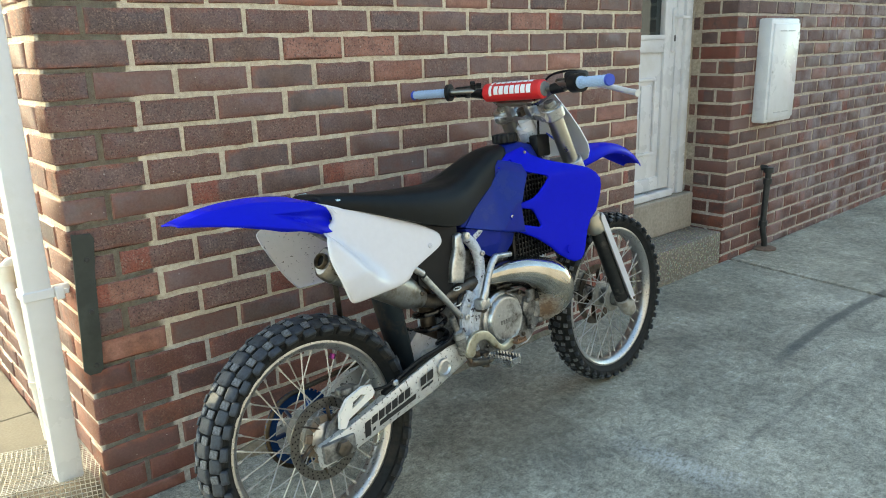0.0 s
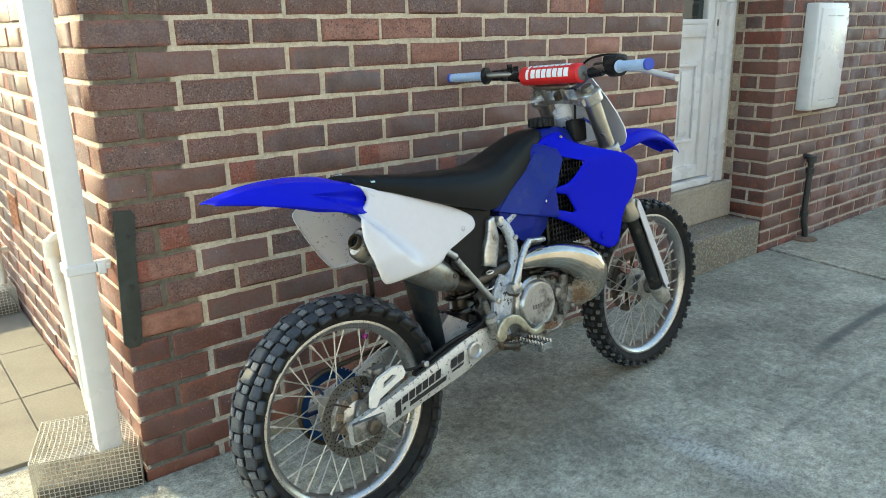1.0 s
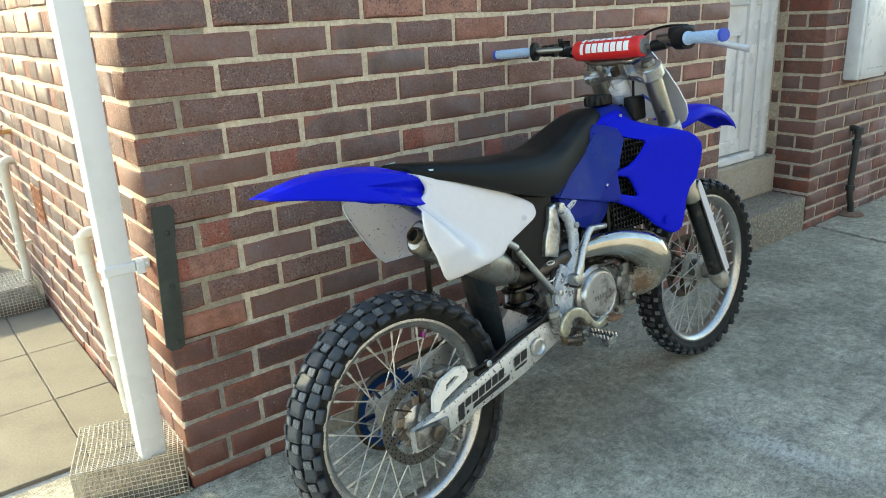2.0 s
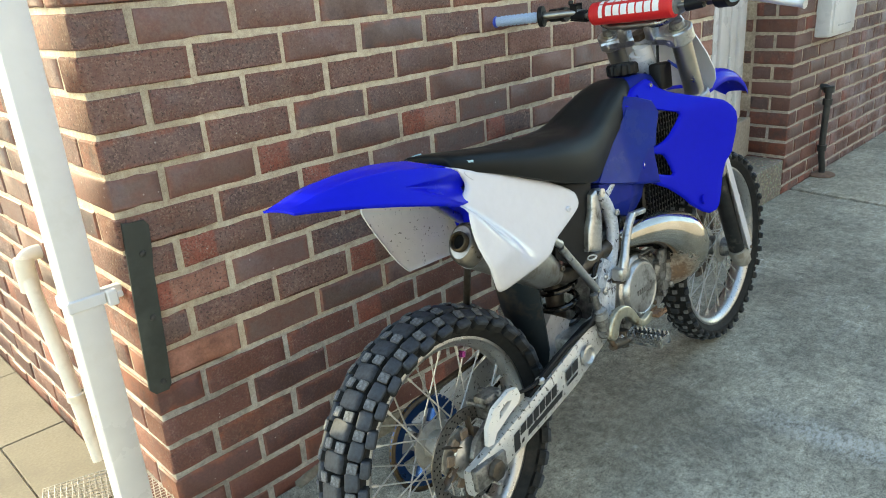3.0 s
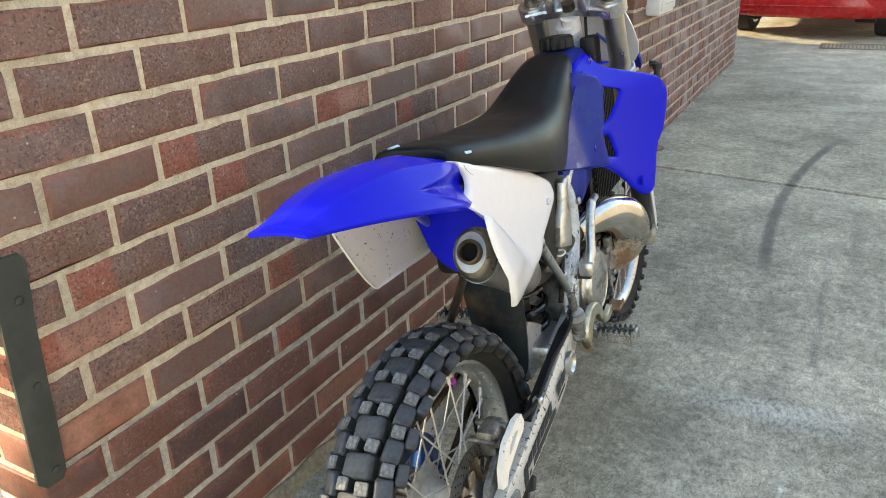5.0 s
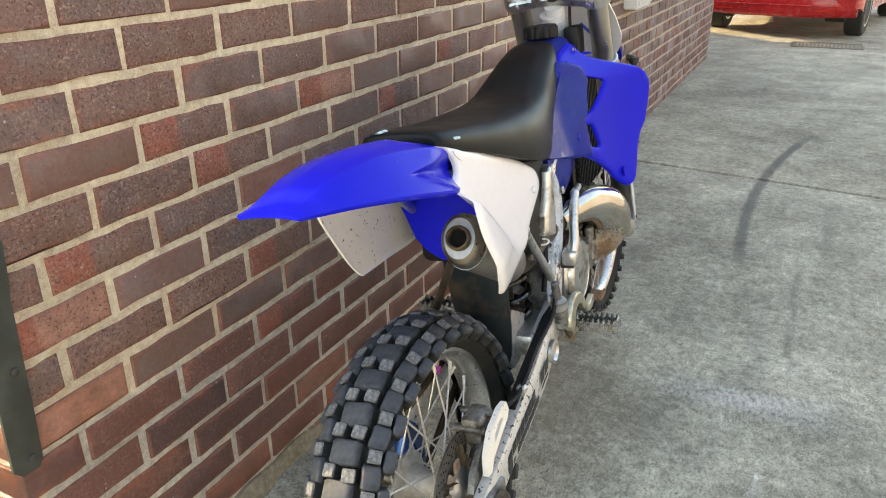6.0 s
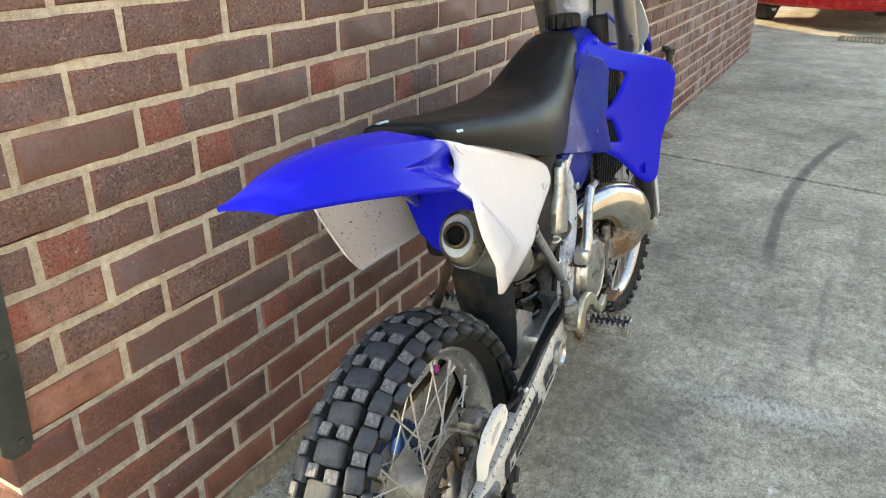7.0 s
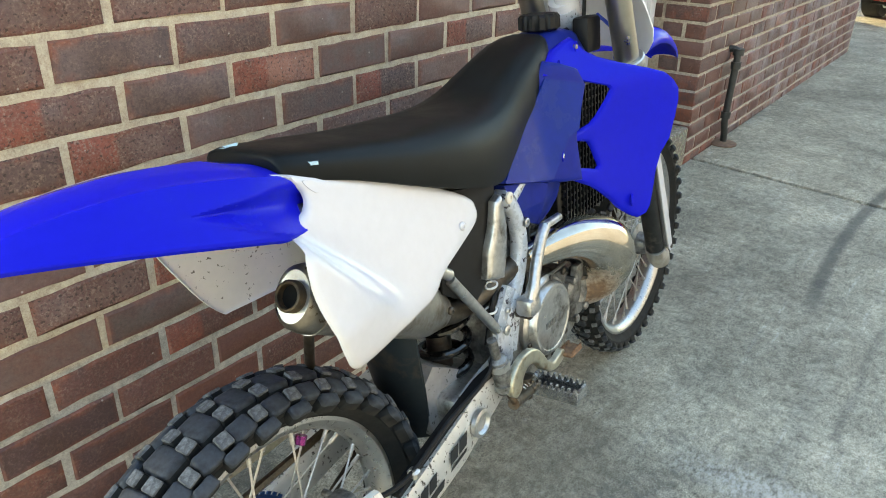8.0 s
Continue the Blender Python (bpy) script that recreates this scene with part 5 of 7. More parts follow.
def print_bar(x0, x1, lo, hi, parent, mat=INK, tilt=0.0):
    """A plain printed bar on the outer face of the right arm, between fractions of its height."""
    def zc(x):
        return 0.322 + (x - 0.02) * 0.250
    def hh(x):
        return 0.034 + (x - 0.02) * 0.036
    vs = []
    bm = B()
    for x, f in ((x0, lo), (x1, lo), (x1 + tilt, hi), (x0 + tilt, hi)):
        yy = -0.112 - (0.015 + (x - 0.02) * 0.0156) - 0.0009
        vs.append((x, yy, zc(x) + hh(x) * f * 0.68))
    a = [bm.verts.new(v) for v in vs]
    c = [bm.verts.new((x, y2 - 0.0006, z)) for x, y2, z in vs]
    bm.faces.new(c)
    for i in range(4):
        bm.faces.new((a[i], a[(i + 1) % 4], c[(i + 1) % 4], c[i]))
    return part("sticker", bm, mat, parent, smooth=0)


for x0, x1, lo, hi in ((0.078, 0.098, -0.9, 0.7), (0.104, 0.112, -0.75, -0.45), (0.104, 0.124, 0.0, 0.75), (0.128, 0.148, -0.1, 0.75), (0.152, 0.172, -0.1, 0.75), (0.176, 0.196, -0.1, 0.75),
                       (0.200, 0.220, -0.1, 0.75), (0.224, 0.244, -0.1, 0.75), (0.128, 0.262, -0.75, -0.3)):
    print_bar(x0, x1, lo, hi, swing, INK, 0.004)
for x0, x1, lo, hi in ((0.285, 0.306, -0.05, 0.75), (0.311, 0.334, -0.05, 0.75), (0.285, 0.330, -0.45, -0.25)):
    print_bar(x0, x1, lo, hi, swing, INK, 0.004)

path = [(0.0 + 0.104 * math.cos(a), 0.061, R_REAR + 0.104 * math.sin(a)) for a in np.linspace(math.pi / 2 + 0.1, 3 * math.pi / 2 - 0.1, 22)]
path += [(0.30, 0.061, 0.375), (0.545, 0.061, 0.395), (0.575, 0.061, 0.425), (0.545, 0.061, 0.455), (0.30, 0.061, 0.452)]
bm = ring_tube(B(), path, 0.0085, 6, closed=True, flat=0.8)
part("chain", bm, CHAIN, bike, "worn gold drive chain")
bm = B()
block(bm, 0.045, 0.105, -0.098, -0.058, 0.398, 0.452, 0.010, 2)
block(bm, 0.062, 0.125, -0.105, -0.092, 0.385, 0.425, 0.006, 2)
caliper = part("rear_caliper", bm, CAST, bike, "dirty cast rear brake caliper")
part("pad_pin", tubes(([(0.050, -0.105, 0.430), (0.050, -0.045, 0.430)], 0.008), ([(0.085, -0.105, 0.445), (0.085, -0.045, 0.445)], 0.006)), CAST, caliper)
guard = [(0.012, 0.362), (0.030, 0.358), (0.044, 0.378), (0.098, 0.400), (0.128, 0.410), (0.136, 0.424), (0.128, 0.444), (0.100, 0.448), (0.046, 0.432), (0.018, 0.400)]
hole = [(0.058, 0.402), (0.092, 0.416), (0.106, 0.425), (0.090, 0.430), (0.062, 0.418)]
part("caliper_guard", panel(guard, lambda x, z: -0.118, 0.011, [hole]), GRIME_WHITE, caliper, "white plastic caliper guard")
part("caliper_bracket", panel([(-0.02, 0.345), (0.035, 0.352), (0.060, 0.385), (0.115, 0.395), (0.112, 0.41), (0.040, 0.402), (-0.005, 0.375)], lambda x, z: -0.100, 0.012), CAST, caliper)
bolt(0.060, -0.107, 0.405, -1, caliper, 0.008, STEEL)
bolt(0.108, -0.107, 0.412, -1, caliper, 0.008, STEEL)
part("brake_hose", tubes((curve([(0.10, -0.095, 0.43), (0.18, -0.12, 0.425), (0.30, -0.125, 0.462), (0.42, -0.125, 0.48), (0.46, -0.12, 0.52)], 6), 0.0045), sides=8), BLACK, bike)
part("hose_clip", block(B(), 0.195, 0.212, -0.132, -0.112, 0.418, 0.434, 0.004), ALLOY, bike)

# ---- shock and mud flap ----
turns = 5.0
pts = [(0.455 + 0.046 * math.cos(a), -0.012 + 0.046 * math.sin(a), 0.43 + 0.23 * a / (math.tau * turns)) for a in np.linspace(0, math.tau * turns, 90)]
shock = part("shock_spring", ring_tube(B(), pts, 0.0085, 10), plain("oily_spring", (0.006, 0.006, 0.0065), 0.12, grain=0.2, relief=0.1, shine=0.6), bike, "oily black coil spring of the rear shock")
part("shock_body", tubes(([(0.455, 0, 0.38), (0.455, 0, 0.72)], 0.024)), STEEL, shock)
part("linkage", loft([[(x, y, z) for x, z in ((0.34, 0.385), (0.43, 0.395), (0.466, 0.450), (0.40, 0.492), (0.359, 0.515), (0.327, 0.487))] for y in (-0.056, 0.056)]), plain("spattered_alloy", (0.33, 0.31, 0.30), 0.5, metal=0.3, grain=0.1, scale=60, relief=0.1, dirt=(0.05, 0.04, 0.035), dirt_amount=0.35, dirt_scale=70, crisp=True), bike, "spattered alloy linkage guard")
flap = []
for z, x, y0, y1 in ((0.72, 0.262, -0.078, 0.058), (0.64, 0.270, -0.078, 0.056), (0.56, 0.282, -0.073, 0.054), (0.49, 0.296, -0.066, 0.052), (0.43, 0.310, -0.056, 0.050), (0.375, 0.326, -0.044, 0.046)):
    us = [k / 8 for k in range(9)]
    bow = lambda u: 0.022 * abs(2 * u - 1) ** 2.2
    flap.append([(x + bow(u), y0 + (y1 - y0) * u, z) for u in us] + [(x + 0.005 + bow(u), y0 + (y1 - y0) * u, z) for u in reversed(us)])
part("mud_flap", loft(flap), FLAP, bike, "dusty dark plastic mud flap")

# ---- frame ----
frame_runs = []
for s in (-1, 1):
    frame_runs += [(curve([(0.565, s * 0.082, 0.765), (0.602, s * 0.086, 0.725), (0.618, s * 0.088, 0.66), (0.595, s * 0.090, 0.59), (0.550, s * 0.092, 0.53), (0.535, s * 0.092, 0.46), (0.56, s * 0.085, 0.40)], 5), 0.0165),
                   (curve([(1.02, s * 0.02, 0.93), (0.85, s * 0.05, 0.86), (0.70, s * 0.075, 0.80), (0.60, s * 0.082, 0.75)], 4), 0.016),
                   ([(0.56, s * 0.075, 0.40), (0.66, s * 0.04, 0.345), (0.86, s * 0.03, 0.345), (0.95, s * 0.02, 0.41)], 0.014)]
frame_runs += [([(0.97, 0, 0.40), (1.06, 0, 0.86)], 0.018), ([(1.005, 0, 1.045), (1.075, 0, 0.90)], 0.032)]
chassis = part("frame", tubes(*frame_runs), FRAME, bike, "silver painted steel frame with chipped paint")
for s in (-1, 1):
    part("frame_plate", panel([(0.498, 0.47), (0.565, 0.455), (0.585, 0.52), (0.575, 0.58), (0.545, 0.60), (0.505, 0.545)], lambda x, z: s * 0.102, 0.012), FRAME, chassis)
part("head_pipe", tubes(([(1.002, 0, 1.062), (1.085, 0, 0.895)], 0.033)), WHITE, chassis, "white steering head")
sub = []
for s in (-1, 1):
    sub += [([(0.375, s * 0.098, 0.682), (0.500, s * 0.102, 0.530)], 0.0095), (curve([(0.10, s * 0.07, 0.885), (0.30, s * 0.085, 0.835), (0.55, s * 0.082, 0.765)], 4), 0.011),
            ([(0.10, s * 0.07, 0.885), (0.375, s * 0.098, 0.690)], 0.010)]
part("subframe", tubes(*sub), ALLOY, bike, "alloy rear subframe tubes")
bolt(0.56, -0.105, 0.765, -1, chassis, 0.011, CREAM_PVC)
bolt(0.615, -0.106, 0.70, -1, chassis, 0.009)
bolt(0.515, -0.112, 0.525, -1, chassis, 0.010)
bolt(0.535, -0.104, 0.555, -1, chassis, 0.006)
part("reservoir", panel([(0.505, 0.775), (0.524, 0.782), (0.536, 0.755), (0.548, 0.721), (0.536, 0.675), (0.517, 0.629), (0.475, 0.640), (0.482, 0.69), (0.497, 0.733)], lambda x, z: -0.107 - 0.010 * math.sin(math.pi * min(1, max(0, (x - 0.47) / 0.08))), 0.012, cell=0.010, curl=0.008), ALLOY, bike, "silver metal shock reservoir bracket", 50)
part("airbox", panel([(0.36, 0.83), (0.53, 0.80), (0.525, 0.745), (0.505, 0.70), (0.492, 0.625), (0.455, 0.60), (0.36, 0.66)], lambda x, z: -0.090 - 0.006 * math.sin((z - 0.6) * 9), 0.004), BLACK, bike, "matt black airbox cover")
part("airbox_body", block(B(), 0.25, 0.52, -0.085, 0.085, 0.66, 0.84, 0.02, 2), BLACK, bike)

# ---- engine ----
secs = []
for y, s in ((-0.095, 0.90), (-0.080, 1.0), (0.0, 1.02), (0.080, 1.0), (0.095, 0.90)):
    prof = [(0.545, 0.40), (0.60, 0.355), (0.72, 0.345), (0.84, 0.375), (0.87, 0.44), (0.85, 0.50), (0.78, 0.545), (0.66, 0.555), (0.58, 0.52), (0.55, 0.46)]
    secs.append([(0.705 + (x - 0.705) * s, y, 0.45 + (z - 0.45) * s) for x, z in curve(prof, 3, True)])
engine = part("engine", loft(secs), CAST, bike, "cast alloy two-stroke engine, oily and scuffed")
bm = lathe(B(), [(0.090, 0), (0.090, 0.008), (0.084, 0.014), (0.079, 0.014), (0.077, 0.022), (0.072, 0.028), (0.066, 0.029), (0.064, 0.0275), (0.02, 0.0275), (0.005, 0.0275)], 48, pose(0.680, -0.095, 0.473, 0, 0, 180))
cover = part("clutch_cover", bm, ALLOY, engine, "round worn alloy clutch cover")
for k in range(6):
    a = math.tau * k / 6 + 0.3
    bolt(0.680 + 0.083 * math.cos(a), -0.108, 0.473 + 0.083 * math.sin(a), -1, cover, 0.005, STEEL)
for k in range(6):
    part("cover_print", block(B(), 0.648 + 0.0112 * k, 0.656 + 0.0112 * k, -0.1240, -0.1222, 0.462, 0.476, 0.001), CAST, cover)
bm = lathe(B(), [(0.034, 0), (0.036, 0.012), (0.028, 0.018), (0.012, 0.020)], 24, pose(0.815, -0.092, 0.475, 0, 0, 180))
ring_tube(bm, [(0.850, -0.102, 0.498), (0.849, -0.102, 0.470), (0.835, -0.100, 0.440)], [0.014, 0.019, 0.016], 14)
for px, pz in ((0.800, 0.505), (0.868, 0.462), (0.852, 0.424), (0.806, 0.412)):
    lathe(bm, [(0.010, 0), (0.010, 0.022), (0.006, 0.025)], 10, pose(px, -0.092, pz, 0, 0, 180))
block(bm, 0.795, 0.850, -0.108, -0.092, 0.41, 0.50, 0.008, 2)
block(bm, 0.80, 0.83, -0.120, -0.10, 0.50, 0.54, 0.006, 2)
part("water_pump", bm, CAST, engine, "oily cast water pump housing")
bm = B()
for k in range(9):
    z = 0.555 + 0.022 * k
    block(bm, 0.715, 0.845, -0.062, 0.062, z, z + 0.012, 0.004, 1)
block(bm, 0.73, 0.83, -0.05, 0.05, 0.54, 0.78, 0.01, 1)
part("cylinder", bm, CAST, engine, smooth=30)
part("carburettor", tubes(([(0.585, 0, 0.615), (0.70, 0, 0.60)], 0.036), ([(0.63, 0, 0.55), (0.63, 0, 0.70)], 0.030), ([(0.52, 0, 0.64), (0.59, 0, 0.615)], 0.04)), CAST, engine)
part("breather_hose", tubes((curve([(0.60, -0.03, 0.57), (0.56, -0.07, 0.60), (0.515, -0.088, 0.58), (0.49, -0.085, 0.50)], 5), 0.006), sides=8), BLACK, engine)
hose = part("coolant_hose", tubes((curve([(0.79, -0.045, 0.565), (0.825, -0.080, 0.556), (0.846, -0.098, 0.535), (0.850, -0.102, 0.500)], 5), 0.0165), sides=14), BLACK, engine)
part("hose_screw", tubes(([(0.850, -0.118, 0.496), (0.880, -0.120, 0.494)], 0.0045), sides=8), PEG_STEEL, hose, "bright hose clip screw")
part("hose_clip", tubes(([(0.850, -0.102, 0.492), (0.850, -0.102, 0.500)], 0.0185), sides=16), STEEL, hose)
for x, z in ((0.512, 0.612), (0.505, 0.565)):
    part("cable_tie", ring_tube(B(), [(x + 0.011 * math.cos(k * math.tau / 12), -0.088 + 0.011 * math.sin(k * math.tau / 12), z + 0.003 * math.cos(k * math.tau / 12)) for k in range(12)], 0.0022, 6, closed=True), PRINT, engine, "white cable tie")
kick = part("kick_starter", tubes((curve([(0.566, -0.136, 0.562), (0.578, -0.138, 0.590), (0.598, -0.134, 0.625), (0.628, -0.129, 0.664), (0.652, -0.126, 0.682)], 4), [0.013] * 5 + [0.011] * 12), ([(0.650, -0.126, 0.684), (0.735, -0.112, 0.672)], 0.0085)), ALLOY, bike, "bare alloy kick start lever folded up")
part("kick_boss", block(B(), 0.546, 0.588, -0.150, -0.112, 0.538, 0.574, 0.010, 2), ALLOY, kick)
part("kick_shaft", lathe(B(), [(0.014, 0), (0.014, 0.05), (0.009, 0.052)], 14, pose(0.570, -0.085, 0.540, 0, 0, 180)), STEEL, kick)


for x, z in ((0.775, 0.535), (0.605, 0.405), (0.775, 0.395), (0.655, 0.372), (0.720, 0.366)):
    bolt(x, -0.097, z, -1, engine, 0.0075, STEEL)
part("hose_clamp", ring_tube(B(), [(0.842 + 0.0145 * math.cos(k * math.tau / 14), -0.074 + 0.010 * math.sin(k * math.tau / 14), 0.546 + 0.0145 * math.sin(k * math.tau / 14)) for k in range(14)], 0.003, 6, closed=True), PEG_STEEL, engine)
part("cable", ring_tube(B(), curve([(0.70, -0.065, 0.70), (0.655, -0.085, 0.64), (0.635, -0.09, 0.58), (0.625, -0.088, 0.52)], 5), 0.0045, 8), BLACK, engine)
part("case_rib", block(B(), 0.60, 0.79, -0.103, -0.094, 0.548, 0.556, 0.003), CAST, engine)
part("spring", ring_tube(B(), [(0.52 + 0.10 * k / 60, -0.125 + 0.006 * math.cos(k * 1.2), 0.388 + 0.006 * math.sin(k * 1.2)) for k in range(61)], 0.0014, 6), PEG_STEEL, engine, "thin coil return spring")


# ---- exhaust ----
run = curve([(0.80, 0.0, 0.545, 0.024), (0.840, -0.02, 0.49, 0.030), (0.865, -0.05, 0.455, 0.048), (0.890, -0.085, 0.464, 0.058), (0.912, -0.110, 0.490, 0.068), (0.918, -0.124, 0.524, 0.072), (0.894, -0.128, 0.558, 0.066),
             (0.845, -0.124, 0.587, 0.054), (0.78, -0.116, 0.610, 0.044), (0.70, -0.102, 0.619, 0.034), (0.63, -0.085, 0.616, 0.027)], 6)
exhaust = part("exhaust_pipe", ring_tube(B(), [p[:3] for p in run], [p[3] for p in run], 28), PIPE, bike, "nickel expansion chamber, heat stained and rusty below")
tail = curve([(0.645, -0.089, 0.617), (0.57, -0.074, 0.606), (0.50, -0.066, 0.594), (0.43, -0.062, 0.592), (0.365, -0.064, 0.616)], 5)
part("stinger", ring_tube(B(), tail, 0.021, 16), STEEL, exhaust, "dull brown steel tail of the exhaust chamber")
part("pipe_seam", ring_tube(B(), [(x, y - r * 0.985, z) for x, y, z, r in run[32:56]], 0.0016, 6), PIPE, exhaust)
bm = B()
a, c = Vector((0.040, -0.108, 0.800)), Vector((0.372, -0.066, 0.618))
d = (c - a).normalized()
ring_tube(bm, [a, a + d * 0.006, a + d * 0.020, a + d * 0.036, a + d * 0.32, a + d * 0.345, c + d * 0.015], [0.0265, 0.031, 0.034, 0.0355, 0.037, 0.033, 0.022], 32, flat=1.28)
silencer = part("silencer", bm, SILENCER, bike, "oval alloy silencer with a sooty tail")
bm = lathe(B(), [(0.0205, 0.004), (0.0205, -0.009), (0.0190, -0.0120), (0.0165, -0.0130), (0.0152, -0.0115), (0.0145, 0.004)], 28, closed=True)
part("tail_pipe", moved(bm, Matrix.Translation(a) @ d.to_track_quat("Y", "Z").to_matrix().to_4x4()), plain("sooty_steel", (0.075, 0.055, 0.035), 0.55, metal=0.7, grain=0.3, scale=120, relief=0.3, dirt=(0.02, 0.018, 0.015), dirt_amount=0.6, dirt_scale=50), silencer, "sooty tail pipe")
part("end_cap", ring_tube(B(), [a - d * 0.0015, a + d * 0.0045, a + d * 0.020, a + d * 0.034], [0.0262, 0.0318, 0.0350, 0.0362], 32, flat=1.28, cap=False), plain("stained_cap", (0.19, 0.18, 0.16), 0.36, metal=0.92, grain=0.15, scale=90, relief=0.1, dirt=(0.06, 0.045, 0.025), dirt_amount=0.55, dirt_scale=38, crisp=True), silencer, "heat-stained silencer end cap")
# black disc for the soot and the shaded depth of the bore
part("bore", ring_tube(B(), [a - d * 0.0022, a + d * 0.001], [0.0147, 0.0147], 18), SOOT_HOLE_SHADE, silencer)
part("band", ring_tube(B(), [a + d * 0.036, a + d * 0.044], [0.0368, 0.0368], 32, flat=1.28), SILENCER, silencer)
bolt(0.350, -0.112, 0.640, -1, silencer, 0.007, STEEL)
part("silencer_bracket", tubes(([(0.10, -0.06, 0.735), (0.155, 0.02, 0.60)], 0.008), ([(0.16, 0.03, 0.60), (0.26, 0.07, 0.50)], 0.008)), STEEL, bike)

# ---- foot controls ----
for s in (-1, 1):
    bm = B()
    x0, z0 = (0.585, 0.383) if s < 0 else (0.557, 0.414)
    y0, y1 = (-0.130, -0.228) if s < 0 else (0.150, 0.270)
    half = 0.019
    for x in (x0 - half, x0 + half):
        for k in range(8):
            y = y0 + (y1 - y0) * (k + 0.5) / 8
            rows = [[bm.verts.new((x + dx, y + dy, z0 + dz)) for dy, dz in ((-0.0055, 0.002), (-0.002, 0.016), (0.002, 0.016), (0.0055, 0.002))] for dx in (-0.003, 0.003)]
            bm.faces.new(rows[0])
            bm.faces.new(rows[1][::-1])
            for q in range(4):
                bm.faces.new((rows[0][q], rows[0][(q + 1) % 4], rows[1][(q + 1) % 4], rows[1][q]))
        block(bm, x - 0.003, x + 0.003, min(y0, y1), max(y0, y1), z0 - 0.016, z0 + 0.006)
    block(bm, x0 - half, x0 + half, min(y1, y1 - s * 0.006), max(y1, y1 - s * 0.006), z0 - 0.010, z0 + 0.008)
    block(bm, x0 - 0.020, x0 + 0.020, min(y0, y0 - s * 0.03), max(y0, y0 - s * 0.03), z0 - 0.018, z0 + 0.004, 0.003)
    peg = part("foot_peg", bm, PEG_STEEL, bike, "toothed steel foot peg")
    part("peg_floor", block(B(), x0 - half + 0.003, x0 + half - 0.003, min(y0, y1 - s * 0.007), max(y0, y1 - s * 0.007), z0 - 0.010, z0 - 0.004), BLACK, peg, "black floor between the teeth")
    part("peg_mount", tubes(([(0.55, s * 0.085, 0.40), (x0, y0 - s * 0.015, z0 - 0.008)], 0.016), ([(0.565, s * 0.118, 0.355), (0.565, s * 0.118, 0.400)], 0.013)), STEEL, bike)
PEDAL = [(0.462, 0.424), (0.464, 0.446), (0.475, 0.465), (0.493, 0.479), (0.523, 0.484), (0.556, 0.474), (0.581, 0.452), (0.598, 0.428), (0.619, 0.412), (0.642, 0.415), (0.662, 0.420), (0.671, 0.409),
         (0.664, 0.398), (0.636, 0.391), (0.604, 0.399), (0.572, 0.423), (0.554, 0.444), (0.536, 0.452), (0.518, 0.452), (0.503, 0.440), (0.496, 0.420), (0.478, 0.412)]
pedal = part("brake_pedal", panel(curve(PEDAL, 2, True), lambda x, z: -0.152, 0.010, cell=0.012, curl=0.004), ZINC, bike, "zinc plated curved rear brake pedal", 50)
bm = block(B(), 0.660, 0.708, -0.172, -0.142, 0.402, 0.412, 0.003)
for k in range(5):
    for q in (-0.171, -0.145):
        block(bm, 0.665 + 0.0085 * k, 0.670 + 0.0085 * k, q, q + 0.003, 0.411, 0.418)
part("pedal_tip", bm, plain("rusty_tip", (0.16, 0.085, 0.045), 0.8, grain=0.4, scale=120, relief=0.5), pedal, "rusty toothed pedal tip")
bm = B()
ring_tube(bm, [(0.440, -0.128, 0.545), (0.452, -0.128, 0.505), (0.454, -0.128, 0.50), (0.475, -0.128, 0.425)], [0.009, 0.009, 0.017, 0.017], 14)
master = part("brake_master_cylinder", bm, CAST, bike, "small alloy rear brake cylinder")
for u, w in (((0.4555, -0.128, 0.494), (0.460, -0.128, 0.480)), ((0.469, -0.128, 0.446), (0.473, -0.128, 0.432))):
    part("collar", tubes(([u, w], 0.0195)), ALLOY, master)
part("pedal_link", tubes(([(0.475, -0.128, 0.43), (0.485, -0.140, 0.395)], 0.007), ([(0.48, -0.14, 0.395), (0.56, -0.125, 0.372)], 0.012)), STEEL, bike)

# ---- bodywork ----
def side_depth(s):
    def depth(x, z):
        # a flat panel leaning in towards the seat, swelling out at its rear edge over the silencer below a slanting crease
        d = 0.886 - 0.80 * (x - 0.045) - z
        u = min(1.0, max(0.0, (d + 0.006) / (0.036 + 0.25 * max(0.0, x - 0.06))))
        swell = 0.048 * math.exp(-(max(0.0, x - 0.04) / 0.165) ** 2) * u * u * (3 - 2 * u) * min(1.0, max(0.0, (z - 0.62) / 0.13))
        y = 0.084 + 0.215 * (0.934 - z) - 0.022 * (x - 0.089) + swell
        y -= 0.006 * max(0.0, (0.715 - z) / 0.035) ** 2
        return s * y
    return depth


PANEL_EDGE = curve([(0.066, 0.944), (0.092, 0.928), (0.106, 0.907), (0.098, 0.888), (0.064, 0.874), (0.044, 0.860), (0.038, 0.840), (0.036, 0.806), (0.046, 0.764), (0.064, 0.718), (0.080, 0.690), (0.104, 0.680), (0.19, 0.681), (0.27, 0.684),
                    (0.302, 0.694), (0.330, 0.716), (0.388, 0.737), (0.446, 0.760), (0.454, 0.784), (0.436, 0.806), (0.349, 0.849), (0.257, 0.882), (0.148, 0.919)], 3, True)
sp = part("side_panel", panel(PANEL_EDGE, side_depth(-1), 0.004, cell=0.010, curl=0.008), WHITE, bike, "glossy white side panel with a pressed crease", 50)
bolt(0.400, side_depth(-1)(0.400, 0.768), 0.768, -1, sp, 0.007, WHITE)
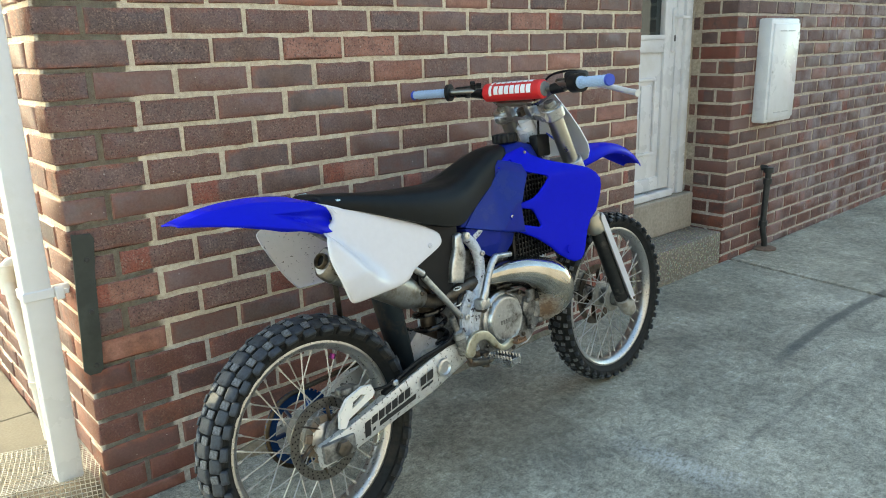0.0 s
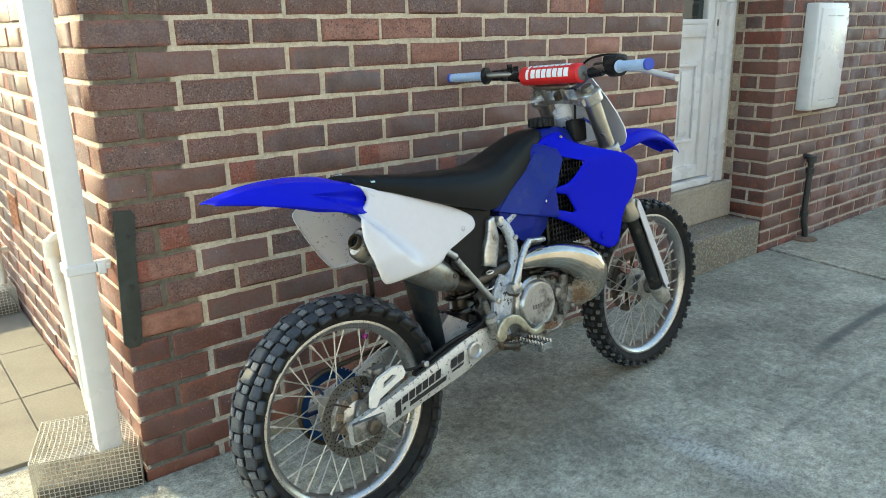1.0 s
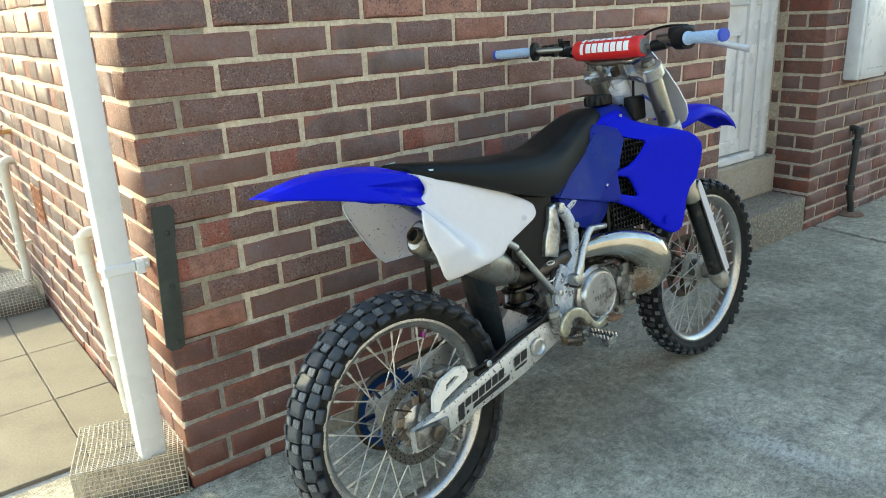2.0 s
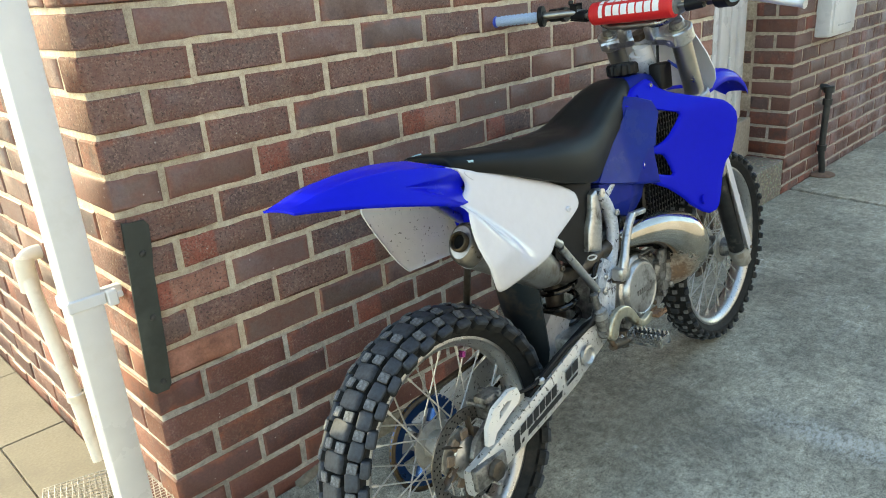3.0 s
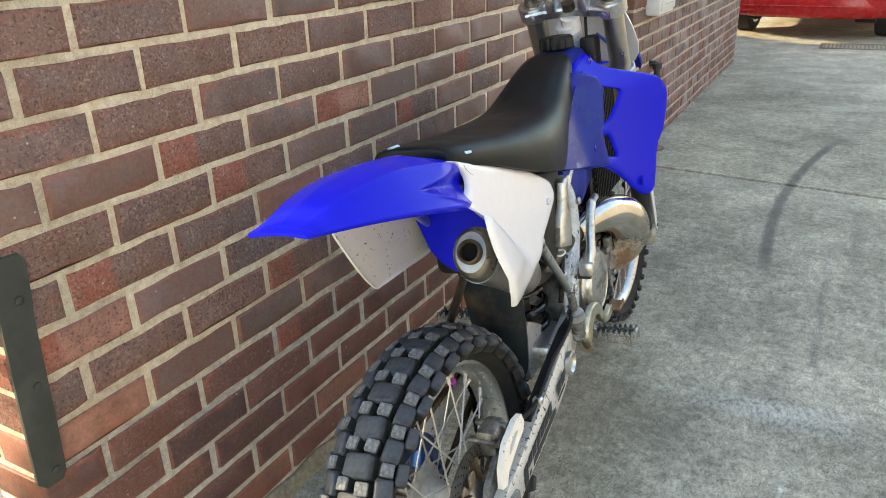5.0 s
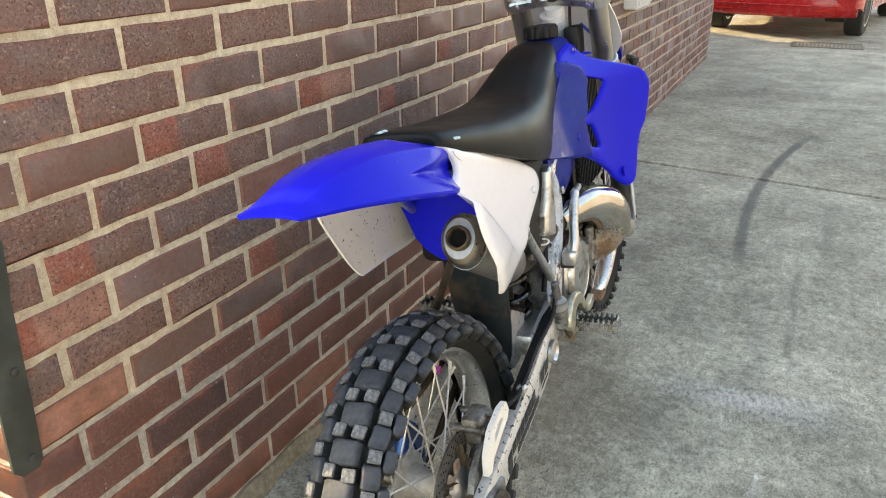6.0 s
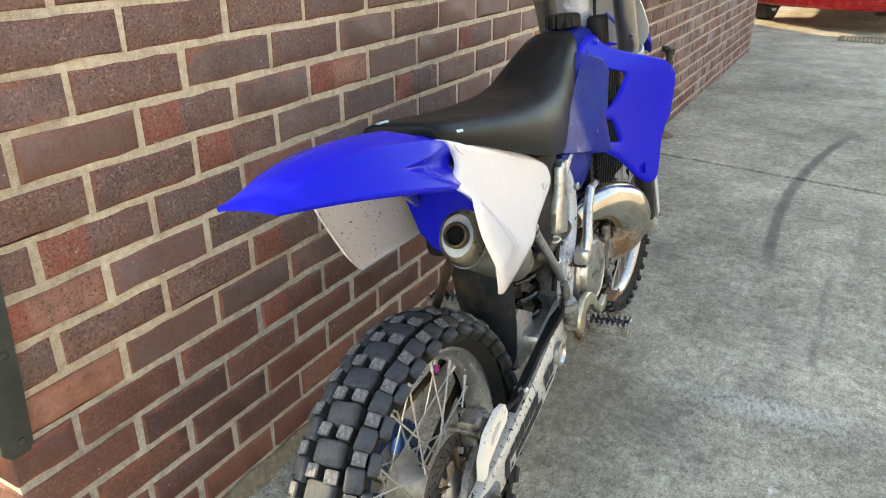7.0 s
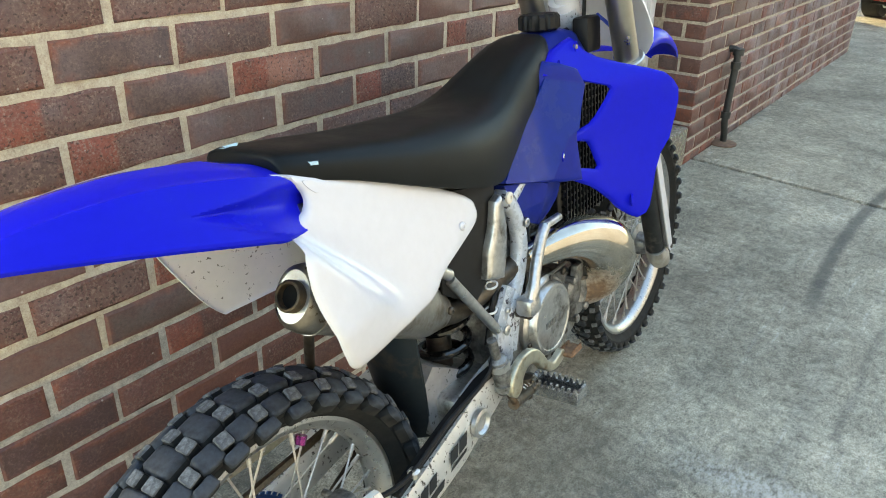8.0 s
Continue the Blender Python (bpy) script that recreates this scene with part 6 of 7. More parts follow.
part("recess", panel(curve([(0.105, 0.926), (0.125, 0.919), (0.128, 0.904), (0.114, 0.912)], 4, True), lambda x, z: side_depth(-1)(x, z) - 0.0015, 0.002), WHITE, sp)
LEFT_EDGE = curve([(0.003, 0.852), (0.012, 0.878), (0.045, 0.884), (0.10, 0.868), (0.20, 0.862), (0.33, 0.835), (0.40, 0.79), (0.345, 0.712), (0.30, 0.692), (0.20, 0.694), (0.118, 0.695), (0.098, 0.700), (0.06, 0.748)], 4, True)
part("side_panel", panel(LEFT_EDGE, lambda x, z: 0.136 - 0.012 * max(0.0, (x - 0.1) / 0.3), 0.004, curl=0.006), GRIME_WHITE, bike, "white side panel spattered with dirt", 50)

secs = []
for x, ye, ze, yr, zr, zt in ((-0.293, 0.046, 0.951, 0.028, 0.9535, 0.9545), (-0.286, 0.052, 0.950, 0.030, 0.956, 0.9575), (-0.27, 0.058, 0.948, 0.034, 0.960, 0.964), (-0.20, 0.077, 0.936, 0.044, 0.972, 0.980), (-0.10, 0.096, 0.914, 0.054, 0.973, 0.984),
                              (0.0, 0.104, 0.888, 0.062, 0.958, 0.973), (0.045, 0.094, 0.874, 0.064, 0.948, 0.960), (0.085, 0.077, 0.868, 0.060, 0.937, 0.948), (0.115, 0.070, 0.866, 0.055, 0.928, 0.938), (0.150, 0.062, 0.864, 0.050, 0.916, 0.924)):
    cy, h = -0.020, zr - ze
    side = [(ye, ze), (ye * 0.997, ze + 0.06 * h), (ye - 0.12 * (ye - yr), ze + 0.18 * h), (ye - 0.50 * (ye - yr), ze + 0.56 * h), (yr + 0.06 * (ye - yr), zr - 0.06 * h), (yr * 0.98, zr), (yr * 0.90, zr + 0.04 * (zt - zr)), (yr * 0.5, zr + 0.62 * (zt - zr))]
    outer = [(x, cy - y, z) for y, z in side] + [(x, cy, zt)] + [(x, cy + y, z) for y, z in reversed(side)]
    fine_outer = []
    for a, c in zip(outer, outer[1:]):
        n = 12 if len(fine_outer) in (6, 18, 50, 62) else 3
        fine_outer += [tuple(np.array(a) + (np.array(c) - np.array(a)) * k / n) for k in range(n)]
    fine_outer.append(outer[-1])
    secs.append(fine_outer + [(px, cy + (py - cy) * 0.96, pz - 0.004) for px, py, pz in reversed(fine_outer)])
rows = [tuple(s) for s in zip(*[curve([s[k] for s in secs], 10) for k in range(len(secs[0]))])]
def hollow(p):
    # a scoop in the flank that opens towards the side panel, with a rolled lip below it
    x, y, z = p
    if y > -0.07 or x < -0.075:
        return p
    axis = 0.9205 - 0.235 * x
    along = min(1.0, (x + 0.075) / 0.06)
    half = 0.002 + 0.026 * min(1.0, (x + 0.075) / 0.14)
    e = (z - axis) / half
    if abs(e) < 1:
        return (x, y + 0.014 * along * (1 - e * e) ** 2, z)
    return (x, y - 0.0030 * along * math.exp(-((e + 1.15) / 0.16) ** 2), z)


part("rear_fender", loft([[hollow(p) for p in s] for s in rows]), BLUE, bike, "long glossy blue rear fender with a scooped side", 24)
secs = []
for x, z, left in ((0.185, 0.905, 0.110), (0.225, 0.860, 0.125), (0.242, 0.810, 0.122), (0.246, 0.760, 0.104), (0.246, 0.715, 0.088), (0.243, 0.690, 0.062), (0.241, 0.676, 0.030)):
    us = [(0, -0.055), (1, -0.02), (2, 0.35 * left), (3, 0.7 * left), (4, left)]
    secs.append([(x + 0.10 * max(0.0, y - 0.03), y, z) for k, y in us] + [(x + 0.005 + 0.10 * max(0.0, y - 0.03), y, z) for k, y in reversed(us)])
part("inner_fender", loft(secs), BLUE, bike)

# seat
secs = []
for x, top, low, hw in ((0.084, 0.956, 0.936, 0.060), (0.098, 0.963, 0.928, 0.078), (0.20, 0.951, 0.900, 0.093), (0.32, 0.936, 0.858, 0.108), (0.43, 0.930, 0.822, 0.116), (0.53, 0.928, 0.802, 0.112), (0.60, 0.939, 0.83, 0.100),
                        (0.67, 0.967, 0.87, 0.086), (0.75, 0.998, 0.91, 0.074), (0.80, 1.010, 0.94, 0.064), (0.832, 1.012, 0.96, 0.052), (0.846, 1.004, 0.965, 0.036)):
    half = [(1.0, 0.0), (1.005, 0.25), (0.97, 0.55), (0.88, 0.80), (0.70, 0.94), (0.40, 0.995), (0.0, 1.0)]
    ring = [(x, -hw * u, low + (top - low) * v) for u, v in half] + [(x, hw * u, low + (top - low) * v) for u, v in half[-2::-1]]
    secs.append(ring + [(x, 0.6 * hw, low - 0.006), (x, -0.6 * hw, low - 0.006)])
seat = part("seat", loft([tuple(s) for s in zip(*[curve([s[k] for s in secs], 4) for k in range(len(secs[0]))])]), VINYL, bike, "black vinyl seat with two small tears", 60)
for pts in ([(0.120, -0.066), (0.146, -0.072), (0.148, -0.080), (0.136, -0.079), (0.134, -0.089), (0.126, -0.080)], [(0.092, 0.034), (0.108, 0.030), (0.118, 0.040), (0.106, 0.044), (0.100, 0.056), (0.090, 0.058)]):
    bm = B()
    def seat_top(x, y):
        hw, top, low = (0.085, 0.9575, 0.918) if x > 0.135 else (0.078, 0.962, 0.927)
        u = min(1, abs(y) / hw)
        return low + (top - low) * (1 - 0.35 * max(0, (u - 0.5) / 0.5) ** 2 * 1.6)
    vs = [bm.verts.new((x, y, seat_top(x, y) + 0.0015)) for x, y in pts]
    lo = [bm.verts.new((x, y, seat_top(x, y) - 0.003)) for x, y in pts]
    bm.faces.new(vs)
    for i in range(len(vs)):
        bm.faces.new((vs[i], lo[i], lo[(i + 1) % len(vs)], vs[(i + 1) % len(vs)]))
    part("tear", bm, FOAM, seat, "torn patch showing pale blue foam", 0)

# tank
secs = []
for x, top, low, hw in ((0.58, 0.86, 0.78, 0.060), (0.66, 0.92, 0.745, 0.068), (0.74, 0.965, 0.72, 0.070), (0.82, 0.998, 0.72, 0.076), (0.90, 1.018, 0.74, 0.078), (0.96, 1.008, 0.78, 0.074), (1.01, 0.975, 0.85, 0.062)):
    half = [(0.75, 0.0), (1.0, 0.20), (1.02, 0.55), (0.90, 0.80), (0.62, 0.96), (0.0, 1.0)]
    secs.append([(x, -hw * u, low + (top - low) * v) for u, v in half] + [(x, hw * u, low + (top - low) * v) for u, v in half[-2::-1]])
tank = part("tank", loft([tuple(s) for s in zip(*[curve([s[k] for s in secs], 3) for k in range(len(secs[0]))])]), TANK_BLUE, bike, "dark blue plastic fuel tank", 60)


def tank_depth(s):
    return lambda x, z: s * (0.0694 + 0.243 * (0.90 - z) + 0.485 * max(0.0, x - 0.72))


TANK_EDGE = [(0.546, 0.792), (0.64, 0.766), (0.745, 0.740), (0.79, 0.735), (0.80, 0.82), (0.845, 0.912), (0.835, 0.945), (0.80, 0.960), (0.772, 0.968), (0.742, 0.948), (0.70, 0.899), (0.62, 0.850)]
FILM_EDGE = [(0.563, 0.789), (0.64, 0.770), (0.724, 0.752), (0.750, 0.788), (0.775, 0.822), (0.802, 0.832), (0.834, 0.916), (0.80, 0.926), (0.757, 0.938), (0.704, 0.882), (0.630, 0.840)]
LOW_EDGE = [(0.565, 0.784), (0.65, 0.765), (0.74, 0.745), (0.785, 0.730), (0.775, 0.700), (0.752, 0.675), (0.70, 0.664), (0.655, 0.684), (0.606, 0.730)]
for s in (-1, 1):
    part("tank_side", panel(TANK_EDGE, tank_depth(s), 0.006, curl=0.008), TANK_BLUE, tank, smooth=50)
    if s < 0:
        part("film", panel(FILM_EDGE, lambda x, z: tank_depth(-1)(x, z) - 0.0035, 0.0020), STICKER_BLUE, tank, "scratched lighter blue protective film")
    part("tank_lower", panel(LOW_EDGE, lambda x, z: s * (0.094 + 0.16 * max(0.0, 0.045 - abs(x - 0.70 - 0.35 * (z - 0.70))) - 0.25 * max(0.0, 0.715 - z)), 0.05, cell=0.010), TANK_BLUE, tank, "faceted dark blue lower tank", 12)
bm = lathe(B(), [(0.036, -0.004), (0.041, 0.0), (0.041, 0.022), (0.038, 0.028), (0.020, 0.030), (0.004, 0.030)], 72, pose(0.893, 0, 1.016, 90))
for v in bm.verts:
    d = Vector((v.co.x - 0.893, v.co.y))
    if d.length > 0.037 and v.co.z < 1.042:
        v.co.xy = Vector((0.893, 0)) + d * (1.0 + 0.055 * (1 if math.sin(12 * math.atan2(d.y, d.x)) > 0 else -1))
part("fuel_cap", bm, BLACK, tank, "black ribbed fuel cap")


def shroud_depth(s):
    def depth(x, z):
        u, over = x - 0.785, max(0.0, z - 0.888)
        fold = over * over / 0.048 if over < 0.024 else over - 0.012
        return s * (0.116 + 0.145 * u + 0.698 * u * abs(u) + 0.102 * max(0.0, 0.8 - z) - 0.707 * fold)
    return depth


SHROUD = [(0.895, 0.996), (0.901, 0.986), (0.907, 0.970), (0.931, 0.953), (0.976, 0.935), (1.032, 0.915), (1.063, 0.902), (1.083, 0.883), (1.095, 0.863), (1.096, 0.838), (1.089, 0.802), (1.071, 0.756), (1.047, 0.729), (1.031, 0.695), (1.017, 0.647),
          (1.006, 0.617), (0.994, 0.604), (0.973, 0.600), (0.954, 0.610), (0.918, 0.638), (0.900, 0.660), (0.870, 0.686), (0.845, 0.704), (0.793, 0.730), (0.725, 0.750), (0.738, 0.770), (0.764, 0.814), (0.775, 0.821), (0.826, 0.825),
          (0.858, 0.831), (0.880, 0.844), (0.905, 0.867), (0.923, 0.889), (0.916, 0.897), (0.848, 0.919), (0.756, 0.942), (0.759, 0.950), (0.795, 0.967), (0.824, 0.980), (0.869, 0.991)]
HOLE = [(0.788, 0.804), (0.798, 0.809), (0.850, 0.796), (0.860, 0.781), (0.875, 0.740), (0.868, 0.735), (0.774, 0.763), (0.769, 0.770), (0.782, 0.790)]
for s in (-1, 1):
    edge = SHROUD if s < 0 else [(x, z - 0.10 * max(0.0, z - 0.80)) for x, z in SHROUD]
    sh = part("radiator_shroud", panel(edge, (lambda x, z: shroud_depth(-1)(x, z)) if s < 0 else (lambda x, z: 0.8 * shroud_depth(1)(x, z)), 0.004, [HOLE], curl=0.007), BLUE, bike, "glossy bright blue radiator shroud", 45)
    for x, z in ((0.810, 0.953), (0.762, 0.788), (0.888, 0.978)):
        bolt(x, shroud_depth(s)(x, z) - s * 0.003, z, s, sh, 0.0062, PEG_STEEL)
        part("screw_well", lathe(B(), [(0.0115, 0.0), (0.0115, 0.0022), (0.0085, 0.0005), (0.0085, 0.0)], 20, pose(x, shroud_depth(s)(x, z), z, 0, 0, -12 if s > 0 else 192), closed=True), BLUE, sh)
    bm = lathe(B(), [(0.013, 0.0), (0.013, 0.004), (0.010, 0.001), (0.003, 0.0005)], 20, pose(0.953, shroud_depth(s)(0.953, 0.646), 0.646, 0, 0, -17 if s > 0 else 197))
    part("dimple", bm, BLUE, sh)
    rad = part("radiator", block(B(), 0.78, 1.025, *sorted((s * 0.050, s * 0.094)), 0.63, 0.905, 0.006), MESH_BLACK, bike, "black radiator behind louvres")
    for k in range(17):
        z = 0.638 + 0.0165 * k
        bm = B()
        block(bm, 0.785, 1.018, *sorted((s * 0.092, s * 0.102)), z, z + 0.0045, m=None)
        part("louvre", bm, MESH_BLACK, rad, smooth=0)
    bm = B()
    for k in range(15):
        x = 0.790 + 0.0155 * k
        block(bm, x, x + 0.003, *sorted((s * 0.096, s * 0.105)), 0.632, 0.902)
    part("grille", bm, MESH_BLACK, rad, smooth=0)

# ---- fork, bars and front end, built along the legs ----
def leg_part(name, bm, mat, parent=bike, label="", smooth=35.0):
    return part(name, moved(bm, LEGS), mat, parent, label, smooth)


AX_F = (LEGS.inverted() @ TURNED @ Vector((AXLE, 0, R_FRONT)))
FX = 0.026
for s in (-1, 1):
    y = s * 0.104
    f = leg_part("fork_leg", ring_tube(B(), [(FX, y, 0.012), (FX, y, -0.46)], 0.0275, 20), FORK, label="bare metal upper fork tube")
    leg_part("slider", ring_tube(B(), [(FX, y, -0.50), (FX, y, -0.845)], 0.0255, 20), FORK_LOW, f, "dark anodised fork slider")
    leg_part("seal_ring", ring_tube(B(), [(FX, y, -0.436), (FX, y, -0.440), (FX, y, -0.462), (FX, y, -0.466), (FX, y, -0.505), (FX, y, -0.512)], [0.029, 0.031, 0.031, 0.0335, 0.0335, 0.0275], 22), FORK, f, "bare metal fork seal collar")
    leg_part("lower_seam", ring_tube(B(), [(FX, y, -0.838), (FX, y, -0.846)], 0.0272, 20), ALLOY, f)
    foot = ring_tube(B(), [(FX, y, -0.842), (FX + 0.002, y, -0.862), (FX + 0.012, y, -0.885), (FX + 0.020, y, -0.915), (FX + 0.022, y, -0.926)], [0.0268, 0.029, 0.032, 0.028, 0.022], 20)
    ring_tube(foot, [(AX_F.x, y - s * 0.030, AX_F.z), (AX_F.x, y + s * 0.012, AX_F.z)], 0.027, 20)
    leg_part("axle_clamp", foot, HUB_CAST, f, "cast alloy axle clamp")
    # dark disc painted for the shade in the clamp's bore
    leg_part("clamp_bore", lathe(B(), [(0.013, 0.0), (0.013, 0.002), (0.006, 0.0025)], 18, pose(AX_F.x + 0.004, y + s * 0.012, AX_F.z, 0, 0, 0 if s > 0 else 180)), SOOT_HOLE_SHADE, f)
    secs = []
    for z, back, front in ((-0.446, 0.012, 0.030), (-0.462, 0.004, 0.034), (-0.52, 0.004, 0.037), (-0.62, 0.006, 0.040), (-0.74, 0.008, 0.042), (-0.82, 0.010, 0.042), (-0.852, 0.014, 0.040), (-0.866, 0.020, 0.034)):
        o = 0.0365
        secs.append([(FX + back, y + s * o, z), (FX + front - 0.006, y + s * o, z), (FX + front, y + s * (o - 0.010), z), (FX + front, y - s * 0.020, z),
                     (FX + front - 0.0035, y - s * 0.020, z), (FX + front - 0.0035, y + s * (o - 0.011), z), (FX + front - 0.008, y + s * (o - 0.0035), z), (FX + back, y + s * (o - 0.0035), z)])
    g = leg_part("fork_guard", loft(secs), WHITE, f, "white plastic fork guard", 40)
    leg_part("bolt", lathe(B(), [(0.006, 0), (0.006, 0.003), (0.002, 0.004)], 12, pose(FX + 0.026, y + s * 0.0365, -0.852, 0, 0, 0 if s > 0 else 180)), STEEL, g)
    leg_part("fork_cap", ring_tube(B(), [(FX, y, 0.012), (FX, y, 0.028)], [0.022, 0.018], 16), CAST, f)


def clamp(z, thick):
    """A triple clamp: a waisted bridge with softened edges between two round bosses."""
    bm = B()
    rings = []
    for k in range(25):
        u = -1 + k / 12
        wide = 0.030 + 0.018 * abs(u) ** 2.5 - 0.006 * math.exp(-(u / 0.22) ** 2)
        c = 0.005
        rings.append([bm.verts.new((FX - 0.004 + x, u * 0.112, zz)) for x, zz in ((-wide, z + c), (-wide + c, z), (wide - c, z), (wide, z + c), (wide, z + thick - c), (wide - c, z + thick), (-wide + c, z + thick), (-wide, z + thick - c))])
    for a, c in zip(rings, rings[1:]):
        for k in range(8):
            bm.faces.new((a[k], a[(k + 1) % 8], c[(k + 1) % 8], c[k]))
    bm.faces.new(rings[0][::-1])
    bm.faces.new(rings[-1])
    for s in (-1, 1):
        ring_tube(bm, [(FX, s * 0.104, z - 0.010), (FX, s * 0.104, z - 0.006), (FX, s * 0.104, z + thick + 0.002), (FX, s * 0.104, z + thick + 0.005)], [0.036, 0.039, 0.039, 0.036], 28)
        ring_tube(bm, [(FX - 0.052, s * 0.098, z + thick / 2), (FX - 0.030, s * 0.098, z + thick / 2)], 0.010, 12)
        ring_tube(bm, [(FX - 0.054, s * 0.094, z + thick / 2), (FX - 0.050, s * 0.094, z + thick / 2)], 0.006, 6)
    return bm


top_clamp = leg_part("top_clamp", clamp(-0.022, 0.026), ALLOY, label="bare alloy top triple clamp")
leg_part("stem_nut", ring_tube(B(), [(0, 0, 0.0), (0, 0, 0.020)], 0.018, 6), STEEL, top_clamp)
leg_part("lower_clamp", clamp(-0.235, 0.030), ALLOY)
leg_part("stem", ring_tube(B(), [(0, 0, -0.02), (0, 0, -0.235)], 0.026, 18), WHITE)
for s in (-1, 1):
    leg_part("bar_mount", block(B(), -0.022, 0.022, s * 0.042 - 0.012, s * 0.042 + 0.012, 0.0, 0.046, 0.006, 2), ALLOY, top_clamp)
# the bars lie level with the bike
BARS = TURNED @ Matrix.Translation((0, -0.006, 0))
def bar_part(name, bm, mat, parent=bike, label="", smooth=35.0):
    return part(name, moved(bm, BARS), mat, parent, label, smooth)


BX, BZ = 0.957, 1.138
half = [(0.0, 0.0, 0.0), (0.0, 0.055, 0.0), (0.004, 0.090, 0.006), (0.002, 0.150, 0.040), (-0.012, 0.195, 0.052), (-0.088, 0.415, 0.054)]
pts = [(BX + x, -y, BZ + z) for x, y, z in reversed(half)] + [(BX + x, y, BZ + z) for x, y, z in half[1:]]
bar_part("handlebar", ring_tube(B(), curve(pts, 5), 0.011, 14), CHROME_BAR, label="steel motocross handlebar")
bar_part("crossbar", ring_tube(B(), [(BX - 0.012, -0.158, BZ + 0.040), (BX - 0.012, 0.158, BZ + 0.040)], 0.0075, 10), CHROME_BAR)
PX, PZ, PR = BX - 0.014, BZ + 0.042, 0.031
pad = bar_part("bar_pad", ring_tube(B(), [(PX, -0.126, PZ), (PX, -0.120, PZ), (PX, 0.120, PZ), (PX, 0.126, PZ)], [0.026, PR, PR, 0.026], 24), RED, label="round red handlebar pad with white print")


def pad_print(y0, y1, a0, a1, mat=PRINT):
    """A printed bar wrapped round the pad, from y0 to y1 and between two angles up from its back."""
    bm = B()
    rows = []
    for k in range(6):
        a = radians(a0 + (a1 - a0) * k / 5)
        rows.append([bm.verts.new((PX - (PR + r) * math.cos(a), y, PZ + (PR + r) * math.sin(a))) for y in (y0, y1) for r in (0.0012,)])
    for p, q in zip(rows, rows[1:]):
        bm.faces.new((p[0], p[1], q[1], q[0]))
    return bar_part("print", bm, mat, pad, smooth=0)


for start, stop in ((-14, 38), (56, 108)):
    y = -0.092
    for k in range(7):
        pad_print(y + 0.0235 * k, y + 0.0235 * k + 0.0185, start, stop)
    pad_print(0.078, 0.090, start - 6, stop + 6)
for s in (-1, 1):
    def at(u):
        p0, p1 = Vector((BX - 0.044, s * 0.288, BZ + 0.053)), Vector((BX - 0.090, s * 0.420, BZ + 0.054))
        return p0 + (p1 - p0) * u
    g = bar_part("grip", ring_tube(B(), [at(0), at(0.03), at(0.05), at(0.97)], [0.019, 0.019, 0.0140, 0.0140], 18), GRIP, label="pale blue-grey rubber grip")
    bm = B()
    for i in range(9):
        for k in range(8):
            a = math.tau * (k + 0.5 * (i % 2)) / 8
            d = (at(1) - at(0)).normalized()
            e1 = Vector((0, 0, 1))
            e2 = d.cross(e1).normalized()
            c = at(0.12 + 0.09 * i) + 0.0138 * (math.cos(a) * e1 + math.sin(a) * e2)
            block(bm, -0.003, 0.003, -0.003, 0.003, -0.0015, 0.0018, m=Matrix.Translation(c) @ (math.cos(a) * e1 + math.sin(a) * e2).to_track_quat("Z", "Y").to_matrix().to_4x4())
    bar_part("waffle", bm, GRIP, g, smooth=0)
    bar_part("grip_end", ring_tube(B(), [at(0.965), at(0.97), at(1.03)], [0.015, 0.0175, 0.0165], 18), GRIP_END, g)
bm = ring_tube(B(), [(BX - 0.022, -0.246, BZ + 0.0520), (BX - 0.036, -0.284, BZ + 0.0525)], 0.029, 18)
block(bm, BX - 0.035, BX + 0.030, -0.270, -0.216, BZ + 0.0490, BZ + 0.0890, 0.010, 2)
throttle = bar_part("throttle", bm, BLACK, label="black throttle housing")
bar_part("cable", ring_tube(B(), curve([(BX + 0.01, -0.256, BZ + 0.0870), (BX + 0.03, -0.17, BZ + 0.0910), (BX + 0.06, -0.08, BZ + 0.0740), (BX + 0.07, -0.03, BZ + 0.0090), (BX + 0.06, -0.03, BZ - 0.15)], 6), 0.004, 8), BLACK, throttle)
bm = ring_tube(B(), [(BX - 0.008, -0.210, BZ + 0.0510), (BX - 0.009, -0.238, BZ + 0.0520)], 0.019, 14)
block(bm, BX + 0.006, BX + 0.046, -0.245, -0.150, BZ + 0.0390, BZ + 0.0710, 0.008, 2)
brake_m = bar_part("front_brake_cylinder", bm, STEEL)
bar_part("brake_lever", ring_tube(B(), curve([(BX + 0.045, -0.225, BZ + 0.0470), (BX + 0.062, -0.290, BZ + 0.0390), (BX + 0.056, -0.370, BZ + 0.0200), (BX + 0.050, -0.425, BZ + 0.0080)], 5), [0.011] * 4 + [0.0105] * 11 + [0.013], 12, flat=0.85), plain("polished_lever", (0.72, 0.72, 0.71), 0.3, metal=0.5, grain=0.08, relief=0.05), brake_m, "polished alloy front brake lever")
bm = ring_tube(B(), [(BX - 0.010, 0.242, BZ + 0.0520), (BX - 0.011, 0.270, BZ + 0.0520)], 0.019, 14)
block(bm, BX + 0.004, BX + 0.036, 0.220, 0.245, BZ + 0.0350, BZ + 0.0670, 0.006, 2)
block(bm, BX - 0.018, BX + 0.012, 0.195, 0.180, BZ + 0.0340, BZ + 0.0740, 0.004, 2)
block(bm, BX - 0.010, BX + 0.015, 0.205, 0.210, BZ + 0.0740, BZ + 0.0870, 0.003)
clutch = bar_part("clutch_perch", bm, BLACK, label="black clutch lever perch")
bar_part("grip_flange", ring_tube(B(), [(BX - 0.040, 0.276, BZ + 0.053), (BX - 0.044, 0.288, BZ + 0.053)], 0.030, 20), BLACK, clutch)
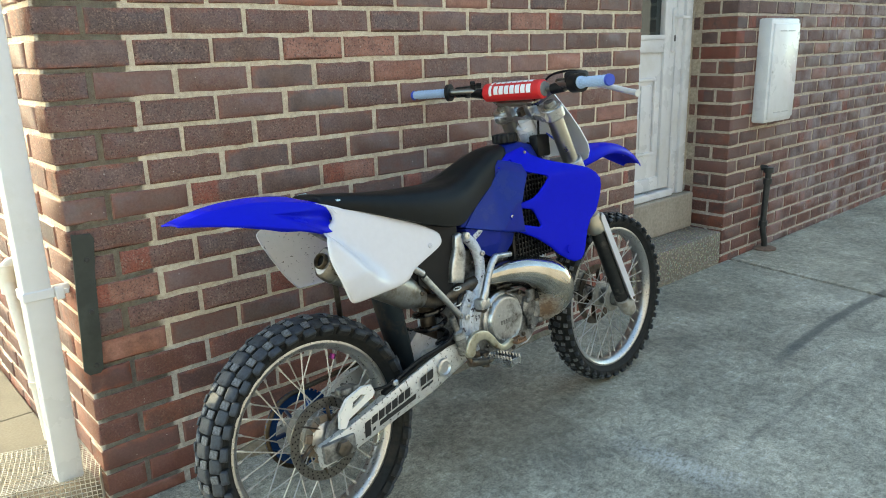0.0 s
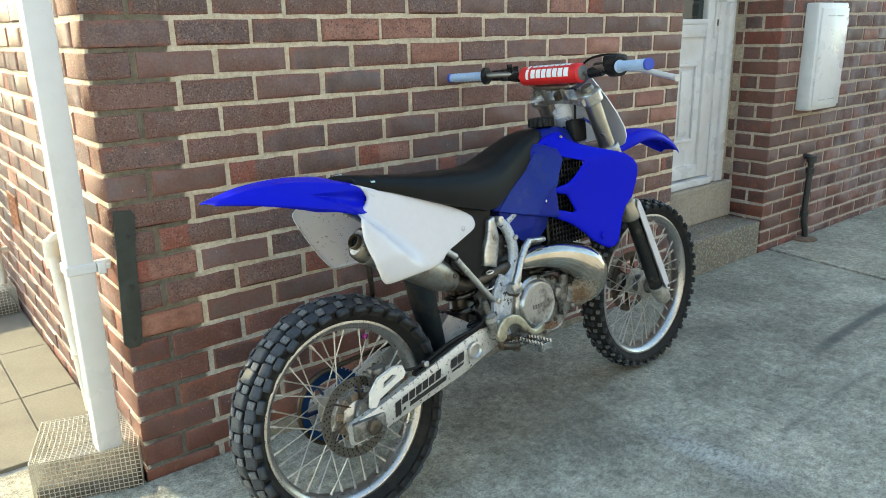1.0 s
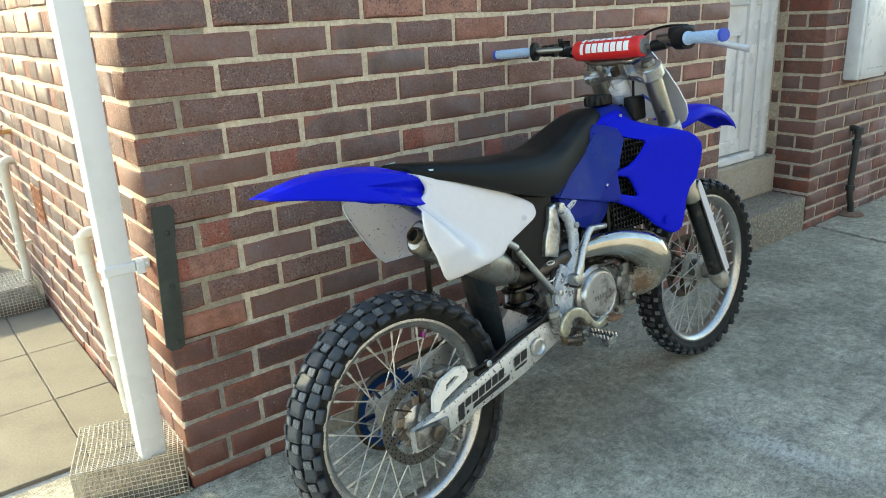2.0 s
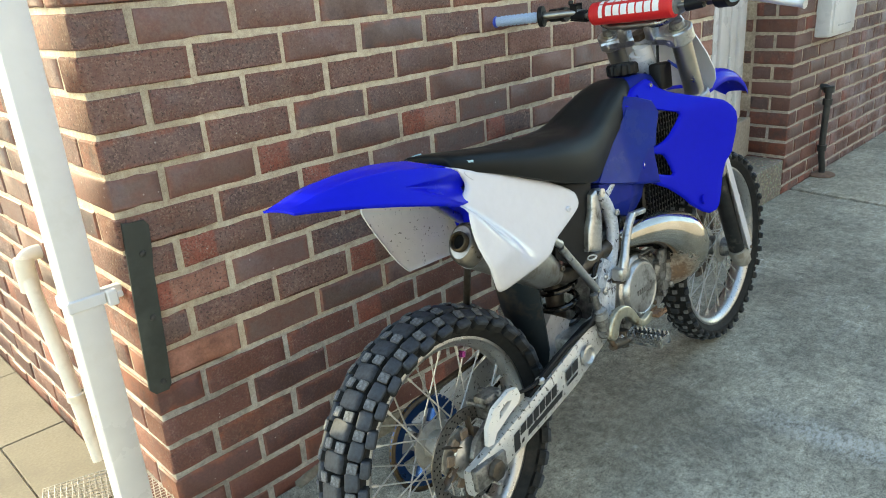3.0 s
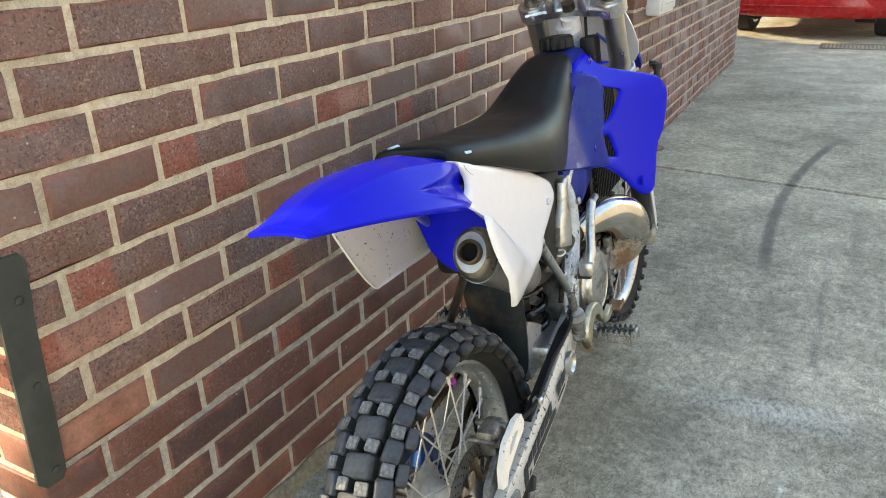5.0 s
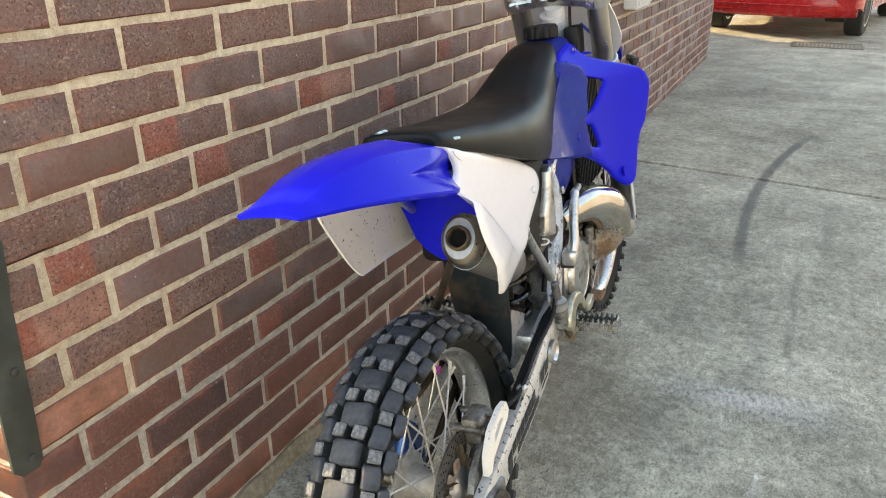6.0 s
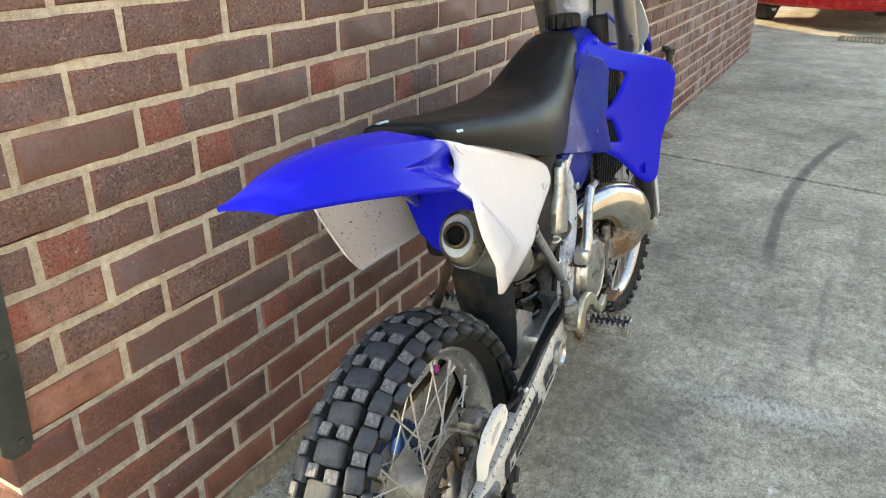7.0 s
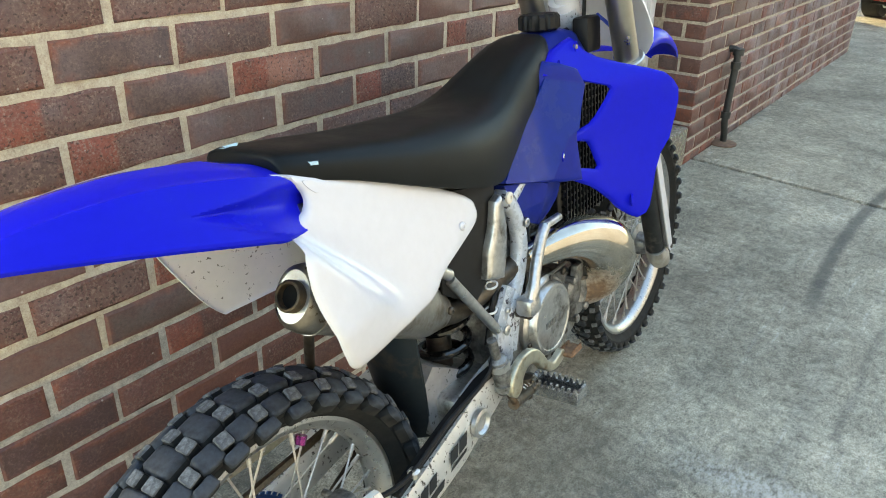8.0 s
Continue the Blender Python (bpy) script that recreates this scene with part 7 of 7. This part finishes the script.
bar_part("switch", tubes(([(BX - 0.006, 0.218, BZ + 0.0510), (BX - 0.007, 0.234, BZ + 0.0510)], 0.021)), BLACK, clutch)
bar_part("clutch_lever", ring_tube(B(), curve([(BX + 0.035, 0.240, BZ + 0.0440), (BX + 0.040, 0.310, BZ + 0.0440), (BX - 0.010, 0.390, BZ + 0.0440), (BX - 0.03, 0.420, BZ + 0.0430)], 5), 0.0065, 8), BLACK, clutch)
for s in (-1, 1):
    bar_part("pad_clip", tubes(([(BX - 0.006, s * 0.150, BZ + 0.0390), (BX - 0.003, s * 0.196, BZ + 0.0450)], 0.017)), BLACK)
    bar_part("pad_end", lathe(B(), [(0.024, 0.0), (0.023, 0.003), (0.009, 0.004)], 24, pose(PX, s * 0.126, PZ, 0, 0, 0 if s > 0 else 180)), plain("pad_foam", (0.17, 0.165, 0.16), 0.9, grain=0.2, scale=90, relief=0.5), pad, "grey foam end of the pad")

secs = []
for z, w, bow in ((0.036, 0.055, 0.030), (0.028, 0.072, 0.035), (-0.01, 0.090, 0.042), (-0.06, 0.112, 0.050), (-0.12, 0.132, 0.055), (-0.175, 0.143, 0.055), (-0.21, 0.138, 0.052), (-0.238, 0.122, 0.045), (-0.25, 0.10, 0.040)):
    us = (-1, -0.75, -0.4, 0, 0.4, 0.75, 1)
    secs.append([(0.098 + bow * (1 - abs(u) ** 1.8), w * u, z) for u in us] + [(0.093 + bow * (1 - abs(u) ** 1.8), w * u, z) for u in reversed(us)])
leg_part("number_plate", loft(secs), plain("plate_white", (0.78, 0.78, 0.79), 0.35, grain=0.02, relief=0.02), label="white plastic front number plate", smooth=50)
secs = []
for x, top, edge, hw in ((1.15, 0.885, 0.858, 0.050), (1.20, 0.918, 0.884, 0.062), (1.29, 0.944, 0.906, 0.072), (1.38, 0.960, 0.922, 0.074), (1.45, 0.957, 0.918, 0.073), (1.52, 0.938, 0.900, 0.068), (1.60, 0.897, 0.866, 0.056), (1.652, 0.856, 0.842, 0.040)):
    over = [(-1.0, 0.0), (-0.96, 0.35), (-0.8, 0.72), (-0.55, 0.92), (0, 1.0), (0.55, 0.92), (0.8, 0.72), (0.96, 0.35), (1.0, 0.0)]
    secs.append([(x, hw * u, edge + (top - edge) * v) for u, v in over] + [(x, hw * u * 0.95, edge + (top - edge) * v - 0.005) for u, v in reversed(over)])
bm = loft([tuple(s) for s in zip(*[curve([s[k] for s in secs], 4) for k in range(len(secs[0]))])])
part("front_fender", moved(bm, TURNED), BLUE, bike, "short glossy blue front fender", 50)
bm = block(B(), 0.0, 0.075, 0.058, 0.105, -0.03, 0.045, 0.012, 2)
moved(bm, TURNED @ pose(AXLE - 0.115, 0, R_FRONT + 0.065))
part("front_caliper", bm, CAST, bike)
part("front_hose", moved(tubes((curve([(1.03, -0.06, 1.03), (1.08, -0.085, 0.98), (1.10, -0.07, 0.90), (1.14, -0.03, 0.86)], 5), 0.004), sides=8), TURNED), GRIP_END, bike)
part("coil_box", block(B(), 0.972, 1.040, -0.072, -0.034, 0.952, 1.026, 0.007, 2), BLACK, bike, "black plastic box beside the steering head")
